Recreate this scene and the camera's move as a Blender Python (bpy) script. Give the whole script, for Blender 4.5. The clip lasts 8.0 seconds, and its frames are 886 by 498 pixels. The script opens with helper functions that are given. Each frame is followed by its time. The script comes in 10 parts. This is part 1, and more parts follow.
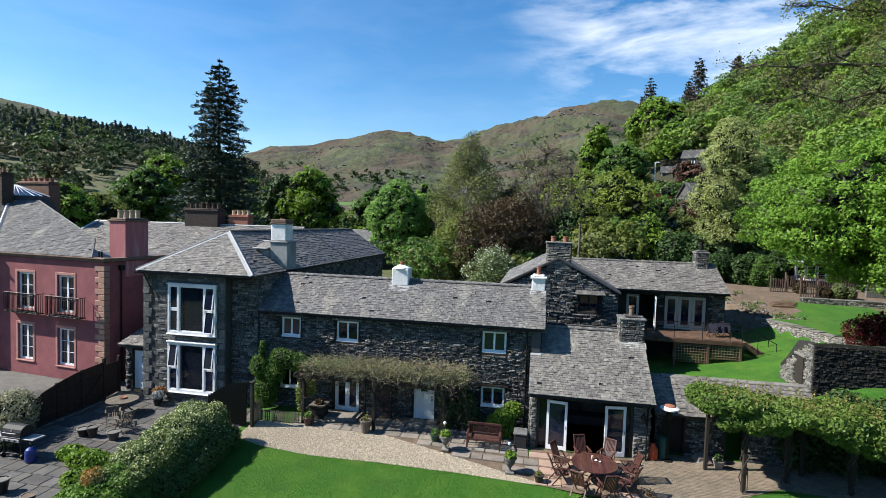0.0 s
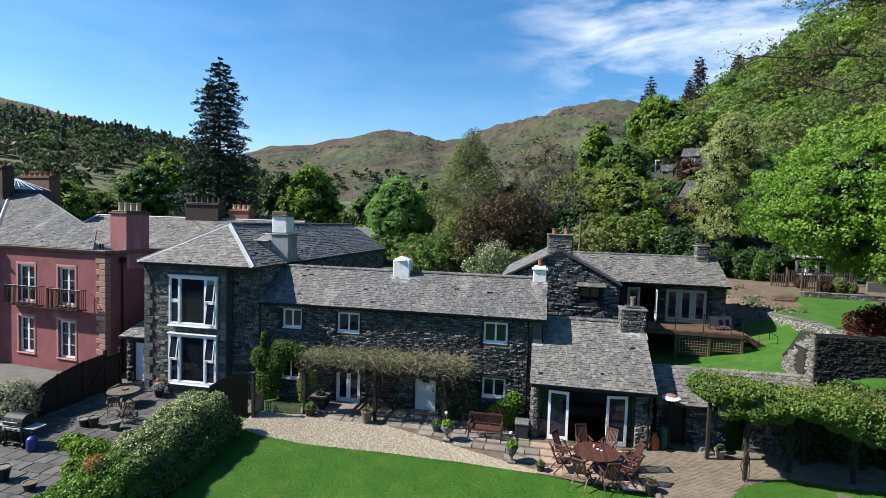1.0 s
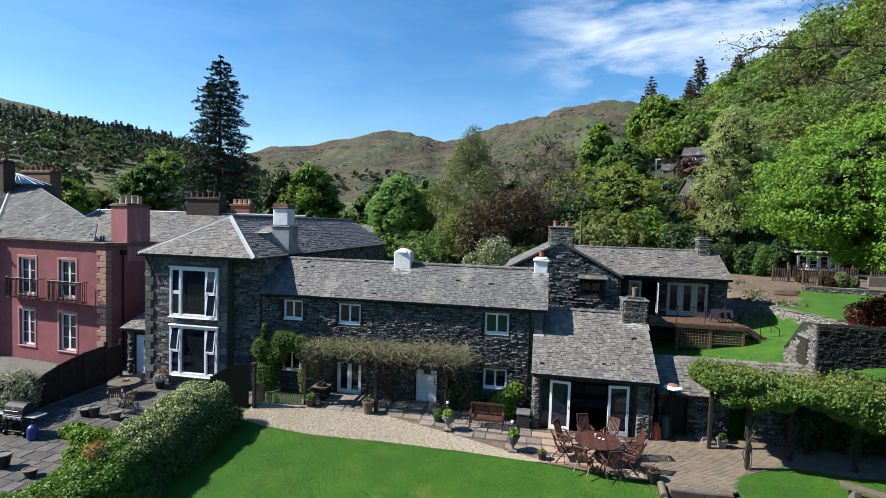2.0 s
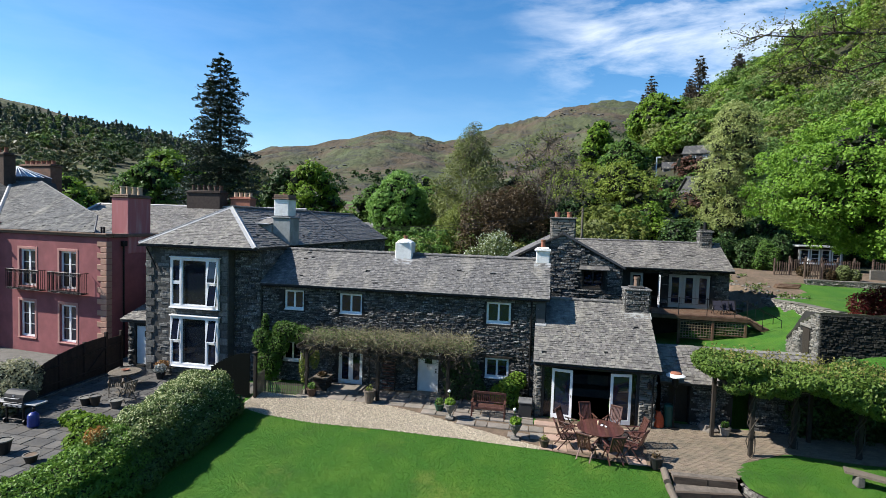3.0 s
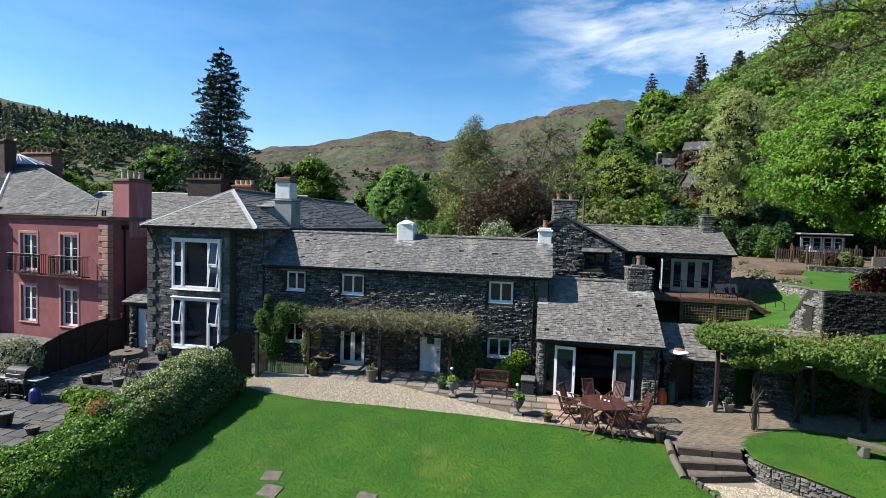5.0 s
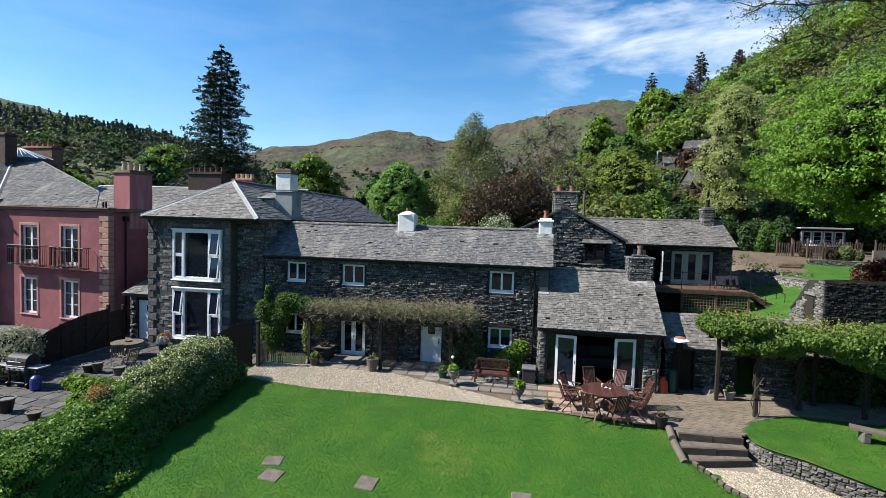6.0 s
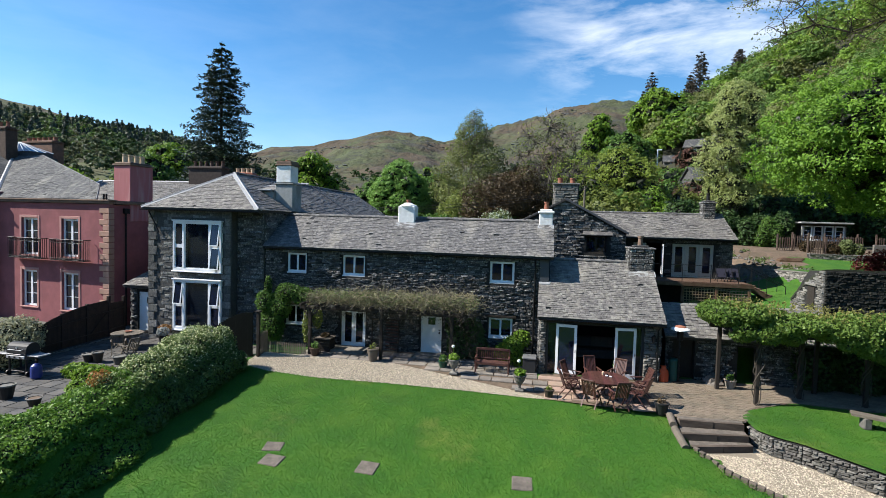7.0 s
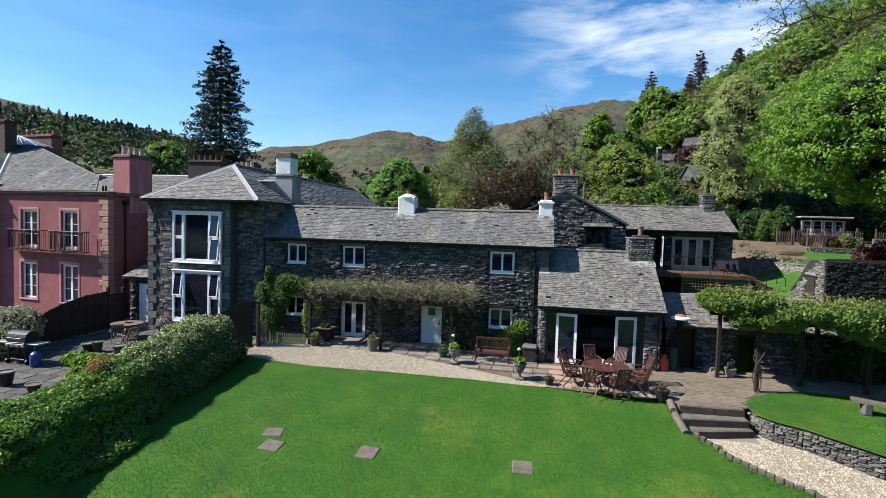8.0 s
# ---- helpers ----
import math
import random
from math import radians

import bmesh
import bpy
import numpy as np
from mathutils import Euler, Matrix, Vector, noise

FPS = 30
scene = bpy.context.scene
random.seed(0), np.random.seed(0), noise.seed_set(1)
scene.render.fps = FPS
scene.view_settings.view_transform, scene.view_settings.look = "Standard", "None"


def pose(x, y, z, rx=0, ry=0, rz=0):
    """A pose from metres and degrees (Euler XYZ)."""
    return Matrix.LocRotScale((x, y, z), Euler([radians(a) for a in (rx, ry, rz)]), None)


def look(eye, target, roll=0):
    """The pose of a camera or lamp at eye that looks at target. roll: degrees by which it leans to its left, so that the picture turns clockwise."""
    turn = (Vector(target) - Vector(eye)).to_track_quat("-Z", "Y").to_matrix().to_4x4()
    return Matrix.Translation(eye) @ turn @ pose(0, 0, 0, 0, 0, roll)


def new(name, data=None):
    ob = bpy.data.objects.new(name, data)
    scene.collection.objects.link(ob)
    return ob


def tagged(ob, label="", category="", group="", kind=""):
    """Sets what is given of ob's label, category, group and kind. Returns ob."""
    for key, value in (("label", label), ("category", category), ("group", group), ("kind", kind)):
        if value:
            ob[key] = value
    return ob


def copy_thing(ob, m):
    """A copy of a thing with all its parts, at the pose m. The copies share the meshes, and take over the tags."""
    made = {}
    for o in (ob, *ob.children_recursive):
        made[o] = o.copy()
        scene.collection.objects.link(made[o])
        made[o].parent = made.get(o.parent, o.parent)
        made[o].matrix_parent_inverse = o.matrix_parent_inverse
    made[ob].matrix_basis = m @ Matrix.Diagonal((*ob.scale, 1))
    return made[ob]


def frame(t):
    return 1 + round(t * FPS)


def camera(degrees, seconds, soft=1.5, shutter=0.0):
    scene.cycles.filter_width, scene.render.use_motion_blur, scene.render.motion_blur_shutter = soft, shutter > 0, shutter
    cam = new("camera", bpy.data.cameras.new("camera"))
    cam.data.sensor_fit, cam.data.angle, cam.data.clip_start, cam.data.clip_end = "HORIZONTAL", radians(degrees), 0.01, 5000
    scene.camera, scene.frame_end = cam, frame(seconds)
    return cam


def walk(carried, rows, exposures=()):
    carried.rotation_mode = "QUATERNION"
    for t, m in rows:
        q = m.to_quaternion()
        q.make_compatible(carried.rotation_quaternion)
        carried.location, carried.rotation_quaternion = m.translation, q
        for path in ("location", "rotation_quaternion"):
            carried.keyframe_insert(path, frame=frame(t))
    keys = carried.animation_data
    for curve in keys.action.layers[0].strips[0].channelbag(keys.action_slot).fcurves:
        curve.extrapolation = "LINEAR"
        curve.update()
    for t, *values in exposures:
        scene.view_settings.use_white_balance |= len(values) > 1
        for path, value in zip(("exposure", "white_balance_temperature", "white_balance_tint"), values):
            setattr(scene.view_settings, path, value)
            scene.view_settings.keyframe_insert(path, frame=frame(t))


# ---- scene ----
cam = camera(82.0, 8.0, soft=0.6)
PATH = [
    (0, (5.821, 0.1, 9.805), (5.449, 2.062, 9.703), 1.8),
    (0.5, (5.801, 0.083, 9.609), (5.428, 2.045, 9.507), 1.8),
    (1, (5.775, 0.084, 9.373), (5.403, 2.046, 9.27), 1.8),
    (1.5, (5.771, 0.079, 9.137), (5.398, 2.041, 9.036), 1.8),
    (3, (5.69, 0.119, 8.35), (5.316, 2.081, 8.251), 1.8),
    (3.5, (5.675, 0.138, 8.107), (5.301, 2.101, 8.008), 1.8),
    (4, (5.674, 0.141, 7.846), (5.299, 2.103, 7.747), 1.8),
    (4.5, (5.655, 0.134, 7.604), (5.28, 2.096, 7.505), 1.7),
    (6, (5.614, 0.087, 6.855), (5.239, 2.049, 6.757), 1.7),
    (6.5, (5.617, 0.088, 6.625), (5.241, 2.05, 6.528), 1.7),
    (7, (5.623, 0.073, 6.37), (5.247, 2.035, 6.274), 1.7),
    (7.5, (5.619, 0.063, 6.136), (5.244, 2.026, 6.04), 1.7),
    (8, (5.611, 0.07, 5.898), (5.237, 2.033, 5.802), 1.7),
]
walk(cam, [(t, look(eye, target, roll)) for t, eye, target, roll in PATH])

# ---- daylight ----
SUN_DIR = Vector((1.08, 0.25, -1.0)).normalized()   # the way the light travels
world = bpy.data.worlds.new("world")
scene.world = world
world.use_nodes = True


def sky_world():
    nt = world.node_tree
    nt.nodes.clear()
    n, l = nt.nodes.new, nt.links.new
    out = n("ShaderNodeOutputWorld")
    bg = n("ShaderNodeBackground")
    sky = n("ShaderNodeTexSky")
    sky.sky_type = "NISHITA"
    sky.sun_disc = False
    sky.sun_elevation = math.asin(-SUN_DIR.z)
    sky.sun_rotation = math.atan2(-SUN_DIR.x, -SUN_DIR.y)
    sky.air_density, sky.dust_density, sky.ozone_density = 1.0, 0.2, 2.2
    # thin high cloud, streaked across the view
    tc = n("ShaderNodeTexCoord")
    mp = n("ShaderNodeMapping")
    mp.inputs["Rotation"].default_value = (0.0, radians(20), radians(0))
    mp.inputs["Scale"].default_value = (2.0, 2.2, 7.0)
    mp.inputs["Location"].default_value = CLOUD_AT
    l(tc.outputs["Generated"], mp.inputs["Vector"])
    nz = n("ShaderNodeTexNoise")
    nz.inputs["Scale"].default_value, nz.inputs["Detail"].default_value = 2.3, 10.0
    nz.inputs["Roughness"].default_value, nz.inputs["Distortion"].default_value = 0.58, 0.25
    l(mp.outputs["Vector"], nz.inputs["Vector"])
    cr = n("ShaderNodeMapRange")
    cr.inputs["From Min"].default_value, cr.inputs["From Max"].default_value = 0.43, 0.8
    l(nz.outputs["Fac"], cr.inputs["Value"])
    # the cloud gathers round one bearing and thins out away from it
    vm = n("ShaderNodeVectorMath")
    vm.operation = "DOT_PRODUCT"
    vm.inputs[1].default_value = Vector(BANK_TO).normalized()
    l(tc.outputs["Generated"], vm.inputs[0])
    br = n("ShaderNodeMapRange")
    br.interpolation_type = "SMOOTHSTEP"
    br.inputs["From Min"].default_value, br.inputs["From Max"].default_value = 0.93, 1.0
    br.inputs["To Min"].default_value = 0.06
    l(vm.outputs["Value"], br.inputs["Value"])
    mul = n("ShaderNodeMath")
    mul.operation = "MULTIPLY"
    l(cr.outputs["Result"], mul.inputs[0])
    l(br.outputs["Result"], mul.inputs[1])
    hsv = n("ShaderNodeHueSaturation")
    hsv.inputs["Saturation"].default_value, hsv.inputs["Value"].default_value = 1.34, 1.05
    l(sky.outputs["Color"], hsv.inputs["Color"])
    mix = n("ShaderNodeMix")
    mix.data_type = "RGBA"
    mix.inputs["B"].default_value = (8.6, 8.9, 9.3, 1)
    l(mul.outputs["Value"], mix.inputs["Factor"])
    l(hsv.outputs["Color"], mix.inputs["A"])
    l(mix.outputs["Result"], bg.inputs["Color"])
    bg.inputs["Strength"].default_value = 0.084
    l(bg.outputs["Background"], out.inputs["Surface"])


CLOUD_AT, BANK_TO = (0.3, 0.0, 0.0), (0.27, 0.9, 0.40)
sky_world()
sun = new("sun", bpy.data.lights.new("sun", "SUN"))
sun.data.energy, sun.data.angle, sun.data.color = 5.0, radians(0.53), (1.0, 0.955, 0.88)
sun.matrix_world = look((-60, -10, 60), Vector((-60, -10, 60)) + SUN_DIR)
scene.view_settings.exposure = 1.05


# ---- materials ----
def material(name, base, rough=0.8, metal=0.0, vary=0.12, scale=8.0, bump=0.0, bump_scale=60.0, second=None, second_scale=1.3, deep=0.02,
             second_amount=0.5, random_amount=0.0, spec=0.3, stretch=(1, 1, 1), sharp=(0.42, 0.62)):
    """Two scales of variation: grain that darkens and lightens, and patches of a second colour; random_amount varies piece by piece."""
    base = [c * 0.81 for c in base]
    second = second and [c * 0.81 for c in second]
    m = bpy.data.materials.new(name)
    m.use_nodes = True
    nt = m.node_tree
    n, l = nt.nodes.new, nt.links.new
    bs = nt.nodes["Principled BSDF"]
    bs.inputs["Roughness"].default_value, bs.inputs["Metallic"].default_value = rough, metal
    bs.inputs["Specular IOR Level"].default_value = spec
    tc = n("ShaderNodeTexCoord")
    geo = n("ShaderNodeNewGeometry")
    mp = n("ShaderNodeMapping")
    mp.inputs["Scale"].default_value = stretch
    l(geo.outputs["Position"], mp.inputs["Vector"])
    g = n("ShaderNodeTexNoise")
    g.inputs["Scale"].default_value, g.inputs["Detail"].default_value, g.inputs["Roughness"].default_value = scale, 5.0, 0.6
    l(mp.outputs["Vector"], g.inputs["Vector"])
    col = n("ShaderNodeMix")
    col.data_type = "RGBA"
    col.inputs["A"].default_value = (*[c * (1 - vary * 2) for c in base], 1)
    col.inputs["B"].default_value = (*[min(1, c * (1 + vary * 2)) for c in base], 1)
    l(g.outputs["Fac"], col.inputs["Factor"])
    colour = col.outputs["Result"]
    if second:
        s = n("ShaderNodeTexNoise")
        s.inputs["Scale"].default_value, s.inputs["Detail"].default_value = second_scale, 4.0
        l(mp.outputs["Vector"], s.inputs["Vector"])
        r = n("ShaderNodeMapRange")
        r.inputs["From Min"].default_value, r.inputs["From Max"].default_value = sharp
        r.inputs["To Max"].default_value = second_amount
        l(s.outputs["Fac"], r.inputs["Value"])
        mx = n("ShaderNodeMix")
        mx.data_type = "RGBA"
        mx.inputs["B"].default_value = (*second, 1)
        l(r.outputs["Result"], mx.inputs["Factor"])
        l(colour, mx.inputs["A"])
        colour = mx.outputs["Result"]
    if random_amount:
        oi = n("ShaderNodeObjectInfo")
        ad = n("ShaderNodeMath")
        ad.operation = "ADD"
        l(oi.outputs["Random"], ad.inputs[0])
        l(geo.outputs["Random Per Island"], ad.inputs[1])
        fr = n("ShaderNodeMath")
        fr.operation = "FRACT"
        l(ad.outputs["Value"], fr.inputs[0])
        mr = n("ShaderNodeMapRange")
        mr.inputs["To Min"].default_value, mr.inputs["To Max"].default_value = 1 - random_amount, 1 + random_amount
        l(fr.outputs["Value"], mr.inputs["Value"])
        hs = n("ShaderNodeHueSaturation")
        l(mr.outputs["Result"], hs.inputs["Value"])
        h2 = n("ShaderNodeMapRange")
        h2.inputs["To Min"].default_value, h2.inputs["To Max"].default_value = 0.5 + random_amount * 0.05, 0.5 - random_amount * 0.05
        wn = n("ShaderNodeTexWhiteNoise")
        wn.noise_dimensions = "1D"
        l(fr.outputs["Value"], wn.inputs["W"])
        l(wn.outputs["Value"], h2.inputs["Value"])
        l(h2.outputs["Result"], hs.inputs["Hue"])
        l(colour, hs.inputs["Color"])
        colour = hs.outputs["Color"]
    l(colour, bs.inputs["Base Color"])
    if bump:
        b = n("ShaderNodeTexNoise")
        b.inputs["Scale"].default_value, b.inputs["Detail"].default_value = bump_scale, 4.0
        l(mp.outputs["Vector"], b.inputs["Vector"])
        bp = n("ShaderNodeBump")
        bp.inputs["Strength"].default_value, bp.inputs["Distance"].default_value = bump, deep
        l(b.outputs["Fac"], bp.inputs["Height"])
        l(bp.outputs["Normal"], bs.inputs["Normal"])
    return m


def leaf_material(name, base, second, amount=0.35, rough=0.55, through_light=0.36):
    """Leaves that differ one by one and let some light through."""
    base, second = [c * 0.81 for c in base], [c * 0.85 for c in second]
    m = bpy.data.materials.new(name)
    m.use_nodes = True
    nt = m.node_tree
    n, l = nt.nodes.new, nt.links.new
    bs = nt.nodes["Principled BSDF"]
    bs.inputs["Roughness"].default_value, bs.inputs["Specular IOR Level"].default_value = rough, 0.25
    geo = n("ShaderNodeNewGeometry")
    nz = n("ShaderNodeTexNoise")
    nz.inputs["Scale"].default_value = 0.35
    l(geo.outputs["Position"], nz.inputs["Vector"])
    ad = n("ShaderNodeMath")
    ad.operation = "MULTIPLY_ADD"
    ad.inputs[1].default_value, ad.inputs[2].default_value = 0.7, -0.1
    l(geo.outputs["Random Per Island"], ad.inputs[0])
    a2 = n("ShaderNodeMath")
    a2.operation = "MULTIPLY_ADD"
    a2.inputs[1].default_value = 0.6
    l(nz.outputs["Fac"], a2.inputs[0])
    l(ad.outputs["Value"], a2.inputs[2])
    a2.use_clamp = True
    mx = n("ShaderNodeMix")
    mx.data_type = "RGBA"
    mx.inputs["A"].default_value, mx.inputs["B"].default_value = (*base, 1), (*second, 1)
    l(a2.outputs["Value"], mx.inputs["Factor"])
    l(mx.outputs["Result"], bs.inputs["Base Color"])
    tr = n("ShaderNodeBsdfTranslucent")
    l(mx.outputs["Result"], tr.inputs["Color"])
    ms = n("ShaderNodeMixShader")
    ms.inputs["Fac"].default_value = through_light
    l(bs.outputs["BSDF"], ms.inputs[1])
    l(tr.outputs["BSDF"], ms.inputs[2])
    l(ms.outputs["Shader"], nt.nodes["Material Output"].inputs["Surface"])
    return m


def glass_material(name, tint=(0.02, 0.025, 0.03), clear=0.25):
    m = bpy.data.materials.new(name)
    m.use_nodes = True
    nt = m.node_tree
    n, l = nt.nodes.new, nt.links.new
    bs = nt.nodes["Principled BSDF"]
    bs.inputs["Base Color"].default_value = (*tint, 1)
    bs.inputs["Roughness"].default_value = 0.03
    bs.inputs["Specular IOR Level"].default_value = 0.6
    t = n("ShaderNodeBsdfTransparent")
    t.inputs["Color"].default_value = (0.85, 0.9, 0.9, 1)
    ms = n("ShaderNodeMixShader")
    ms.inputs["Fac"].default_value = clear
    l(bs.outputs["BSDF"], ms.inputs[1])
    l(t.outputs["BSDF"], ms.inputs[2])
    l(ms.outputs["Shader"], nt.nodes["Material Output"].inputs["Surface"])
    return m


STONE = material("slate_stone", (0.095, 0.094, 0.092), 0.8, vary=0.45, scale=30, bump=1.0, bump_scale=45, second=(0.36, 0.35, 0.32), second_scale=13, second_amount=0.7, random_amount=0.6, sharp=(0.53, 0.64))
MORTAR = material("wall_core", (0.022, 0.022, 0.021), 0.95, vary=0.3, scale=14, bump=0.6, second=(0.05, 0.048, 0.045), second_scale=2.5)
PALE_STONE = material("pale_stone", (0.185, 0.175, 0.155), 0.9, vary=0.35, scale=12, bump=0.6, bump_scale=40, second=(0.13, 0.135, 0.13), second_scale=3, random_amount=0.35)
SLATE = material("roof_slate", (0.119, 0.115, 0.114), 0.7, vary=0.4, scale=16, bump=0.6, bump_scale=50, second=(0.275, 0.262, 0.24), second_scale=6.5, second_amount=0.6, random_amount=0.24, sharp=(0.48, 0.64))
SLATE_GREY = material("green_grey_slate", (0.135, 0.126, 0.12), 0.7, vary=0.4, scale=16, bump=0.6, bump_scale=50, second=(0.3, 0.29, 0.25), second_scale=5.5, second_amount=0.6, random_amount=0.24, sharp=(0.48, 0.64))
BLUE_SLATE = material("blue_grey_slate", (0.062, 0.064, 0.067), 0.7, vary=0.4, scale=12, bump=0.6, bump_scale=50, second=(0.155, 0.155, 0.147), second_scale=3.5, second_amount=0.6, random_amount=0.24, sharp=(0.48, 0.64))
ROOF_BED = material("roof_bed", (0.05, 0.048, 0.048), 0.9, vary=0.2)
LEAD = material("lead_flashing", (0.34, 0.345, 0.35), 0.5, vary=0.15, scale=6, second=(0.24, 0.25, 0.27), second_scale=2, bump=0.15, bump_scale=20)
DARK_LEAD = material("dark_lead", (0.07, 0.075, 0.085), 0.6, vary=0.2, scale=5)
WHITE = material("white_paint", (0.92, 0.93, 0.95), 0.45, vary=0.03, scale=5, second=(0.7, 0.71, 0.7), second_scale=3, second_amount=0.25)
WHITE_RENDER = material("white_render", (0.9, 0.9, 0.88), 0.9, vary=0.07, scale=9, second=(0.45, 0.44, 0.4), second_scale=2.2, second_amount=0.4, bump=0.4, bump_scale=35, sharp=(0.5, 0.75))
CREAM = material("cream_paint", (0.42, 0.41, 0.36), 0.6, vary=0.06, scale=5)
GREY_RENDER = material("grey_render", (0.36, 0.37, 0.36), 0.9, vary=0.12, scale=7, second=(0.2, 0.2, 0.19), second_scale=1.6, second_amount=0.6, bump=0.3)
PINK = material("pink_render", (0.31, 0.108, 0.114), 0.9, vary=0.14, scale=2, second=(0.21, 0.075, 0.08), second_scale=0.9, second_amount=0.6, bump=0.15, bump_scale=40)
ROSE_TRIM = material("rose_painted_surround", (0.48, 0.25, 0.22), 0.85, vary=0.08, scale=5, bump=0.2)
PINK_TRIM = material("rose_stone_trim", (0.42, 0.25, 0.19), 0.85, vary=0.12, scale=5, bump=0.2, second=(0.3, 0.19, 0.14), second_scale=2.5, second_amount=0.5)
BROWN_STONE = material("brown_sandstone", (0.2, 0.135, 0.1), 0.9, vary=0.25, scale=7, second=(0.12, 0.09, 0.07), second_scale=2, bump=0.3)
TERRACOTTA = material("terracotta", (0.3, 0.115, 0.07), 0.85, vary=0.15, scale=20, second=(0.25, 0.12, 0.08), second_scale=5, bump=0.2)
BUFF = material("buff_clay", (0.55, 0.42, 0.28), 0.85, vary=0.12, scale=12)
BLACK_METAL = material("black_iron", (0.012, 0.012, 0.013), 0.5, vary=0.2, metal=0.3)
DARK_WOOD = material("dark_timber", (0.03, 0.024, 0.019), 0.85, vary=0.25, scale=20, bump=0.4, stretch=(1, 1, 0.2))
FENCE_WOOD = material("dark_brown_fence", (0.035, 0.022, 0.017), 0.85, vary=0.2, scale=15, second=(0.06, 0.035, 0.025), second_scale=4, bump=0.3, random_amount=0.15)
DECK_WOOD = material("brown_decking", (0.1, 0.055, 0.033), 0.8, vary=0.2, scale=15, second=(0.17, 0.12, 0.085), second_scale=3, bump=0.3, random_amount=0.2)
TEAK = material("red_brown_hardwood", (0.066, 0.023, 0.017), 0.55, vary=0.25, scale=25, second=(0.12, 0.05, 0.036), second_scale=5, bump=0.15, random_amount=0.22, spec=0.45)
GREY_WOOD = material("weathered_wood", (0.15, 0.128, 0.1), 0.85, vary=0.2, scale=25, second=(0.11, 0.09, 0.07), second_scale=5, bump=0.3, random_amount=0.15)
GLASS = glass_material("window_glass", (0.01, 0.014, 0.03), 0.06)
CLEAR_GLASS = glass_material("door_glass", (0.012, 0.017, 0.026), 0.4)
# one dark grey for room walls and floors, painting indoor shade
ROOM_SHADE = material("room_wall", (0.06, 0.058, 0.06), 0.9, vary=0.1)
LAWN = material("lawn_soil", (0.034, 0.12, 0.008), 0.9, vary=0.4, scale=15, second=(0.075, 0.165, 0.013), second_scale=0.9, second_amount=0.6, bump=1.0, bump_scale=50, sharp=(0.42, 0.68))
MEADOW = material("valley_ground", (0.075, 0.095, 0.03), 0.95, vary=0.35, scale=0.35, second=(0.13, 0.11, 0.06), second_scale=0.02, second_amount=0.7, bump=0.5, bump_scale=3)
FELL = material("fell_ground", (0.056, 0.066, 0.029), 0.95, vary=0.5, scale=0.09, second=(0.082, 0.06, 0.04), second_scale=0.0065, second_amount=0.9, bump=1.0, bump_scale=0.07, deep=8.0, sharp=(0.43, 0.57))


def patches(m, colour, scale, sharp, amount, stretch=(1, 1, 1)):
    """Lays blotches of a further colour over a material's own."""
    nt = m.node_tree
    n, l = nt.nodes.new, nt.links.new
    base = nt.nodes["Principled BSDF"].inputs["Base Color"]
    under = base.links[0].from_socket
    geo = n("ShaderNodeNewGeometry")
    mp = n("ShaderNodeMapping")
    mp.inputs["Scale"].default_value = stretch
    l(geo.outputs["Position"], mp.inputs["Vector"])
    nz = n("ShaderNodeTexNoise")
    nz.inputs["Scale"].default_value, nz.inputs["Detail"].default_value, nz.inputs["Roughness"].default_value = scale, 6.0, 0.65
    l(mp.outputs["Vector"], nz.inputs["Vector"])
    r = n("ShaderNodeMapRange")
    r.inputs["From Min"].default_value, r.inputs["From Max"].default_value = sharp
    r.inputs["To Max"].default_value = amount
    l(nz.outputs["Fac"], r.inputs["Value"])
    mx = n("ShaderNodeMix")
    mx.data_type = "RGBA"
    mx.inputs["B"].default_value = (*colour, 1)
    l(r.outputs["Result"], mx.inputs["Factor"])
    l(under, mx.inputs["A"])
    l(mx.outputs["Result"], base)
    return m


for m in (SLATE, SLATE_GREY, BLUE_SLATE):
    patches(m, (0.028, 0.028, 0.024), 9.0, (0.62, 0.68), 0.85)          # cushions of dark moss
    patches(m, (0.3, 0.28, 0.235), 1.1, (0.52, 0.66), 0.4, (1, 0.35, 0.35))   # pale weather streaks down the slope
patches(LAWN, (0.02, 0.062, 0.008), 0.5, (0.54, 0.68), 0.6)
patches(LAWN, (0.14, 0.16, 0.03), 0.33, (0.56, 0.7), 0.5)
patches(FELL, (0.035, 0.036, 0.032), 0.013, (0.53, 0.6), 0.75, (1, 1, 2.2))
patches(FELL, (0.072, 0.088, 0.038), 0.009, (0.56, 0.62), 0.6)
WOOD_FLOOR = material("woodland_floor", (0.03, 0.034, 0.014), 0.95, vary=0.4, scale=0.5, second=(0.05, 0.045, 0.025), second_scale=0.1, bump=0.5, bump_scale=2)
PASTURE = material("valley_pasture", (0.075, 0.16, 0.03), 0.95, vary=0.2, scale=0.1, second=(0.11, 0.17, 0.045), second_scale=0.02, second_amount=0.6)

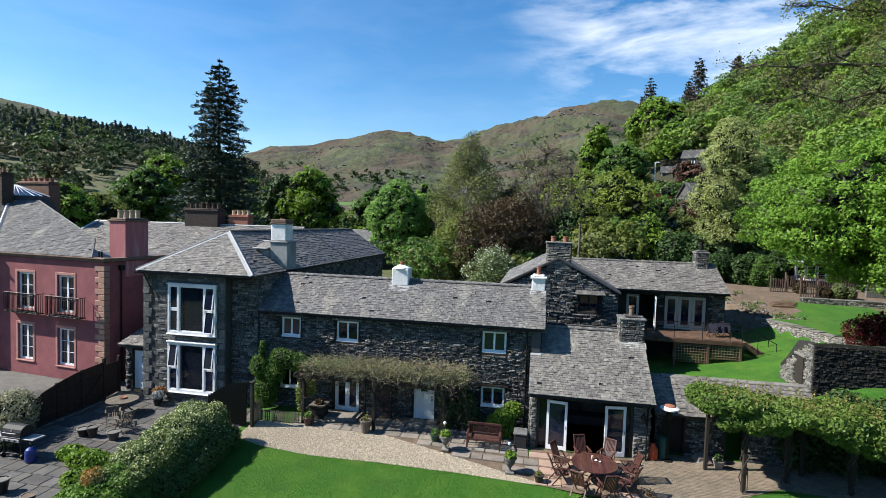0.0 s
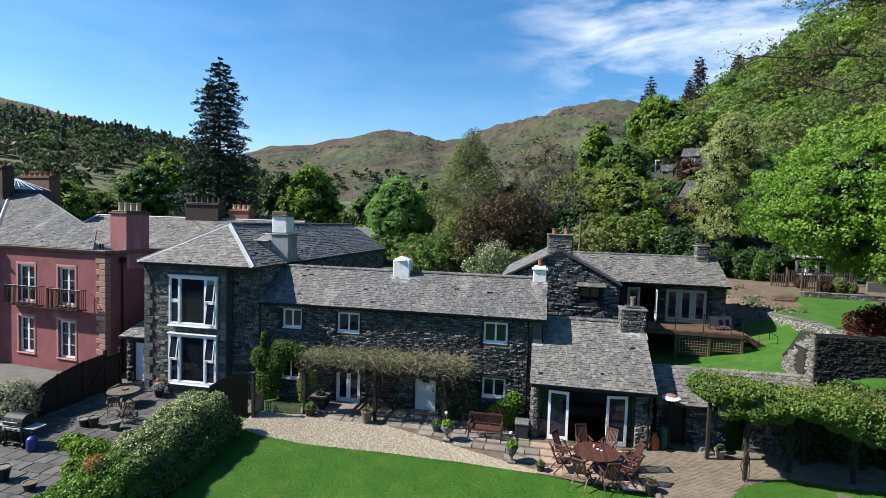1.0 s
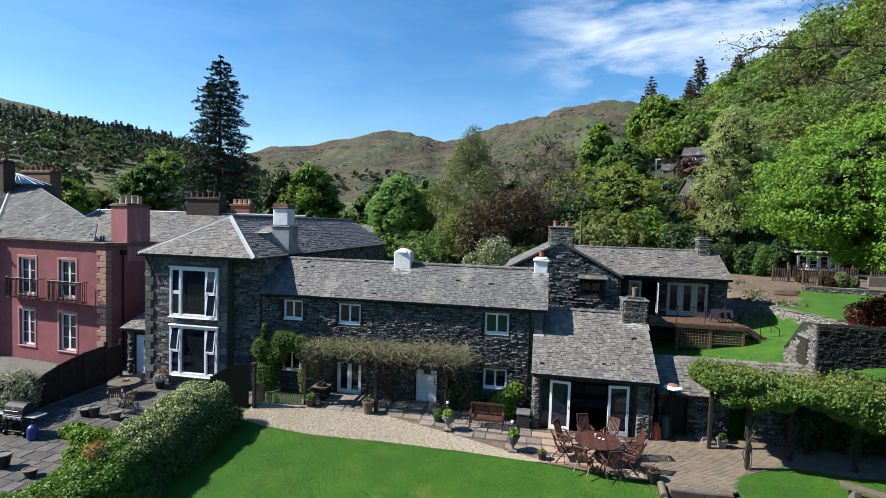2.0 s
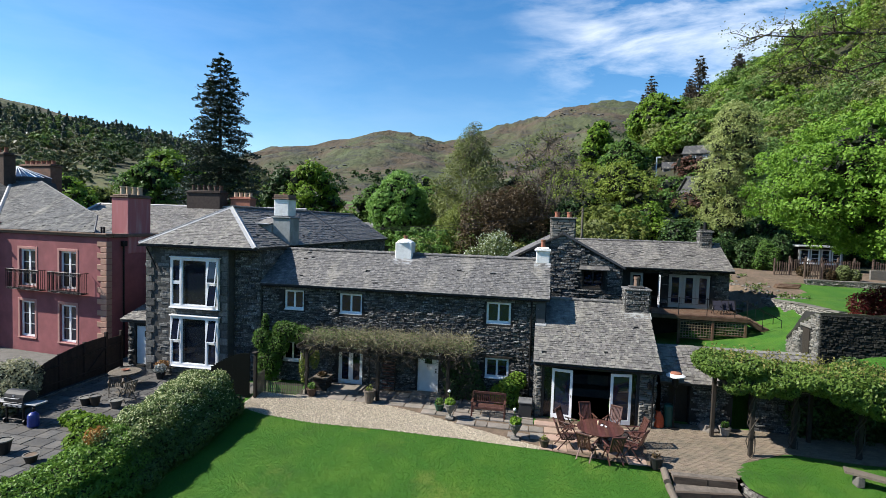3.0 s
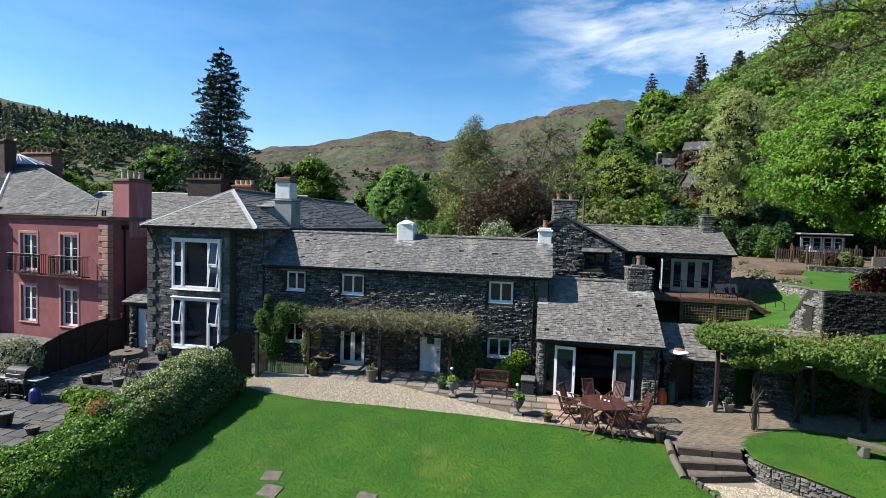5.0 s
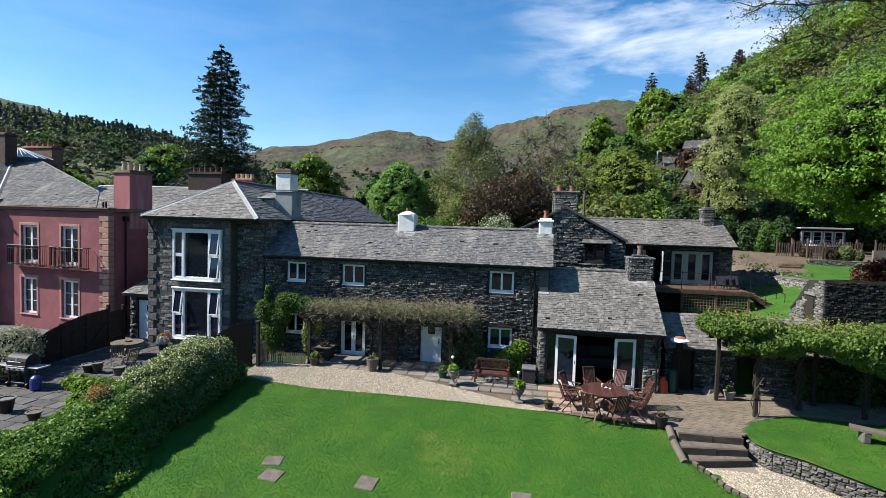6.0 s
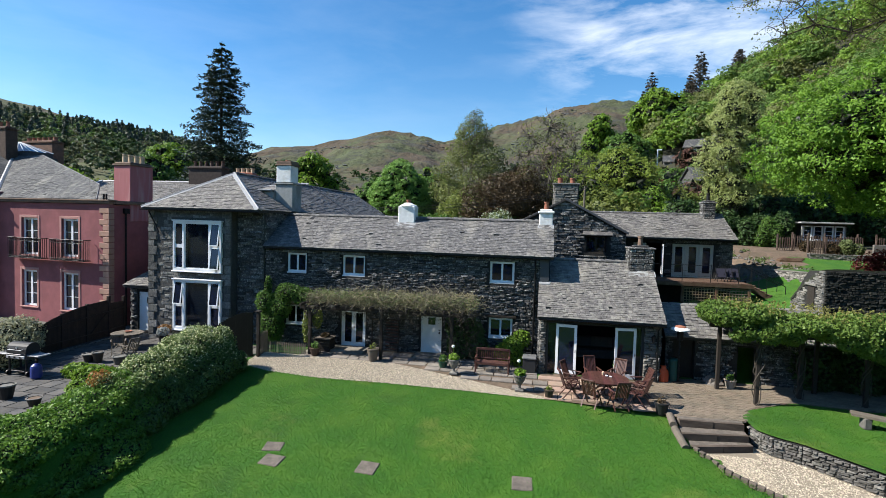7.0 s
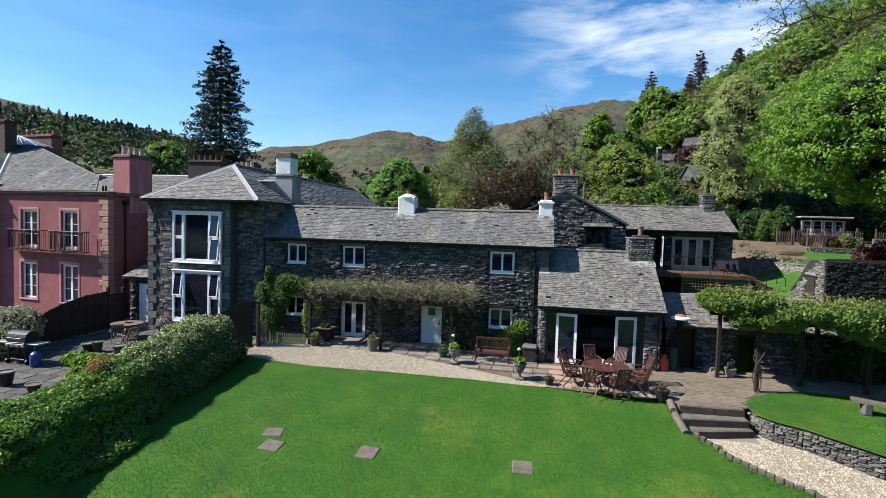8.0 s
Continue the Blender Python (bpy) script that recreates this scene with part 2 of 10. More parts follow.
TOWER_STONE = material("grey_dressed_rubble", (0.125, 0.125, 0.12), 0.9, vary=0.4, scale=22, bump=0.9, bump_scale=40, second=(0.25, 0.245, 0.22), second_scale=7, second_amount=0.6, random_amount=0.5)
LIME = material("old_lime_mortar", (0.085, 0.084, 0.08), 0.95, vary=0.3, scale=14, bump=0.6, second=(0.05, 0.05, 0.047), second_scale=4)
# darkened barn stone: the shade on its front wall is in the colour
SHADED_STONE = material("shaded_barn_stone", (0.018, 0.019, 0.016), 0.95, vary=0.4, scale=16, bump=0.8, bump_scale=40, second=(0.05, 0.05, 0.045), second_scale=7, second_amount=0.5, random_amount=0.5, sharp=(0.5, 0.65))
CRAG = material("fell_crag", (0.12, 0.12, 0.118), 0.95, vary=0.35, scale=0.4, second=(0.06, 0.062, 0.055), second_scale=0.15, bump=0.6, bump_scale=1.0)
TAN_WOOD = material("weathered_slat", (0.24, 0.185, 0.13), 0.85, vary=0.25, scale=14, bump=0.3)
PICKET = material("brown_picket", (0.115, 0.08, 0.062), 0.85, vary=0.25, scale=14, second=(0.05, 0.037, 0.03), second_scale=3, bump=0.3, random_amount=0.3)
PINK_STAINED = material("stained_pink_render", (0.42, 0.155, 0.16), 0.9, vary=0.1, scale=3, second=(0.5, 0.36, 0.34), second_scale=2.2, second_amount=0.6, bump=0.15, bump_scale=40, stretch=(1.4, 1.4, 0.16), sharp=(0.52, 0.7))
SOIL = material("bare_soil", (0.155, 0.11, 0.078), 0.95, vary=0.4, scale=5, second=(0.09, 0.075, 0.048), second_scale=1.1, bump=0.7, bump_scale=20)
GRAVEL = material("gravel_bed", (0.27, 0.23, 0.172), 0.95, vary=0.35, scale=60, second=(0.19, 0.16, 0.12), second_scale=25, second_amount=0.5, bump=0.8, bump_scale=70)
GREY_GRAVEL = material("grey_gravel", (0.15, 0.142, 0.13), 0.95, vary=0.35, scale=40, second=(0.08, 0.078, 0.07), second_scale=3, second_amount=0.5, bump=0.8, bump_scale=60)
LIGHT_STONE = material("pale_wall_stone", (0.3, 0.285, 0.26), 0.9, vary=0.4, scale=16, bump=0.7, bump_scale=40, second=(0.17, 0.165, 0.15), second_scale=4, second_amount=0.6, random_amount=0.4)
WALL_STONE = material("garden_wall_stone", (0.16, 0.15, 0.135), 0.9, vary=0.45, scale=20, bump=0.8, bump_scale=40, second=(0.07, 0.07, 0.062), second_scale=6, second_amount=0.6, random_amount=0.5)
PEBBLE = material("buff_pebble", (0.42, 0.36, 0.27), 0.85, vary=0.3, scale=9, random_amount=0.45)
FLAG = material("flagstone", (0.24, 0.21, 0.18), 0.9, vary=0.2, scale=9, second=(0.15, 0.14, 0.12), second_scale=2, second_amount=0.6, bump=0.35, bump_scale=30, random_amount=0.2)
FLAG_PINK = material("pink_flagstone", (0.36, 0.25, 0.19), 0.9, vary=0.15, scale=9, second=(0.25, 0.2, 0.155), second_scale=2, bump=0.35, bump_scale=30, random_amount=0.18)
SLATE_FLAG = material("slate_paving", (0.078, 0.076, 0.074), 0.8, vary=0.35, scale=9, second=(0.135, 0.122, 0.106), second_scale=1.7, second_amount=0.6, bump=0.35, bump_scale=30, random_amount=0.26)
PAVER = material("brick_paver", (0.215, 0.17, 0.125), 0.9, vary=0.2, scale=15, second=(0.15, 0.13, 0.095), second_scale=1.2, second_amount=0.6, bump=0.3, random_amount=0.14)
BARK = material("bark", (0.07, 0.058, 0.045), 0.95, vary=0.3, scale=12, bump=0.9, bump_scale=25, stretch=(1, 1, 0.25))
PALE_BARK = material("pale_bark", (0.2, 0.18, 0.15), 0.95, vary=0.3, scale=8, bump=0.6, bump_scale=25, stretch=(1, 1, 0.3))
GREY_BARK = material("grey_bark", (0.125, 0.11, 0.09), 0.95, vary=0.3, scale=8, bump=0.6, bump_scale=25, stretch=(1, 1, 0.3))
EDGE_BRICK = material("edging_brick", (0.13, 0.105, 0.085), 0.9, vary=0.2, scale=15, second=(0.08, 0.07, 0.06), second_scale=2, bump=0.3, random_amount=0.2)
OLD_SLEEPER = material("old_sleeper", (0.075, 0.055, 0.042), 0.85, vary=0.3, scale=14, second=(0.14, 0.11, 0.085), second_scale=4, bump=0.4, stretch=(0.3, 1, 1), random_amount=0.15)
STEP_STONE = material("step_tread", (0.16, 0.135, 0.112), 0.9, vary=0.3, scale=9, second=(0.075, 0.068, 0.055), second_scale=3, bump=0.4, bump_scale=30)


# ---- mesh tools ----
class Shape:
    """Collects boxes, prisms, tubes and sheets into one mesh."""

    def __init__(self):
        self.v, self.f = [], []

    def add(self, verts, faces):
        k = len(self.v)
        self.v += [tuple(p) for p in verts]
        self.f += [tuple(k + i for i in q) for q in faces]
        return self

    def box(self, x0, y0, z0, x1, y1, z1):
        return self.hexa([(x0, y0, z0), (x1, y0, z0), (x1, y1, z0), (x0, y1, z0), (x0, y0, z1), (x1, y0, z1), (x1, y1, z1), (x0, y1, z1)])

    def hexa(self, p):
        return self.add(p, [(0, 3, 2, 1), (4, 5, 6, 7), (0, 1, 5, 4), (1, 2, 6, 5), (2, 3, 7, 6), (3, 0, 4, 7)])

    def bevel_box(self, x0, y0, z0, x1, y1, z1, b=0.01):
        """A box with its twelve edges cut off."""
        bm = bmesh.new()
        bmesh.ops.create_cube(bm, size=1)
        for p in bm.verts:
            p.co = Vector(((x0 + x1) / 2 + p.co.x * (x1 - x0), (y0 + y1) / 2 + p.co.y * (y1 - y0), (z0 + z1) / 2 + p.co.z * (z1 - z0)))
        bmesh.ops.bevel(bm, geom=list(bm.edges), offset=b, segments=1, affect="EDGES")
        bm.verts.index_update()
        self.add([p.co for p in bm.verts], [[p.index for p in q.verts] for q in bm.faces])
        bm.free()
        return self

    def prism(self, poly, d):
        """A polygon (list of 3D points) pushed out by the vector d."""
        n = len(poly)
        p = [Vector(q) for q in poly]
        d = Vector(d)
        return self.add(p + [q + d for q in p], [tuple(range(n - 1, -1, -1)), tuple(range(n, 2 * n))] + [(i, (i + 1) % n, n + (i + 1) % n, n + i) for i in range(n)])

    def tube(self, a, b, r0, r1=None, n=10, caps=True):
        r1 = r0 if r1 is None else r1
        a, b = Vector(a), Vector(b)
        z = (b - a).normalized()
        x = z.orthogonal().normalized()
        y = z.cross(x)
        ring = [x * math.cos(2 * math.pi * i / n) + y * math.sin(2 * math.pi * i / n) for i in range(n)]
        f = [(i, (i + 1) % n, n + (i + 1) % n, n + i) for i in range(n)]
        if caps:
            f += [tuple(range(n - 1, -1, -1)), tuple(range(n, 2 * n))]
        return self.add([a + q * r0 for q in ring] + [b + q * r1 for q in ring], f)

    def lathe(self, at, profile, n=16):
        """Turned shape: profile of (radius, height) from the base up."""
        at = Vector(at)
        v, f = [], []
        for r, h in profile:
            v += [at + Vector((r * math.cos(2 * math.pi * i / n), r * math.sin(2 * math.pi * i / n), h)) for i in range(n)]
        for j in range(len(profile) - 1):
            f += [(j * n + i, j * n + (i + 1) % n, (j + 1) * n + (i + 1) % n, (j + 1) * n + i) for i in range(n)]
        f += [tuple(range(n - 1, -1, -1)), tuple(range(len(v) - n, len(v)))]
        return self.add(v, f)

    def path(self, pts, r, n=6):
        for a, b in zip(pts[:-1], pts[1:]):
            self.tube(a, b, r, r, n)
        return self

    def mesh(self, name):
        me = bpy.data.meshes.new(name)
        me.from_pydata(self.v, [], self.f)
        me.update()
        return me


def fast_mesh(name, verts, quads):
    """A mesh straight from arrays: verts (n, 3), faces (m, 3 or 4)."""
    me = bpy.data.meshes.new(name)
    verts, quads = np.asarray(verts, np.float32), np.asarray(quads, np.int32)
    k = quads.shape[1]
    me.vertices.add(len(verts))
    me.vertices.foreach_set("co", verts.ravel())
    me.loops.add(quads.size)
    me.loops.foreach_set("vertex_index", quads.ravel())
    me.polygons.add(len(quads))
    me.polygons.foreach_set("loop_start", np.arange(len(quads), dtype=np.int32) * k)
    me.update(calc_edges=True)
    me.shade_flat()
    return me


HOME = {}


def thing(name, at, label, category, group="", kind="", turn=0.0, local=False):
    """A top-level Empty at its base. local: its parts are built about its own origin."""
    ob = new(name)
    ob.empty_display_size = 0.2
    ob.matrix_world = pose(*at, 0, 0, turn)
    if not local:
        HOME[ob.name] = pose(*at, 0, 0, turn).inverted()
    return tagged(ob, label, category, group, kind)


def hang(ob, parent):
    ob.parent = parent
    if parent.name in HOME:
        ob.matrix_parent_inverse = HOME[parent.name]
    return ob


def part(name, shape, mat, parent, label="", smooth=False, kind=""):
    me = shape.mesh(name) if isinstance(shape, Shape) else shape
    if smooth:
        me.shade_smooth()
    me.materials.append(mat)
    ob = hang(new(name, me), parent)
    return tagged(ob, label, "", "", kind)


def single(name, shape, mat, label, category, group="", kind="", smooth=False):
    """A thing that is one mesh."""
    me = shape.mesh(name) if isinstance(shape, Shape) else shape
    if smooth:
        me.shade_smooth()
    me.materials.append(mat)
    return tagged(new(name, me), label, category, group, kind)


def frustum_variants(count, inset, jitter, seed):
    """A few unit pieces: base 1 x 1 on the plane, a smaller uneven top at height 1."""
    rng = random.Random(seed)
    out = []
    for _ in range(count):
        v = [(sx * 0.5, sy * 0.5, 0) for sx, sy in ((-1, -1), (1, -1), (1, 1), (-1, 1))]
        v += [(sx * (0.5 - inset * rng.uniform(0.3, 1.6)), sy * (0.5 - inset * rng.uniform(0.3, 1.6)), 1 + rng.uniform(-jitter, jitter)) for sx, sy in ((-1, -1), (1, -1), (1, 1), (-1, 1))]
        out.append(v)
    return out


QUADS = [(4, 5, 6, 7), (0, 1, 5, 4), (1, 2, 6, 5), (2, 3, 7, 6), (3, 0, 4, 7)]


def lay(name, pieces, U, V, N, mat, parent, count=0, near=0.0, inset=0.12, jitter=0.35, seed=1, rest_name=""):
    """Lays pieces (centre, width, height, depth, tilt) on a plane with axes U, V, N: count of them, those nearest to the stretch
    'near' along U, as objects that share meshes; the rest joined into one."""
    if not pieces:
        return
    U, V, N = Vector(U), Vector(V), Vector(N)
    var = frustum_variants(8, inset, jitter, seed)
    rng = random.Random(seed + 7)
    order = sorted(pieces, key=lambda p: abs(Vector(p[0]).dot(U) - near))
    meshes = []
    for k, v in enumerate(var):
        me = bpy.data.meshes.new(name)
        me.from_pydata(v, [], QUADS)
        me.materials.append(mat)
        meshes.append(me)
    base = Matrix((U, V, N)).transposed().to_4x4()
    for c, w, h, d, tilt in order[:count]:
        ob = new(name, meshes[rng.randrange(8)])
        m = Matrix.Translation(c) @ base @ Matrix.Rotation(tilt, 4, "X") @ Matrix.Diagonal((w, h, d, 1))
        hang(ob, parent)
        ob.matrix_basis = m
    rest = order[count:]
    if rest:
        B = np.array(base.to_3x3())
        vs = np.array(var)
        C = np.array([list(p[0]) for p in rest])
        S = np.array([[p[1], p[2], p[3]] for p in rest])
        T = np.array([p[4] for p in rest])
        k = np.array([rng.randrange(8) for _ in rest])
        L = vs[k] * S[:, None, :]
        ct, st = np.cos(T)[:, None], np.sin(T)[:, None]
        L = np.stack([L[..., 0], L[..., 1] * ct - L[..., 2] * st, L[..., 1] * st + L[..., 2] * ct], -1)
        W = C[:, None, :] + L @ B.T
        q = (np.arange(len(rest))[:, None, None] * 8 + np.array(QUADS)[None]).reshape(-1, 4)
        me = fast_mesh(rest_name or name + "s", W.reshape(-1, 3), q)
        me.materials.append(mat)
        ob = hang(new(rest_name or name + "s", me), parent)
        tagged(ob, kind="stuff")


def rubble(u0, u1, z0, z1, inside, at, rng, rows=(0.045, 0.12), wide=(0.1, 0.36), deep=(0.012, 0.09)):
    """Courses of uneven stones: inside(ua, ub, za, zb) says whether a stone may lie there, at(u, z) gives its centre."""
    out, z = [], z0
    while z < z1 - 0.03:
        h = min(rng.uniform(*rows), z1 - z)
        u = u0 - rng.uniform(0, 0.2)
        while u < u1 - 0.03:
            w = rng.uniform(*wide) * (0.7 + h * 4)
            a, b = max(u, u0), min(u + w, u1)
            if b - a > 0.05 and inside(a, b, z, z + h):
                g = 0.012
                out.append((at((a + b) / 2, z + h / 2 + rng.uniform(-0.008, 0.008)), b - a - g, h - g, rng.uniform(*deep), rng.uniform(-0.16, 0.16)))
            u += w
        z += h
    return out


def slates(length, limits, U, V, N, origin, rng, course=0.2, wide=(0.22, 0.4), thick=0.03, lift=0.008):
    """Courses of slates up a slope: limits(v) gives the left and right ends of a course at the height v up the slope."""
    U, V, N, origin = Vector(U), Vector(V), Vector(N), Vector(origin)
    out, v, row = [], 0.0, 0
    while v < length - 0.02:
        h = min(course * rng.uniform(0.94, 1.06), length - v)
        a0, b0 = limits(v + h / 2)
        u = a0 - rng.uniform(0, wide[0])
        while u < b0:
            w = rng.uniform(*wide)
            a, b = max(u, a0), min(u + w, b0)
            if b - a > 0.03 and rng.random() > 0.006:      # a few have slipped
                c = origin + U * ((a + b) / 2) + V * (v + h * 0.5) + N * (lift + 0.004)
                out.append((c, b - a - 0.002, h * 1.12, thick * rng.uniform(0.8, 1.6), -0.075 + rng.uniform(-0.03, 0.03)))
            u += w
        v += h
        row += 1
    return out


def wall_with_holes(shape, u0, u1, z0, z1, holes, y0, y1, turn=False):
    """A wall from y0 (front) to y1 (back), with openings (ua, ub, za, zb) cut right through."""
    us = sorted({u0, u1, *[h[0] for h in holes], *[h[1] for h in holes]})
    zs = sorted({z0, z1, *[h[2] for h in holes], *[h[3] for h in holes]})
    for a, b in zip(us[:-1], us[1:]):
        run = None
        for c, d in zip(zs[:-1], zs[1:]):
            m = ((a + b) / 2, (c + d) / 2)
            solid = not any(h[0] < m[0] < h[1] and h[2] < m[1] < h[3] for h in holes)
            if solid:
                run = (run[0], d) if run else (c, d)
            if run and (not solid or d == zs[-1]):
                if turn:
                    shape.box(y0, a, run[0], y1, b, run[1])
                else:
                    shape.box(a, y0, run[0], b, y1, run[1])
                run = None
    return shape


def window(parent, x0, x1, z0, z1, y, lights=2, rail=0, w=0.06, sill=True, depth=0.1, mat=None, name="window", glass=None, inner=0.04, sill_mat=None, bottom=0.0):
    """A framed window in the opening, front of its frame at y: each light has a sash and a pane."""
    mat = mat or WHITE
    win = part(name, Shape().box(x0, y, z0, x1, y + depth, z0 + w).box(x0, y, z1 - w, x1, y + depth, z1).box(x0, y, z0 + w, x0 + w, y + depth, z1 - w).box(x1 - w, y, z0 + w, x1, y + depth, z1 - w), mat, parent)
    step = (x1 - x0 - 2 * w) / lights
    for i in range(lights):
        a, b = x0 + w + i * step, x0 + w + (i + 1) * step
        s = Shape()
        t = inner
        lo = z0 + w + bottom
        s.box(a, y + 0.012, z0 + w, b, y + depth - 0.02, lo + t).box(a, y + 0.012, z1 - w - t, b, y + depth - 0.02, z1 - w)
        s.box(a, y + 0.012, lo + t, a + t, y + depth - 0.02, z1 - w - t).box(b - t, y + 0.012, lo + t, b, y + depth - 0.02, z1 - w - t)
        for k in range(rail):
            zz = lo + t + (z1 - w - lo - 2 * t) * (k + 1) / (rail + 1)
            s.box(a + t, y + 0.02, zz - 0.012, b - t, y + depth - 0.03, zz + 0.012)
        part("sash", s, mat, win)
        p = part("pane", Shape().box(a + t, y + 0.045, lo + t, b - t, y + 0.055, z1 - w - t), glass or GLASS, win)
        p.visible_shadow = False
    if sill:
        part("sill", Shape().bevel_box(x0 - 0.06, y - 0.09, z0 - 0.06, x1 + 0.06, y + 0.05, z0 - 0.002, 0.01), sill_mat or mat, win)
    return win


def leaves(points, normals, size, rng, spread=0.9, aspect=1.5, tri=False):
    """Leaf-shaped faces (a bent rhomb of two triangles, or one triangle for far foliage) at the points, turned about their normals at random."""
    n = len(points)
    nr = normals + rng.normal(0, spread, (n, 3))
    nr /= np.linalg.norm(nr, axis=1, keepdims=True) + 1e-9
    t = rng.normal(0, 1, (n, 3))
    t -= nr * np.sum(t * nr, 1, keepdims=True)
    t /= np.linalg.norm(t, axis=1, keepdims=True) + 1e-9
    b = np.cross(nr, t)
    s = (size * rng.uniform(0.6, 1.4, n))[:, None]
    if tri:
        v = np.stack([points - t * s * aspect * 0.5 + b * s * 0.5, points - t * s * aspect * 0.4 - b * s * 0.5, points + t * s * aspect * 0.6], 1)
        return v.reshape(-1, 3), np.arange(n * 3).reshape(n, 3)
    v = np.stack([points - t * s * aspect * 0.5, points + b * s * 0.5 + nr * s * 0.12, points + t * s * aspect * 0.5, points - b * s * 0.5 + nr * s * 0.12], 1)
    return v.reshape(-1, 3), np.arange(n * 4).reshape(n, 4)


def shell(lobes, count, rng, inward=0.35):
    """Points near the surface of a heap of ellipsoid lobes (centre, radii), with outward normals; those deep inside another lobe are dropped."""
    area = np.array([(r[0] * r[1] + r[1] * r[2] + r[0] * r[2]) for c, r in lobes])
    pick = rng.choice(len(lobes), int(count * 1.7), p=area / area.sum())
    C = np.array([c for c, r in lobes])[pick]
    R = np.array([r for c, r in lobes])[pick]
    d = rng.normal(0, 1, (len(pick), 3))
    d /= np.linalg.norm(d, axis=1, keepdims=True)
    k = 1 - inward * rng.uniform(0, 1, len(pick)) ** 1.6 + rng.normal(0, 0.05, len(pick))
    P = C + d * R * k[:, None]
    keep = np.ones(len(P), bool)
    for c, r in lobes:
        q = np.linalg.norm((P - np.array(c)) / np.array(r), axis=1)
        keep &= q > 0.6
    P, d = P[keep][:count], d[keep][:count]
    return P, d


def limb_shape(shape, a, b, r0, r1, rng, bends=4, wander=0.12, n=7):
    """A tapering, wandering limb."""
    a, b = np.array(a, float), np.array(b, float)
    ln = np.linalg.norm(b - a)
    pts = [a + (b - a) * i / bends + (rng.normal(0, wander * ln / bends, 3) if 0 < i < bends else 0) for i in range(bends + 1)]
    for i in range(bends):
        shape.tube(pts[i], pts[i + 1], r0 + (r1 - r0) * i / bends, r0 + (r1 - r0) * (i + 1) / bends, n, caps=i == bends - 1)
    return pts


# ---- the lie of the land ----
FAR_AZ = [-100, -55, -50, -46, -43.5, -41, -38, -34, -28.4, -25.1, -22.6, -19.5, -16.4, -13, -11.7, -9, -6.4, -3.9, -0.9, 2.1, 5.6, 8.4, 14, 22]
FAR_EL = [8.8, 9.3, 9.1, 8.3, 7.4, 6.4, 5.6, 6.2, 7.5, 8.1, 8.8, 9.7, 9.9, 10.0, 9.4, 9.7, 10.6, 11.1, 12.1, 12.9, 13.4, 13.1, 11.3, 8.0]
LEFT_AZ = [-100, -70, -51.7, -48, -43.7, -39.1, -35, -30, -26]
LEFT_EL = [4.0, 6.8, 8.5, 8.1, 8.1, 7.5, 6.6, 5.0, 1.0]
RIGHT_AZ = [5.5, 8.5, 10, 13.2, 15.7, 18.1, 20.3, 22.5, 25.7, 29, 40, 70, 110, 150]
RIGHT_EL = [4.0, 9.2, 10.6, 11.6, 12.0, 13.6, 14.8, 16.0, 17.4, 18.8, 21, 20, 12, 3]


EDGE_Y, EDGE_X = [5, 11.5, 13.6, 14.8, 15.2, 16, 17.2, 19.5], [26, 17, 14, 12.66, 12.14, 11.27, 10.6, 10.45]


def smooth01(a):
    a = np.clip(a, 0, 1)
    return a * a * (3 - 2 * a)


def terrace_z(x, y):
    """The terrace along the house: it falls a little towards the lawn."""
    k = 0.11 - 0.09 * np.clip((x - 5.0) / 5.0, 0, 1)
    return -k * np.clip(22.0 - y, 0, 2.2)


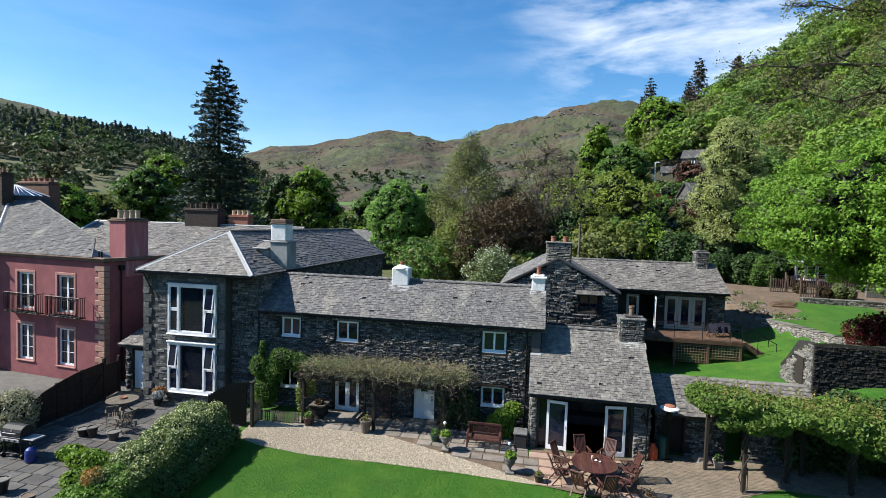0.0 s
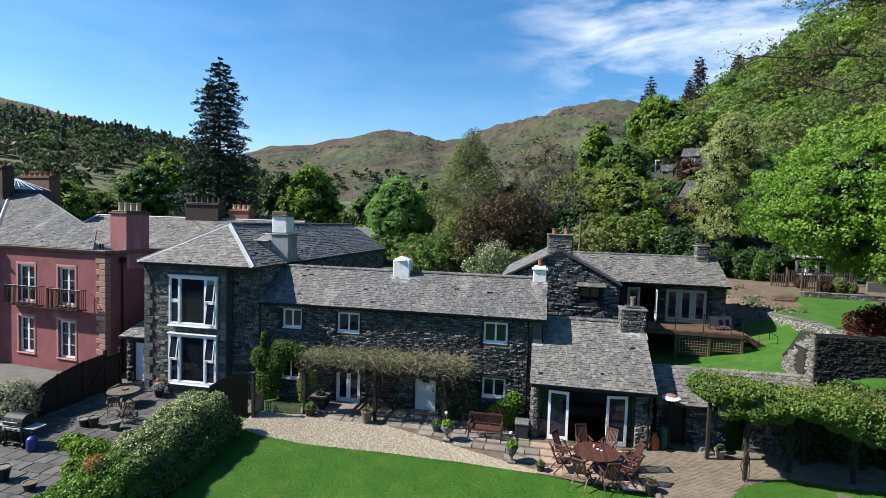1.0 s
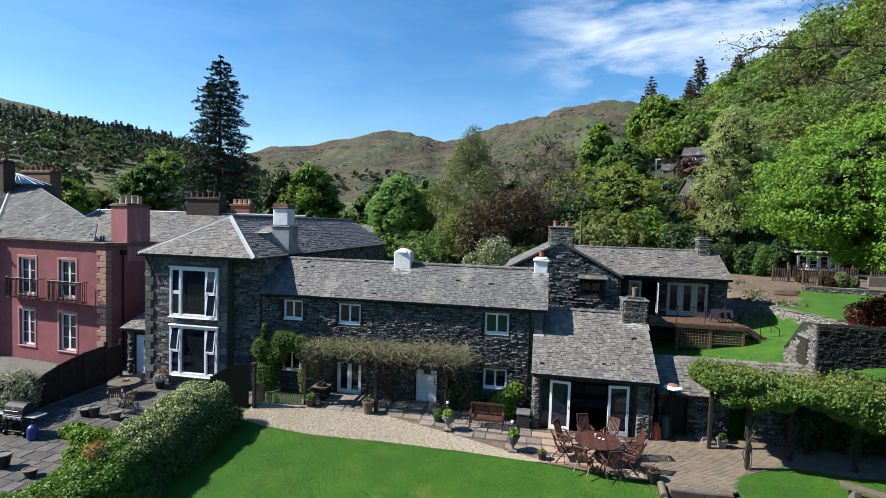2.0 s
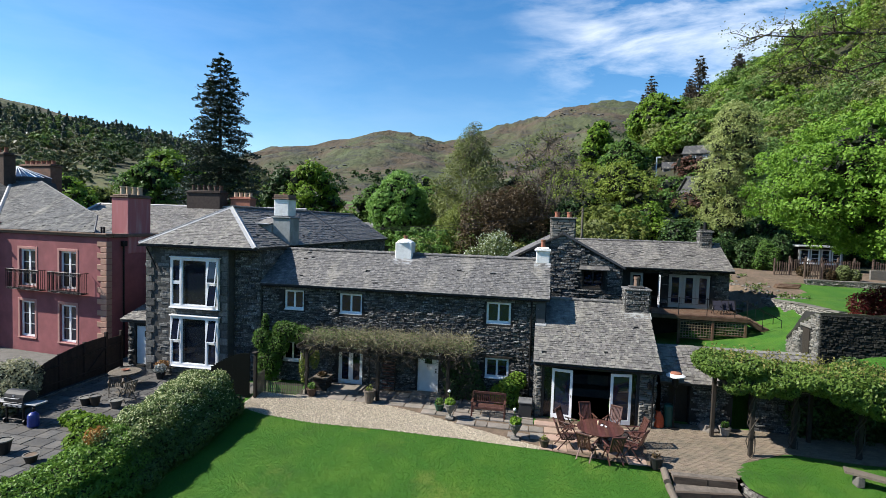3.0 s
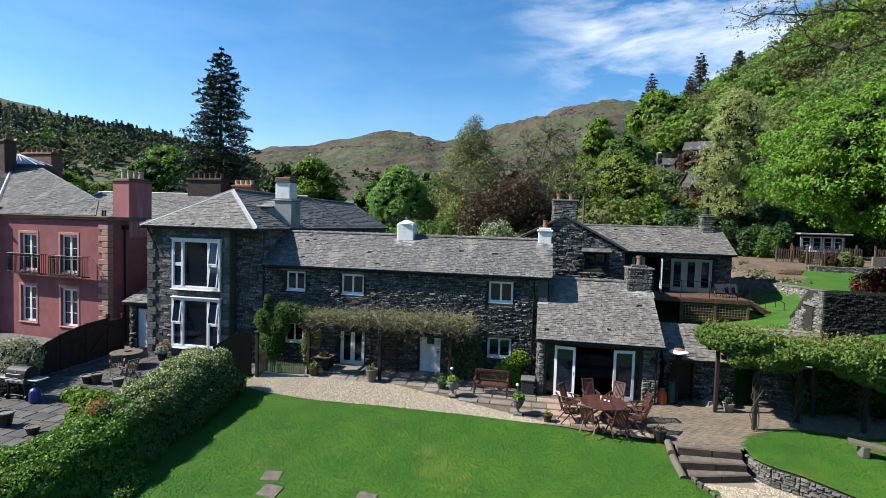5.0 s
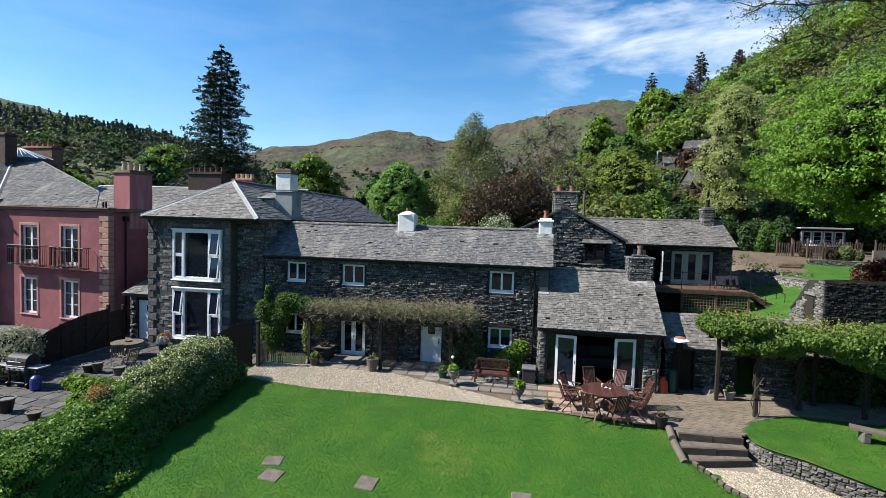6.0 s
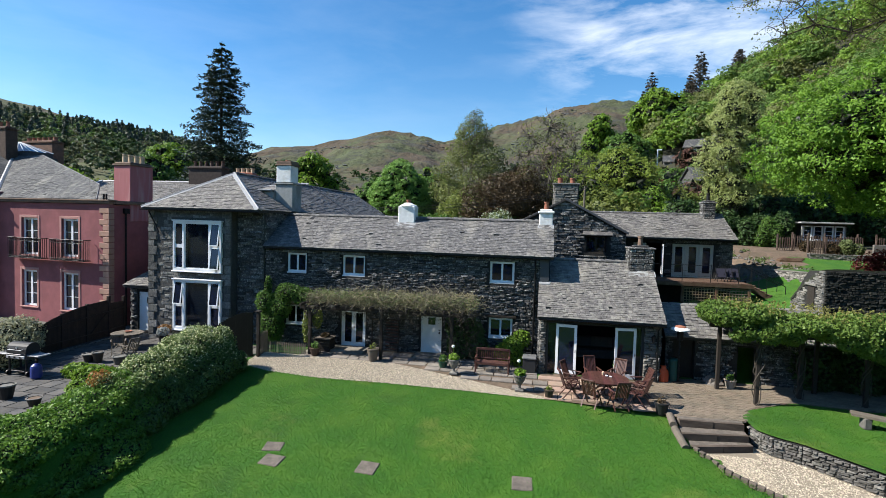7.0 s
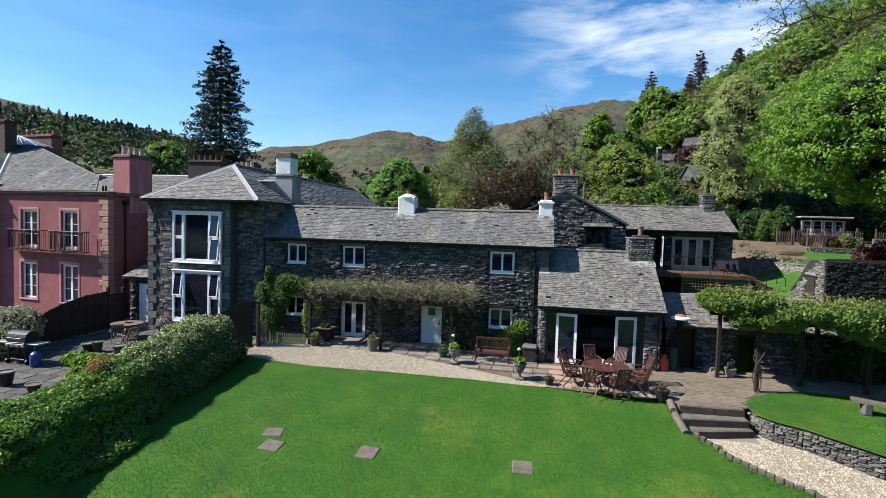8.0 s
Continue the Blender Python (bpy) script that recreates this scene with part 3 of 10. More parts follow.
def ground_z(x, y):
    x, y = np.asarray(x, float), np.asarray(y, float)
    lawn = terrace_z(x, y) - 0.15 * np.clip(19.8 - y, 0, 13.5)
    path = -0.66 - 0.15 * np.clip(17.2 - y, 0, 10)
    edge = np.interp(y, EDGE_Y, EDGE_X)
    k = smooth01((x - edge) / 0.25) * (y < 19.6)
    z = lawn * (1 - k) + np.minimum(path, lawn) * k
    left = smooth01((-6.9 - x) / 0.9)
    z = z * (1 - left) + left * -0.16
    # garden above the low outbuilding
    up = smooth01((y - 24.2) / 0.9) * smooth01((x - 9.5) / 1.5)
    garden = 1.42 + 0.85 * np.clip((x - 13) / 5, 0, 1) + 0.3 * np.clip(x - 18, 0, 2.6) + 0.035 * np.clip(y - 28, 0, 12)
    side = (x - 20.3) * 0.93 + (y - 39.0) * 0.37            # beyond the first garden wall
    garden = garden + 0.68 * smooth01(side / 0.35 + 0.2)
    flat = smooth01((side - 0.3) / 2)
    garden = garden + 0.16 * np.clip(y - 38.0, 0, 8) * (1 - flat) + flat * (0.4 * smooth01((y - 39) / 4) + 0.38 * smooth01((y - 42.95) / 0.4) + 0.1 * np.clip(y - 44, 0, 5))
    z = z * (1 - up) + garden * up
    back = smooth01((y - 30) / 12) * (1 - smooth01((x - 8) / 4))
    z = z + back * 1.2
    # valley and hills, by bearing from the garden
    dx, dy = x - 5.7, y
    r, az = np.hypot(dx, dy), np.degrees(np.arctan2(dx, dy))
    z = z + 0.02 * np.clip(r - 55, 0, 300)
    far_top = 1500 * np.tan(np.radians(np.interp(az, FAR_AZ, FAR_EL, 3.0, 3.0)))
    far = far_top * np.clip((r - 260) / 1240, 0, 1) ** 1.5
    lt = 620 * np.tan(np.radians(np.interp(az, LEFT_AZ, LEFT_EL, 1.0, 0.0)))
    lf = lt * np.clip((r - 130) / 490, 0, 1) ** 1.15
    R = np.interp(az, [5, 10, 20, 30, 60], [310, 290, 240, 200, 170])
    rt = R * np.tan(np.radians(np.interp(az, RIGHT_AZ, RIGHT_EL, 0.0, 0.0)))
    ri = rt * np.clip((r - 62) / (R - 62), 0, 1.12) ** 1.12
    rough = 0
    for s, a in ((0.006, 13.0), (0.017, 6.0), (0.041, 4.0), (0.09, 2.4)):
        rough = rough + a * np.sin(x * s * 1.3 + 1.7 * np.sin(y * s * 0.9)) * np.cos(y * s + 1.1 * np.sin(x * s * 0.7))
    # knolls and crags: ridged at several sizes, with a stepped face on the steep side
    knoll = 0
    for k, (s, a) in enumerate(((0.008, 13.0), (0.019, 10.0), (0.043, 7.0), (0.09, 3.0))):
        u, w = x * s + 3.1 * k + 1.3 * np.sin(y * s * 0.63 + k), y * s + 1.9 * k + 1.2 * np.sin(x * s * 0.71 - k)
        knoll = knoll + a * (1 - 2 * np.abs(np.sin(u + 0.8 * np.sin(w)) * np.cos(w * 0.9 + 0.6 * np.sin(u * 1.3))))
    far = far + (rough * 0.5 + knoll * 0.55) * np.clip((r - 380) / 500, 0, 1)
    hill = np.maximum(np.maximum(far, lf), ri)
    z = np.where(r > 60, np.maximum(z, z * 0.3 + hill), z)
    return z


def g1(x, y):
    return float(ground_z(x, y))


def axis(lo, hi, fine_lo, fine_hi, step, growth=1.13, most=1e9, until=0):
    mid = list(np.arange(fine_lo, fine_hi + 1e-6, step))
    a, s, right = fine_hi, step, []
    while a < hi:
        s = min(s * growth, most if a < until else 1e9)
        a += s
        right.append(a)
    a, s, left = fine_lo, step, []
    while a > lo:
        s = min(s * growth, most if a > -until else 1e9)
        a -= s
        left.append(a)
    return np.array(left[::-1] + mid + right)


def build_ground():
    xs, ys = axis(-2600, 2600, -30, 38, 0.45, 1.075, 16, 900), axis(-900, 2600, 8, 50, 0.45, 1.075, 20, 1500)
    X, Y = np.meshgrid(xs, ys)
    Z = ground_z(X, Y)
    nx, ny = len(xs), len(ys)
    v = np.stack([X, Y, Z], -1).reshape(-1, 3)
    i = (np.arange(ny - 1)[:, None] * nx + np.arange(nx - 1)[None]).ravel()
    q = np.stack([i, i + 1, i + nx + 1, i + nx], 1)
    me = fast_mesh("ground", v, q)
    me.shade_smooth()
    for m in (LAWN, MEADOW, FELL, SOIL, GREY_GRAVEL, WOOD_FLOOR, PASTURE):
        me.materials.append(m)
    c = v[q].mean(1)
    r = np.hypot(c[:, 0] - 5.7, c[:, 1])
    garden = (c[:, 0] > -9) & (c[:, 0] < 30) & (c[:, 1] < 44) & (c[:, 1] > -20)
    idx = np.where(garden, 0, 1)
    idx = np.where((c[:, 0] < -16.5) & (c[:, 0] > -40) & (c[:, 1] > 10) & (c[:, 1] < 26), 4, idx)
    side = (c[:, 0] - 20.3) * 0.93 + (c[:, 1] - 39.0) * 0.37
    terrace = (side > 0.4) & (c[:, 1] < 42.9) & (c[:, 0] > 22.6 + 0.62 * (c[:, 1] - 38))
    bank = (c[:, 1] > 37.5) & (c[:, 0] > 15) & (c[:, 0] < 40) & (c[:, 1] < 48) & (side > -5) & ~terrace & ((side < 5) | (c[:, 1] > 42.9))
    idx = np.where(bank, 3, idx)
    idx = np.where((c[:, 1] >= 48) & (c[:, 0] > 14.5) & (r < 82), 5, idx)
    az = np.degrees(np.arctan2(c[:, 0] - 5.7, c[:, 1]))
    idx = np.where(r > 330, 2, idx)
    idx = np.where((r > 78) & (r < 330) & (az > 9) & (az < 110), 5, idx)
    fields = np.sin(c[:, 0] * 0.021 + 1.0) * np.cos(c[:, 1] * 0.017 + 0.4) > 0.1
    idx = np.where((r > 230) & (r < 520) & (az > -27) & (az < -14) & fields, 6, idx)
    me.polygons.foreach_set("material_index", idx.astype(np.int32))
    tagged(new("ground", me), "grass lawn and valley ground running up to the fells", "ground", kind="structure")


build_ground()


# ---- the stone cottage ----
def gable_roof_bed(shape, x0, x1, ye, ze, yr, zr, t=0.12):
    """One slope of a roof along x, from the eave to the ridge, with thickness."""
    shape.prism([(x0, ye, ze), (x0, yr, zr), (x0, yr, zr - t), (x0, ye, ze - t)], (x1 - x0, 0, 0))


def ridge_tiles(parent, a, b, mat, r=0.13, step=0.46):
    """Half-round ridge tiles, each overlapping the next, along a to b."""
    a, b = Vector(a), Vector(b)
    d = (b - a).normalized()
    n = max(1, int((b - a).length / step))
    s = (b - a).length / n
    side = Vector((d.y, -d.x, 0)).normalized() if abs(d.z) < 0.9 else Vector((1, 0, 0))
    up = side.cross(d)
    if up.z < 0:
        up = -up
    me = None
    k = 7
    sh = Shape()
    v, f = [], []
    for q, rr in ((0.0, r * 1.28), (s * 1.05, r * 0.96)):
        for rad in (rr, rr - 0.025):
            v += [d * q + side * (math.cos(math.pi * i / (k - 1)) * rad) + up * (math.sin(math.pi * i / (k - 1)) * rad * 0.75) for i in range(k)]
    for i in range(k - 1):
        f += [(i, i + 1, 2 * k + i + 1, 2 * k + i), (k + i, 3 * k + i, 3 * k + i + 1, k + i + 1), (i, k + i, k + i + 1, i + 1), (2 * k + i, 2 * k + i + 1, 3 * k + i + 1, 3 * k + i)]
    sh.add(v, f)
    me = sh.mesh("ridge_tile")
    me.materials.append(mat)
    for i in range(n):
        ob = hang(new("ridge_tile", me), parent)
        ob.matrix_basis = Matrix.Translation(a + d * (i * s) + up * 0.01)


def chimney(parent, x0, x1, y0, y1, z0, z1, mat, pots=1, cap=True, pot_mat=None, pot_h=0.35, pot_r=0.12, stones=False, seed=3, cap_mat=None, along="x", stone_mat=None):
    st = part("chimney_stack", Shape().bevel_box(x0, y0, z0, x1, y1, z1, 0.03), mat, parent)
    if cap:
        part("chimney_cap", Shape().bevel_box(x0 - 0.07, y0 - 0.07, z1 + 0.002, x1 + 0.07, y1 + 0.07, z1 + 0.1, 0.02).bevel_box(x0 + 0.02, y0 + 0.02, z1 + 0.1, x1 - 0.02, y1 - 0.02, z1 + 0.2, 0.05), cap_mat or mat, parent)
    zt = z1 + (0.19 if cap else 0.0)
    for i in range(pots):
        t = (i + 0.5) / pots
        px, py = ((x0 + (x1 - x0) * t), (y0 + y1) / 2) if along == "x" else ((x0 + x1) / 2, y0 + (y1 - y0) * t)
        part("chimney_pot", Shape().lathe((px, py, zt), [(pot_r * 1.05, 0), (pot_r, 0.05), (pot_r * 0.85, pot_h * 0.8), (pot_r * 1.05, pot_h * 0.84), (pot_r * 1.05, pot_h), (pot_r * 0.7, pot_h), (pot_r * 0.7, pot_h - 0.1)], 12), pot_mat or TERRACOTTA, parent, smooth=False)
    if stones:
        rng = random.Random(seed)
        front = rubble(x0 + 0.02, x1 - 0.02, z0, z1, lambda a, b, c, d: True, lambda u, z: (u, y0, z), rng, (0.08, 0.2), (0.2, 0.5), (0.02, 0.05))
        lay("stone", front, (1, 0, 0), (0, 0, 1), (0, -1, 0), stone_mat or STONE, st, 0, rest_name="stones")
        side = rubble(y0 + 0.02, y1 - 0.02, z0, z1, lambda a, b, c, d: True, lambda u, z: (x1, u, z), rng, (0.08, 0.2), (0.2, 0.5), (0.02, 0.05))
        lay("stone", side, (0, 1, 0), (0, 0, 1), (1, 0, 0), stone_mat or STONE, st, 0, rest_name="stones")
        side = rubble(y0 + 0.02, y1 - 0.02, z0, z1, lambda a, b, c, d: True, lambda u, z: (x0, u, z), rng, (0.08, 0.2), (0.2, 0.5), (0.02, 0.05))
        lay("stone", side, (0, -1, 0), (0, 0, 1), (-1, 0, 0), stone_mat or STONE, st, 0, rest_name="stones")
    return st


def clear_of(holes, margin=0.02):
    return lambda a, b, c, d: not any(a < h[1] + margin and b > h[0] - margin and c < h[3] + margin and d > h[2] - margin for h in holes)


def gutter(parent, x0, x1, y, z):
    """A half-round trough with thickness."""
    n, r = 6, 0.055
    arc = [(math.cos(math.pi + math.pi * q / n), math.sin(math.pi + math.pi * q / n)) for q in range(n + 1)]
    poly = [(x0, y + c * r, z + e * r) for c, e in arc] + [(x0, y + c * (r - 0.01), z + e * (r - 0.01)) for c, e in reversed(arc)]
    part("gutter", Shape().prism(poly, (x1 - x0, 0, 0)), BLACK_METAL, parent)


FACE = 24.33


def build_cottage():
    house = thing("cottage", (-1.2, FACE, 0), "long low cottage of dark slate rubble with a stone-slate roof", "house")
    holes = [(-7.2, -6.12, 3.65, 4.7), (-4.18, -2.98, 3.62, 4.69), (3.28, 4.45, 3.63, 4.69), (-7.25, -6.2, 0.96, 2.02), (-4.2, -2.88, -0.06, 1.95), (-0.03, 1.03, 0.02, 2.03), (3.3, 4.44, 0.98, 1.99)]
    s = wall_with_holes(Shape(), -8.45, 6.05, -0.4, 5.0, holes, FACE, FACE + 0.5)
    # east end wall up to the ridge, and the back wall
    s.prism([(6.05, FACE + 0.5, -0.4), (6.05, 29.3, -0.4), (6.05, 29.3, 4.95), (6.05, 26.8, 6.5), (6.05, FACE + 0.5, 5.05)], (-0.4, 0, 0))
    s.box(-8.45, 28.9, -0.4, 5.65, 29.3, 4.95)
    wall = part("wall", s, MORTAR, house)
    # dark rooms behind the windows: sheets with the unlit gloom in their colour
    part("upper_floor", Shape().box(-8.4, FACE + 0.5, 2.45, 5.6, 28.9, 2.65), ROOM_SHADE, house)
    part("partition", Shape().box(-8.4, FACE + 2.6, -0.3, 5.6, FACE + 2.7, 4.9), ROOM_SHADE, house)
    rng = random.Random(11)
    st = rubble(-8.4, 6.02, -0.3, 4.9, clear_of(holes, 0.03), lambda u, z: (u, FACE, z), rng)
    lay("stone", st, (1, 0, 0), (0, 0, 1), (0, -1, 0), STONE, wall, 300, 4.6, seed=5, rest_name="stones")
    # lintels of long slate over the openings
    for a, b, c, d in holes:
        part("lintel", Shape().bevel_box(a - 0.18, FACE - 0.07, d + 0.02, b + 0.18, FACE + 0.02, d + 0.13, 0.015), STONE if d > 2.5 else DARK_WOOD, house)
    for a, b, c, d in (holes[0], holes[1], holes[2], holes[3], holes[6]):
        window(house, a + 0.005, b - 0.005, c + 0.06, d - 0.005, FACE + 0.1, 2, w=0.055, inner=0.045)
    # glazed double doors
    fw = window(house, -4.19, -2.89, -0.02, 1.94, FACE + 0.1, 2, w=0.06, sill=False, name="french_doors", inner=0.11, bottom=0.12)
    part("handle", Shape().tube((-3.5, FACE + 0.05, 0.95), (-3.5, FACE + 0.05, 1.1), 0.012).tube((-3.5, FACE + 0.05, 1.03), (-3.5, FACE + 0.12, 1.03), 0.012), BLACK_METAL, fw, "dark door handle")
    # white stable door with one small pane
    d = part("door", wall_with_holes(Shape(), 0.04, 0.96, 0.04, 1.96, [(0.32, 0.68, 1.42, 1.78)], FACE + 0.12, FACE + 0.17), WHITE, house, "white boarded stable door")
    part("frame", Shape().box(-0.02, FACE + 0.08, 0.03, 0.035, FACE + 0.2, 2.02).box(0.965, FACE + 0.08, 0.03, 1.02, FACE + 0.2, 2.02).box(0.035, FACE + 0.08, 1.965, 0.965, FACE + 0.2, 2.02), WHITE, d)
    sh = Shape()
    for i in range(9):
        x = 0.05 + i * 0.1
        for za, zb in ((0.06, 1.02), (1.06, 1.4)):
            sh.box(x + 0.004, FACE + 0.108, za, x + 0.092, FACE + 0.119, zb)
    part("boards", sh, WHITE, d)
    part("pane", Shape().box(0.32, FACE + 0.14, 1.42, 0.68, FACE + 0.15, 1.78), GLASS, d)
    part("latch", Shape().box(0.86, FACE + 0.09, 0.98, 0.92, FACE + 0.12, 1.1).tube((0.89, FACE + 0.07, 1.18), (0.89, FACE + 0.12, 1.18), 0.03), BLACK_METAL, d)
    # roof
    ye, ze, yr, zr = 24.12, 4.98, 26.8, 6.62
    x0, x1 = -8.45, 6.24
    s = Shape()
    gable_roof_bed(s, x0, x1, ye, ze, yr, zr)
    gable_roof_bed(s, x0, x1, 29.6, 4.93, yr, zr)
    roof = part("roof", s, ROOF_BED, house)
    L = math.hypot(yr - ye, zr - ze)
    V = Vector((0, (yr - ye) / L, (zr - ze) / L))
    N = Vector((0, -V.z, V.y))
    sl = slates(L, lambda v: (0, x1 - x0), (1, 0, 0), V, N, (x0, ye - 0.03, ze), random.Random(2), 0.14, (0.15, 0.28), 0.026)
    lay("slate", sl, (1, 0, 0), V, N, SLATE, roof, 300, 3.5, inset=0.02, jitter=0.1, seed=9, rest_name="slates")
    ridge_tiles(roof, (x0, yr, zr + 0.02), (x1, yr, zr + 0.02), SLATE)
    gutter(house, -8.4, 6.1, ye - 0.04, ze - 0.06)
    part("downpipe", Shape().path([(5.42, ye - 0.03, 4.85), (5.42, FACE - 0.1, 4.6), (5.42, FACE - 0.1, 0.0)], 0.04, 8), BLACK_METAL, house)
    # two white-rendered stacks on the ridge
    chimney(house, -1.9, -1.0, 26.35, 27.15, 5.9, 7.3, WHITE_RENDER, 1, cap=False)
    part("flaunching", Shape().lathe((-1.45, 26.75, 7.28), [(0.5, 0), (0.46, 0.06), (0.28, 0.14), (0.16, 0.2)], 12), WHITE_RENDER, house)
    part("lead_apron", Shape().hexa([(-2.0, 25.95, 6.14), (-0.9, 25.95, 6.14), (-0.9, 26.4, 6.42), (-2.0, 26.4, 6.42), (-2.0, 25.95, 6.165), (-0.9, 25.95, 6.165), (-0.9, 26.4, 6.445), (-2.0, 26.4, 6.445)]), LEAD, house)
    chimney(house, 5.5, 6.18, 26.5, 27.25, 5.9, 7.1, WHITE_RENDER, 1, True, pot_h=0.4)
    part("lead_apron", Shape().hexa([(5.44, 26.2, 6.29), (6.24, 26.2, 6.29), (6.24, 26.55, 6.51), (5.44, 26.55, 6.51), (5.44, 26.2, 6.315), (6.24, 26.2, 6.315), (6.24, 26.55, 6.535), (5.44, 26.55, 6.535)]), LEAD, house)


def build_tower():
    house = thing("tower_house", (-11.7, 23.75, 0), "two-storey stone house end with hipped slate roof and white bay windows", "house")
    y0 = 23.75
    bays = [(-13.3, -10.5, 3.55, 6.15), (-13.3, -10.5, 0.45, 3.08)]
    s = wall_with_holes(Shape(), -14.9, -10.0, -0.5, 6.75, bays, y0, y0 + 0.5)
    for b in ((-9.998, 24.25, -0.5, -8.45, 24.75, 6.75), (-8.95, 24.752, -0.5, -8.45, 45.4, 6.75), (-14.9, y0 + 0.502, -0.5, -14.4, 45.4, 6.75), (-10.4, y0 + 0.502, -0.5, -10.0, 24.75, 6.75)):
        part("wall", Shape().box(*b), LIME, house)
    wall = part("wall", s, LIME, house)
    part("upper_floor", Shape().box(-14.4, 24.3, 3.15, -9.0, 30, 3.35), ROOM_SHADE, house)
    part("partition", Shape().box(-14.4, 28.0, -0.4, -9.0, 28.1, 6.7), ROOM_SHADE, house)
    rng = random.Random(21)
    quoin = [(-14.92, -14.3, -1, 9), (-10.5, -10.0, -1, 9)]
    front = rubble(-14.88, -10.02, -0.4, 6.7, clear_of(bays + quoin, 0.05), lambda u, z: (u, y0, z), rng, (0.07, 0.24), (0.16, 0.5), (0.008, 0.026))
    lay("stone", front, (1, 0, 0), (0, 0, 1), (0, -1, 0), TOWER_STONE, wall, 220, -12, seed=6, rest_name="stones")
    # dressed corner stones, long and short
    q, z, i = [], -0.4, 0
    while z < 6.6:
        h = rng.uniform(0.3, 0.5)
        for x, sgn in ((-14.88, 1), (-10.02, -1)):
            w = 0.55 if (i + (sgn > 0)) % 2 else 0.36
            q.append(((x + sgn * w / 2, y0, z + h / 2), w - 0.02, h - 0.02, 0.05, 0))
        z += h
        i += 1
    lay("quoin", q, (1, 0, 0), (0, 0, 1), (0, -1, 0), TOWER_STONE, wall, len(q), 0, inset=0.05, jitter=0.1, seed=8)
    rec = rubble(-9.98, -8.47, -0.4, 6.7, lambda a, b, c, d: True, lambda u, z: (u, 24.25, z), rng, (0.08, 0.2), (0.15, 0.45))
    lay("stone", rec, (1, 0, 0), (0, 0, 1), (0, -1, 0), STONE, wall, 0, seed=6, rest_name="stones")
    east = rubble(24.3, 45.3, 4.6, 6.7, lambda a, b, c, d: True, lambda u, z: (-8.45, u, z), rng, (0.1, 0.2), (0.2, 0.5))
    lay("stone", east, (0, 1, 0), (0, 0, 1), (1, 0, 0), STONE, wall, 0, seed=7, rest_name="stones")
    west = rubble(23.8, 27, -0.3, 6.7, lambda a, b, c, d: True, lambda u, z: (-14.9, u, z), rng, (0.12, 0.25), (0.2, 0.5))
    lay("stone", west, (0, -1, 0), (0, 0, 1), (-1, 0, 0), PALE_STONE, wall, 0, seed=7, rest_name="stones")
    # box bays: narrow side lights with hinged sashes, a wide middle light
    for (a, b, c, d), open_right, open_left in ((bays[0], 2, 0), (bays[1], 1, 1)):
        yf = y0 - 0.16
        w = 0.09
        x1, x2 = a + 0.62, b - 0.66
        win = part("bay_window", Shape().box(a, yf, c, b, yf + 0.3, c + w + 0.04), WHITE, house, "white-painted timber bay window")
        part("top_rail", Shape().box(a, yf, d - w, b, yf + 0.3, d), WHITE, win)
        for xx in (a, x1 - w / 2, x2 - w / 2, b - w):
            part("mullion", Shape().box(xx, yf, c + w + 0.04, xx + w, yf + 0.3, d - w), WHITE, win)
        zm = (c + d) / 2
        for xa, xb in ((a + w, x1 - w / 2), (x2 + w / 2, b - w)):
            part("transom", Shape().box(xa, yf + 0.03, zm - 0.04, xb, yf + 0.2, zm + 0.04), WHITE, win)
        part("sill", Shape().bevel_box(a - 0.06, yf - 0.07, c - 0.055, b + 0.06, yf + 0.1, c - 0.002, 0.012), WHITE, win)
        part("head", Shape().bevel_box(a - 0.05, yf - 0.06, d + 0.002, b + 0.05, yf + 0.2, d + 0.07, 0.015), WHITE, win)
        mid = Shape().box(x1 + w / 2, yf + 0.04, c + w + 0.04, x1 + w / 2 + 0.05, yf + 0.12, d - w).box(x2 - w / 2 - 0.05, yf + 0.04, c + w + 0.04, x2 - w / 2, yf + 0.12, d - w)
        mid.box(x1 + w / 2 + 0.05, yf + 0.04, c + w + 0.04, x2 - w / 2 - 0.05, yf + 0.12, c + w + 0.09).box(x1 + w / 2 + 0.05, yf + 0.04, d - w - 0.05, x2 - w / 2 - 0.05, yf + 0.12, d - w)
        part("sash", mid, WHITE, win)
        part("pane", Shape().box(x1 + w / 2 + 0.05, yf + 0.075, c + w + 0.09, x2 - w / 2 - 0.05, yf + 0.085, d - w - 0.05), CLEAR_GLASS, win).visible_shadow = False
        for side, xa, xb, n_open in (("l", a + w, x1 - w / 2, open_left), ("r", x2 + w / 2, b - w, open_right)):
            for k, (za, zb) in enumerate(((zm + 0.04, d - w), (c + w + 0.04, zm - 0.04))):
                t = 0.05
                fr = Shape().box(xa, 0, za - zb, xb, 0.045, za - zb + t).box(xa, 0, -t, xb, 0.045, 0).box(xa, 0, za - zb + t, xa + t, 0.045, -t).box(xb - t, 0, za - zb + t, xb, 0.045, -t)
                # hung from the top edge: an open one swings out at the bottom
                swing = radians(-9) if k < n_open else 0.0
                ob = part("sash", fr, WHITE, win)
                ob.matrix_basis = Matrix.Translation((0, yf + 0.03, zb)) @ Matrix.Rotation(swing, 4, "X")
                pn = part("pane", Shape().box(xa + t, 0.018, za - zb + t, xb - t, 0.026, -t), GLASS, win)
                pn.matrix_basis = ob.matrix_basis.copy()
                pn.visible_shadow = False
    # roof: a hip to the front, then a long ridge running back
    xa, xb, yf, ze = -15.08, -8.3, 23.42, 6.8
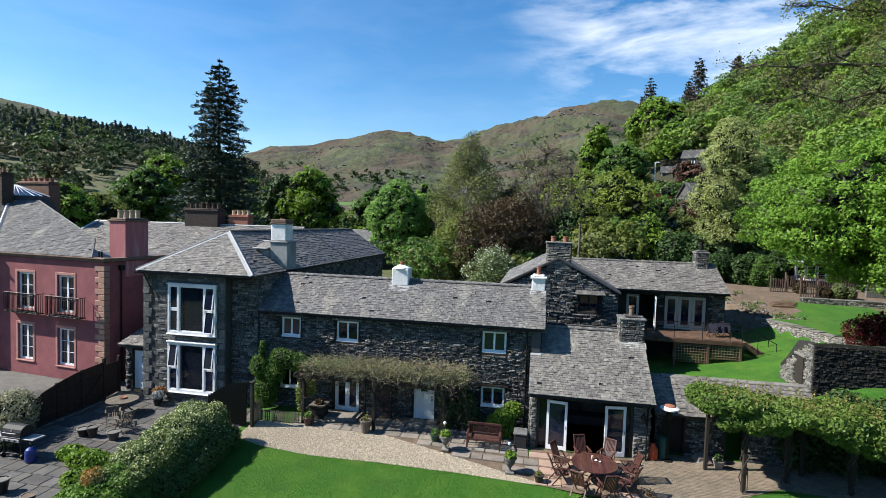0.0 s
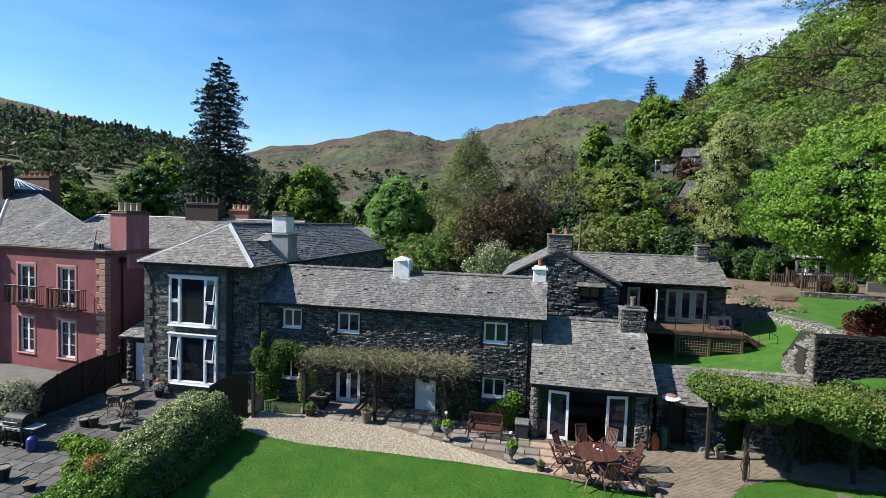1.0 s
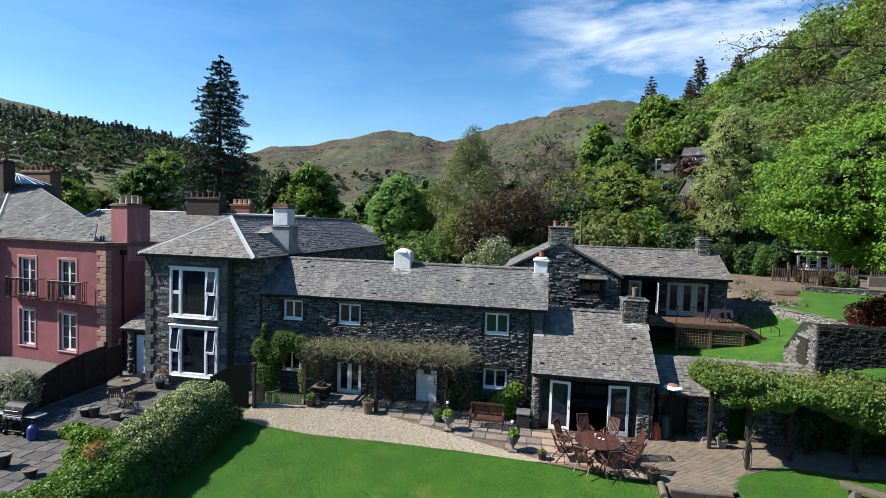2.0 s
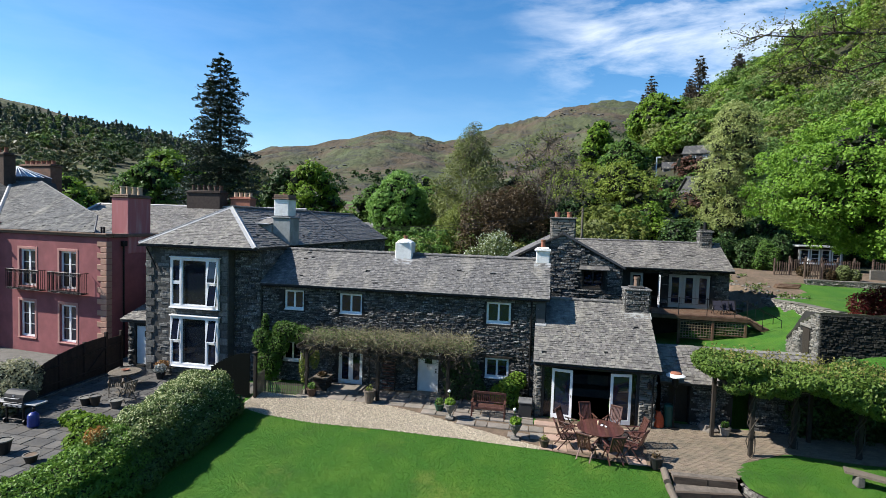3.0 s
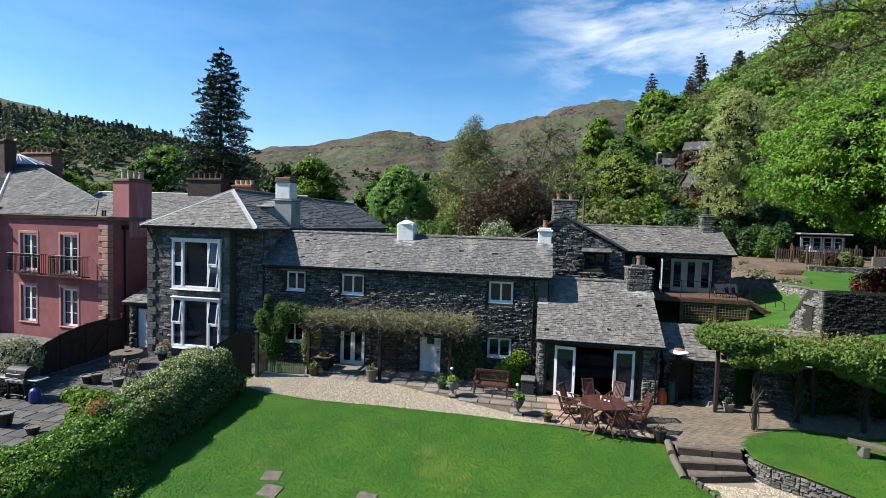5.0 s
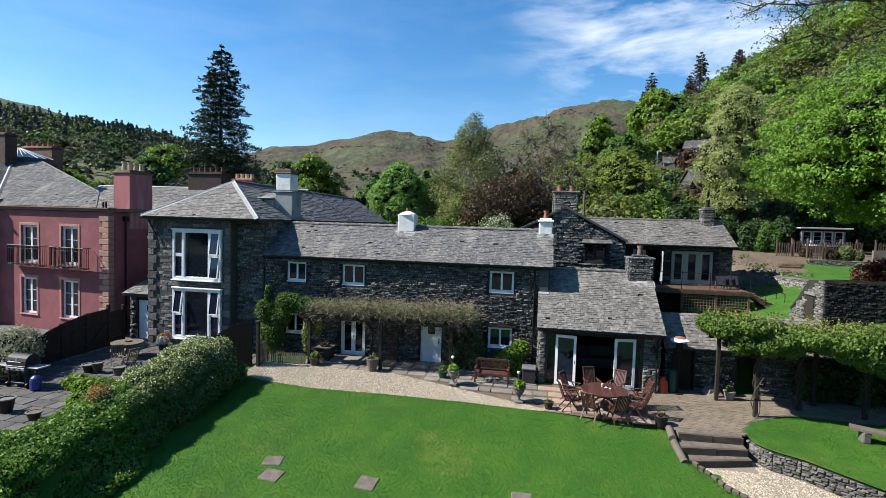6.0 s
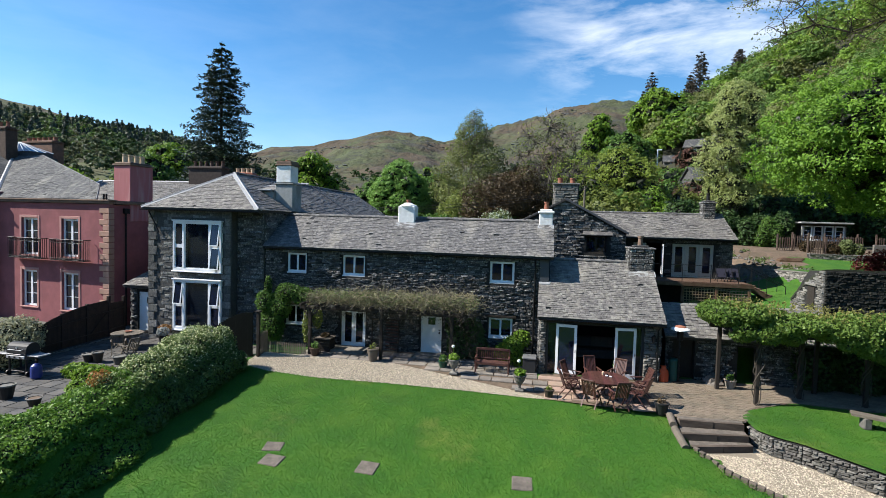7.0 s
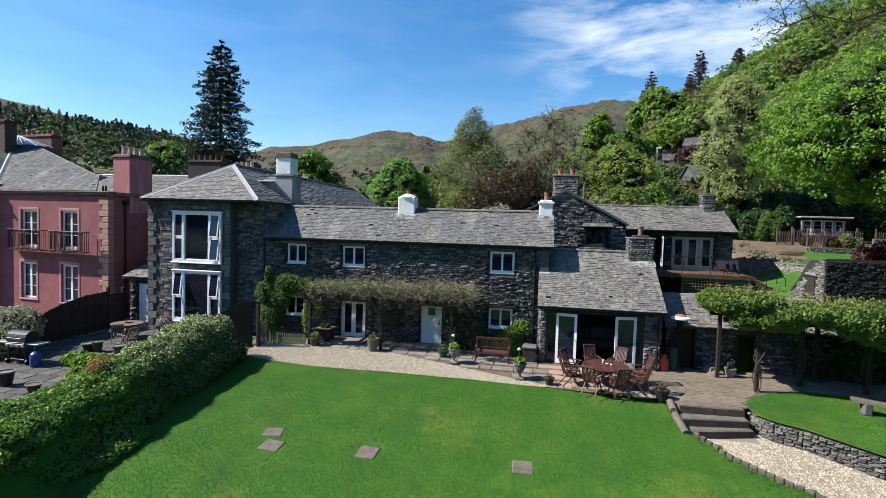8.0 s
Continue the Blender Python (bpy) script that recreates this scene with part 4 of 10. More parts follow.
    ax, ay, az = (xa + xb) / 2, 26.55, 8.9
    ye = 45.6
    t = 0.1
    s = Shape()
    s.add([(xa, yf, ze), (xb, yf, ze), (ax, ay, az), (xa, ye, ze), (xb, ye, ze), (ax, ye, az)], [(0, 1, 2), (1, 4, 5, 2), (3, 0, 2, 5)])
    s.add([(xa, yf, ze - t), (xb, yf, ze - t), (xa, ye, ze - t), (xb, ye, ze - t)], [(0, 2, 3, 1)])
    s.add([(xa, yf, ze), (xb, yf, ze), (xb, yf, ze - t), (xa, yf, ze - t), (xa, ye, ze), (xb, ye, ze), (xb, ye, ze - t), (xa, ye, ze - t), (ax, ye, az)], [(0, 3, 2, 1), (1, 2, 6, 5), (4, 7, 3, 0), (4, 8, 5, 6, 7)])
    roof = part("roof", s, ROOF_BED, house)
    L = math.hypot(ay - yf, az - ze)
    V = Vector((0, (ay - yf) / L, (az - ze) / L))
    N = Vector((0, -V.z, V.y))
    w = xb - xa
    sl = slates(L, lambda v: (w / 2 * v / L, w - w / 2 * v / L), (1, 0, 0), V, N, (xa, yf - 0.02, ze), random.Random(4), 0.14, (0.15, 0.28), 0.024)
    lay("slate", sl, (1, 0, 0), V, N, SLATE_GREY, roof, 250, -11, inset=0.02, jitter=0.1, seed=10, rest_name="slates")
    Le = math.hypot(xb - ax, az - ze)
    Ve = Vector((-(xb - ax) / Le, 0, (az - ze) / Le))
    Ne = Vector((Ve.z, 0, -Ve.x))
    dep = ay - yf
    se = slates(Le, lambda v: (dep * v / Le, ye - yf), (0, 1, 0), Ve, Ne, (xb + 0.02, yf, ze), random.Random(5), 0.2, (0.25, 0.5))
    lay("slate", se, (0, 1, 0), Ve, Ne, SLATE, roof, 0, 0, inset=0.02, jitter=0.1, seed=12, rest_name="slates")
    # lead rolls on the hips
    for c in ((xa, yf, ze), (xb, yf, ze)):
        a, b = Vector(c) + Vector((0, 0, 0.05)), Vector((ax, ay, az + 0.05))
        d = (b - a).normalized()
        side = d.cross(Vector((0, 0, 1))).normalized()
        up = side.cross(d)
        wd = 0.17
        part("lead_hip", Shape().hexa([a - side * wd - up * 0.07, b - side * wd - up * 0.07, b + up * 0.0, a + up * 0.0, a - side * wd - up * 0.05, b - side * wd - up * 0.05, b + up * 0.03, a + up * 0.03]).hexa([a + up * 0.0, b + up * 0.0, b + side * wd - up * 0.07, a + side * wd - up * 0.07, a + up * 0.03, b + up * 0.03, b + side * wd - up * 0.05, a + side * wd - up * 0.05]).tube(a + up * 0.03, b + up * 0.03, 0.035, n=8), LEAD, roof, "pale lead hip flashing")
    ridge_tiles(roof, (ax, ay, az + 0.02), (ax, ye, az + 0.02), SLATE, 0.12, 0.6)
    gutter(house, xa, xb, yf - 0.05, ze - 0.07)
    part("step_verge", Shape().hexa([(xb, 36.2, ze + 0.03), (ax, 36.2, az + 0.03), (ax, 36.45, az + 0.03), (xb, 36.45, ze + 0.03), (xb, 36.2, ze + 0.14), (ax, 36.2, az + 0.14), (ax, 36.45, az + 0.14), (xb, 36.45, ze + 0.14)]), DARK_LEAD, roof)
    # white stack with a shouldered base, and the little dormer beside it
    chimney(house, -9.35, -8.45, 27.0, 27.9, 8.5, 9.45, WHITE_RENDER, 1, False, pot_h=0.35)
    part("chimney_cap", Shape().bevel_box(-9.42, 26.93, 9.452, -8.38, 27.97, 9.52, 0.02).bevel_box(-9.36, 26.98, 9.52, -8.44, 27.92, 9.72, 0.03), BROWN_STONE, house)
    part("stack_shoulder", Shape().bevel_box(-9.38, 26.95, 6.6, -8.3, 28.05, 8.38, 0.03).bevel_box(-9.46, 26.9, 8.382, -8.26, 28.1, 8.46, 0.02), GREY_RENDER, house)
    # low dormer beside it: slated lid with pale lead edges over a painted cheek
    dormer = part("dormer", Shape().box(-10.5, 26.75, 7.2, -9.4, 28.2, 7.95), GREY_RENDER, house)
    part("dormer_lid", Shape().hexa([(-10.6, 26.6, 7.96), (-9.42, 26.6, 7.96), (-9.42, 28.4, 8.3), (-10.6, 28.4, 8.3), (-10.6, 26.6, 8.02), (-9.42, 26.6, 8.02), (-9.42, 28.4, 8.36), (-10.6, 28.4, 8.36)]), SLATE_GREY, dormer)
    for e in (((-10.62, 26.58, 8.03), (-10.62, 28.4, 8.37)), ((-10.62, 28.4, 8.37), (-9.42, 28.4, 8.37)), ((-10.62, 26.58, 8.03), (-9.42, 26.58, 8.03))):
        part("lead_edge", Shape().tube(*e, 0.05, n=6), LEAD, dormer)
    part("downpipe", Shape().path([(-14.7, yf + 0.1, 6.65), (-14.45, y0 - 0.08, 6.0), (-14.2, y0 - 0.08, 5.5)], 0.035, 8), BLACK_METAL, house)


def build_porch():
    p = thing("side_porch", (-15.7, 24.6, 0), "small stone porch with a slate roof and a white door", "porch")
    y = 24.6
    holes = [(-16.3, -15.35, -0.05, 2.15)]
    w = part("wall", wall_with_holes(Shape(), -16.75, -14.9, -0.4, 2.45, holes, y, y + 0.4).box(-16.75, y + 0.4, -0.4, -16.35, y + 3, 2.45), MORTAR, p)
    st = rubble(-16.73, -14.92, -0.3, 2.4, clear_of(holes), lambda u, z: (u, y, z), random.Random(8), (0.08, 0.2), (0.15, 0.4))
    lay("stone", st, (1, 0, 0), (0, 0, 1), (0, -1, 0), STONE, w, 0, rest_name="stones")
    st = rubble(y, y + 3, -0.3, 2.4, lambda a, b, c, d: True, lambda u, z: (-16.75, u, z), random.Random(8), (0.08, 0.2), (0.15, 0.4))
    lay("stone", st, (0, -1, 0), (0, 0, 1), (-1, 0, 0), STONE, w, 0, rest_name="stones")
    d = part("door", wall_with_holes(Shape(), -16.28, -15.37, -0.02, 2.12, [(-15.8, -15.52, 1.5, 1.85)], y + 0.1, y + 0.15), WHITE, p, "white door with one small pane")
    part("pane", Shape().box(-15.8, y + 0.12, 1.5, -15.52, y + 0.13, 1.85), GLASS, d)
    s = Shape().hexa([(-17.0, y - 0.3, 2.38), (-14.9, y - 0.3, 2.38), (-14.9, y + 3, 3.4), (-17.0, y + 3, 3.4), (-17.0, y - 0.3, 2.5), (-14.9, y - 0.3, 2.5), (-14.9, y + 3, 3.52), (-17.0, y + 3, 3.52)])
    r = part("roof", s, ROOF_BED, p)
    L = math.hypot(3.3, 1.02)
    V = Vector((0, 3.3 / L, 1.02 / L))
    N = Vector((0, -V.z, V.y))
    sl = slates(L, lambda v: (0, 2.1), (1, 0, 0), V, N, (-17.0, y - 0.33, 2.5), random.Random(6), 0.25, (0.25, 0.5))
    lay("slate", sl, (1, 0, 0), V, N, SLATE_GREY, r, len(sl), 0, inset=0.02, jitter=0.1, seed=3)


def build_garden_room():
    """The lean-to garden room with open glazed doors."""
    h = thing("garden_room", (8.2, 22.6, 0), "stone garden room with steep slate roof and open white doors", "house")
    yf = 22.6
    s = Shape()
    s.box(5.72, yf, -0.3, 6.0, FACE, 2.42)
    s.box(10.05, yf, -0.3, 10.7, yf + 0.45, 2.42)
    s.box(10.3, yf + 0.45, -0.3, 10.7, 29.5, 2.42)
    s.prism([(10.7, yf + 0.1, 2.42), (10.7, 29.4, 2.42), (10.7, 29.4, 2.9), (10.7, 25.9, 4.7)], (-0.4, 0, 0))
    w = part("wall", s, MORTAR, h)
    rng = random.Random(31)
    st = rubble(10.05, 10.7, -0.2, 2.4, lambda a, b, c, d: True, lambda u, z: (u, yf, z), rng, (0.05, 0.12), (0.2, 0.5), (0.03, 0.09))
    lay("stone", st, (1, 0, 0), (0, 0, 1), (0, -1, 0), PALE_STONE, w, len(st), 0, seed=4)
    st = rubble(5.72, 6.0, -0.2, 2.4, lambda a, b, c, d: True, lambda u, z: (u, yf, z), rng, (0.05, 0.12), (0.2, 0.4), (0.03, 0.09))
    lay("stone", st, (1, 0, 0), (0, 0, 1), (0, -1, 0), PALE_STONE, w, len(st), 0, seed=4)
    st = rubble(yf, 29.4, -0.2, 2.4, lambda a, b, c, d: True, lambda u, z: (10.7, u, z), rng)
    lay("stone", st, (0, 1, 0), (0, 0, 1), (1, 0, 0), STONE, w, 0, seed=4, rest_name="stones")
    st = rubble(yf, FACE, -0.2, 2.4, lambda a, b, c, d: True, lambda u, z: (5.72, u, z), rng)
    lay("stone", st, (0, -1, 0), (0, 0, 1), (-1, 0, 0), STONE, w, 0, seed=4, rest_name="stones")
    part("beam", Shape().box(5.72, yf - 0.05, 2.3, 10.7, yf + 0.25, 2.48), DARK_WOOD, h)
    part("room_wall", Shape().box(6.06, 28.9, -0.1, 10.3, 29.1, 4.4), ROOM_SHADE, h)
    part("room_floor", Shape().box(6.0, yf + 0.1, -0.12, 10.3, 28.9, 0.0), material("room_floor", (0.12, 0.09, 0.07), 0.6), h)
    part("doorstep", Shape().bevel_box(5.9, yf - 0.35, -0.25, 10.0, yf + 0.1, -0.02, 0.015), FLAG, h)
    # dark frame, fixed side lights, and two leaves folded open
    part("frame", Shape().box(6.0, yf + 0.06, 0, 6.1, yf + 0.16, 2.3).box(9.95, yf + 0.06, 0, 10.05, yf + 0.16, 2.3).box(6.1, yf + 0.06, 2.22, 9.95, yf + 0.16, 2.3), material("frame_grey", (0.03, 0.032, 0.035), 0.5), h)
    for a, b in ((6.1, 6.5), (9.55, 9.95)):
        p = part("side_light", Shape().box(a, yf + 0.1, 0.02, b, yf + 0.11, 2.22), CLEAR_GLASS, h)
        p.visible_shadow = False
    for a, b, turn in ((6.42, 7.3, -8), (8.86, 9.74, 8)):
        wd, t = b - a, 0.11
        leaf = part("door", Shape().box(-wd / 2, -0.025, 0, wd / 2, 0.025, 0.2).box(-wd / 2, -0.025, 2.06, wd / 2, 0.025, 2.18).box(-wd / 2, -0.025, 0.2, -wd / 2 + t, 0.025, 2.06).box(wd / 2 - t, -0.025, 0.2, wd / 2, 0.025, 2.06), WHITE, h, "white glazed door leaf standing open")
        leaf.matrix_basis = pose((a + b) / 2, yf - 0.06, 0.04, 0, 0, turn)
        pn = part("pane", Shape().box(-wd / 2 + t, -0.006, 0.2, wd / 2 - t, 0.006, 2.06), GLASS, leaf)
        pn.visible_shadow = False
        part("handle", Shape().tube((wd / 2 - 0.05, -0.06, 0.98), (wd / 2 - 0.05, -0.06, 1.12), 0.011).tube((wd / 2 - 0.05, -0.06, 1.05), (wd / 2 - 0.05, 0, 1.05), 0.011), BLACK_METAL, leaf)
    # roof
    xa, xb, ye, ze, yr, zr = 5.6, 10.85, 22.3, 2.5, 25.9, 4.78
    s = Shape()
    gable_roof_bed(s, xa, xb, ye, ze, yr, zr, 0.1)
    gable_roof_bed(s, 6.3, xb, 29.6, 2.6, yr, zr, 0.1)
    r = part("roof", s, ROOF_BED, h)
    L = math.hypot(yr - ye, zr - ze)
    V = Vector((0, (yr - ye) / L, (zr - ze) / L))
    N = Vector((0, -V.z, V.y))
    cut = (FACE - ye) / (yr - ye) * L
    sl = slates(L, lambda v: (0 if v < cut else 0.5, xb - xa), (1, 0, 0), V, N, (xa, ye - 0.03, ze), random.Random(7), 0.13, (0.14, 0.26), 0.026)
    lay("slate", sl, (1, 0, 0), V, N, SLATE_GREY, r, 300, 8.2, inset=0.02, jitter=0.1, seed=11, rest_name="slates")
    ridge_tiles(r, (6.3, yr, zr + 0.02), (9.7, yr, zr + 0.02), SLATE, 0.12)
    gutter(h, xa + 0.05, xb, ye - 0.04, ze - 0.06)
    part("lead_apron", Shape().hexa([(5.6, FACE - 0.2, 3.72), (6.1, FACE - 0.2, 3.72), (6.1, FACE - 0.03, 3.83), (5.6, FACE - 0.03, 3.83), (5.6, FACE - 0.2, 3.76), (6.1, FACE - 0.2, 3.76), (6.1, FACE - 0.03, 3.87), (5.6, FACE - 0.03, 3.87)]), LEAD, h)
    part("wall_cladding", Shape().box(5.62, FACE - 0.085, 3.8, 6.05, FACE - 0.06, 4.86), DARK_LEAD, h)
    chimney(h, 9.75, 10.85, 25.3, 26.3, 3.9, 5.48, MORTAR, 1, False, pot_h=0.62, pot_r=0.13, stones=True, pot_mat=BROWN_STONE)
    part("chimney_cap", Shape().bevel_box(9.68, 25.23, 5.482, 10.92, 26.37, 5.56, 0.02).bevel_box(9.95, 25.5, 5.56, 10.65, 26.1, 5.66, 0.04), STONE, h)
    part("lead_apron", Shape().hexa([(9.7, 24.95, 4.22), (10.9, 24.95, 4.22), (10.9, 25.28, 4.43), (9.7, 25.28, 4.43), (9.7, 24.95, 4.245), (10.9, 24.95, 4.245), (10.9, 25.28, 4.455), (9.7, 25.28, 4.455)]), GREY_RENDER, h)
    part("downpipe", Shape().path([(10.62, ye - 0.02, 2.4), (10.58, yf - 0.12, 2.2), (10.58, yf - 0.12, 0)], 0.035, 8), BLACK_METAL, h)


def build_annex():
    h = thing("annex", (11, 33, 0), "stone annex with gable chimney, slate roof and glazed doors", "house")
    # gabled cross wing
    g = 30.0
    apex, lx, rx = (6.95, 8.05), (3.6, 6.3), (10.35, 6.22)
    win = (8.12, 9.28, 4.98, 6.0)
    s = wall_with_holes(Shape(), 6.25, 10.3, -0.2, 6.2, [win], g, g + 0.5)
    s.box(3.7, g, -0.2, 6.25, g + 0.5, 6.2)
    s.prism([(3.7, g, 6.2), (10.3, g, 6.2), (apex[0], g, apex[1] - 0.08)], (0, 0.5, 0))
    s.box(9.9, g + 0.5, -0.2, 10.3, 40, 6.15)
    s.box(3.7, g + 0.5, -0.2, 4.1, 40, 6.2)
    w = part("wall", s, MORTAR, h)
    part("room_wall", Shape().box(4.1, 33, -0.2, 9.9, 33.1, 6.1), ROOM_SHADE, h)
    rng = random.Random(41)

    def under(a, b, c, d):
        if not clear_of([win], 0.03)(a, b, c, d):
            return False
        m = max(abs(a - apex[0]), abs(b - apex[0]))
        return d < apex[1] - 0.1 - m * (apex[1] - 6.22) / 3.4
    st = rubble(3.7, 10.3, 3.6, 8.0, under, lambda u, z: (u, g, z), rng, (0.07, 0.17), (0.15, 0.5))
    lay("stone", st, (1, 0, 0), (0, 0, 1), (0, -1, 0), STONE, w, 250, 8.2, seed=14, rest_name="stones")
    window(h, win[0] + 0.01, win[1] - 0.01, win[2] + 0.05, win[3] - 0.01, g + 0.12, 2, w=0.05, mat=DARK_WOOD, sill_mat=DARK_WOOD)
    part("window_hood", Shape().hexa([(7.9, g - 0.42, 6.02), (9.55, g - 0.42, 6.02), (9.5, g, 6.22), (7.95, g, 6.22), (7.9, g - 0.42, 6.06), (9.55, g - 0.42, 6.06), (9.5, g, 6.26), (7.95, g, 6.26)]), SLATE, h)
    chimney(h, 6.25, 7.62, g - 0.02, g + 0.8, 7.4, 8.85, MORTAR, 2, False, stones=True, pot_h=0.4, pot_r=0.15, stone_mat=PALE_STONE)
    part("chimney_cap", Shape().bevel_box(6.17, g - 0.1, 8.85, 7.7, g + 0.88, 8.93, 0.02), PALE_STONE, h)
    # roofs
    s = Shape()
    t = 0.1
    for ex, ez in (lx, rx):
        s.prism([(ex, g - 0.15, ez), (apex[0], g - 0.15, apex[1]), (apex[0], g - 0.15, apex[1] - t), (ex, g - 0.15, ez - t)], (0, 10, 0))
    xa, xb, ye, ze, yr, zr = 10.0, 17.55, 34.3, 5.93, 37.5, 7.52
    gable_roof_bed(s, 8.0, xb, ye, ze, yr, zr, t)
    gable_roof_bed(s, 8.0, xb, 40.7, ze, yr, zr, t)
    r = part("roof", s, ROOF_BED, h)
    part("verge", Shape().prism([(apex[0], g - 0.17, apex[1] + 0.03), (rx[0] + 0.05, g - 0.17, rx[1] + 0.0), (rx[0] + 0.05, g - 0.17, rx[1] - 0.12), (apex[0], g - 0.17, apex[1] - 0.1)], (0, 0.06, 0)), DARK_LEAD, r)
    L = math.hypot(yr - ye, zr - ze)
    V = Vector((0, (yr - ye) / L, (zr - ze) / L))
    N = Vector((0, -V.z, V.y))
    sl = slates(L, lambda v: (max(0, 1.9 - 1.9 * v / L), xb - 8.0), (1, 0, 0), V, N, (8.0, ye - 0.03, ze), random.Random(9), 0.14, (0.16, 0.32), 0.026)
    lay("slate", sl, (1, 0, 0), V, N, SLATE_GREY, r, 250, 14, inset=0.02, jitter=0.15, seed=13, rest_name="slates")
    for (ex, ez), sd in ((lx, -1), (rx, 1)):
        Lr = math.hypot(ex - apex[0], apex[1] - ez)
        Vr = Vector(((apex[0] - ex) / Lr, 0, (apex[1] - ez) / Lr))
        Nr = Vector((Vr.z * sd, 0, abs(Vr.x)))
        Ur = Vector((0, 1 if sd > 0 else -1, 0))
        o = (ex, g - 0.15 if sd > 0 else g + 9.85, ez)
        sl = slates(Lr, lambda v: (0, 9.9), Ur, Vr, Nr, o, random.Random(19), 0.24, (0.25, 0.6), 0.02)
        lay("slate", sl, Ur, Vr, Nr, SLATE, r, 0, 0, inset=0.02, jitter=0.15, seed=13, rest_name="slates")
    ridge_tiles(r, (8.1, yr, zr + 0.02), (xb, yr, zr + 0.02), SLATE, 0.12, 0.5)
    gutter(h, 10.35, xb, ye - 0.05, ze - 0.06)
    # front wall with the glazed doors
    yf = 34.7
    holes = [(11.5, 13.25, 3.45, 5.6), (13.85, 16.35, 3.45, 5.6)]
    s = wall_with_holes(Shape(), 10.3, 17.4, 0.5, 5.9, holes, yf, yf + 0.4)
    s.box(17.0, yf + 0.4, 0.5, 17.4, 40.4, 5.9).prism([(17.4, yf, 5.9), (17.4, 40.3, 5.9), (17.4, yr, zr - 0.1)], (-0.4, 0, 0))
    w2 = part("wall", s, MORTAR, h)
    part("room_wall", Shape().box(10.3, 38.6, 2.5, 17, 38.7, 5.9), ROOM_SHADE, h)
    part("floor", Shape().box(10.3, yf + 0.4, 3.3, 17, 38.6, 3.42), ROOM_SHADE, h)
    st = rubble(13.25, 17.4, 3.4, 5.8, clear_of(holes, 0.02), lambda u, z: (u, yf, z), rng, (0.07, 0.17), (0.15, 0.5))
    lay("stone", st, (1, 0, 0), (0, 0, 1), (0, -1, 0), STONE, w2, len(st), 15, seed=15)
    for k in range(3):
        a = 13.88 + k * 0.82
        window(h, a, a + 0.8, 3.47, 5.58, yf + 0.1, 1, w=0.05, sill=False, mat=CREAM, name="glazed_door", inner=0.13, bottom=0.12)
    window(h, 11.52, 12.3, 3.47, 5.58, yf + 0.1, 1, w=0.05, sill=False, mat=CREAM, name="glazed_door", inner=0.1)
    # second leaf stands open towards the deck
    leaf = part("door", Shape().box(-0.38, -0.025, 0, 0.38, 0.025, 0.2).box(-0.38, -0.025, 1.94, 0.38, 0.025, 2.06).box(-0.38, -0.025, 0.2, -0.27, 0.025, 1.94).box(0.27, -0.025, 0.2, 0.38, 0.025, 1.94), WHITE, h, "pale door leaf standing open")
    leaf.matrix_basis = pose(13.2, yf - 0.36, 3.5, 0, 0, 84)
    part("pane", Shape().box(-0.27, -0.006, 0.2, 0.27, 0.006, 1.94), GLASS, leaf)
    chimney(h, 16.2, 16.95, 36.9, 37.7, 6.6, 8.3, MORTAR, 1, True, stones=True, pot_mat=BLACK_METAL, pot_h=0.5, cap_mat=STONE)


build_cottage()
build_tower()
build_porch()
build_garden_room()
build_annex()


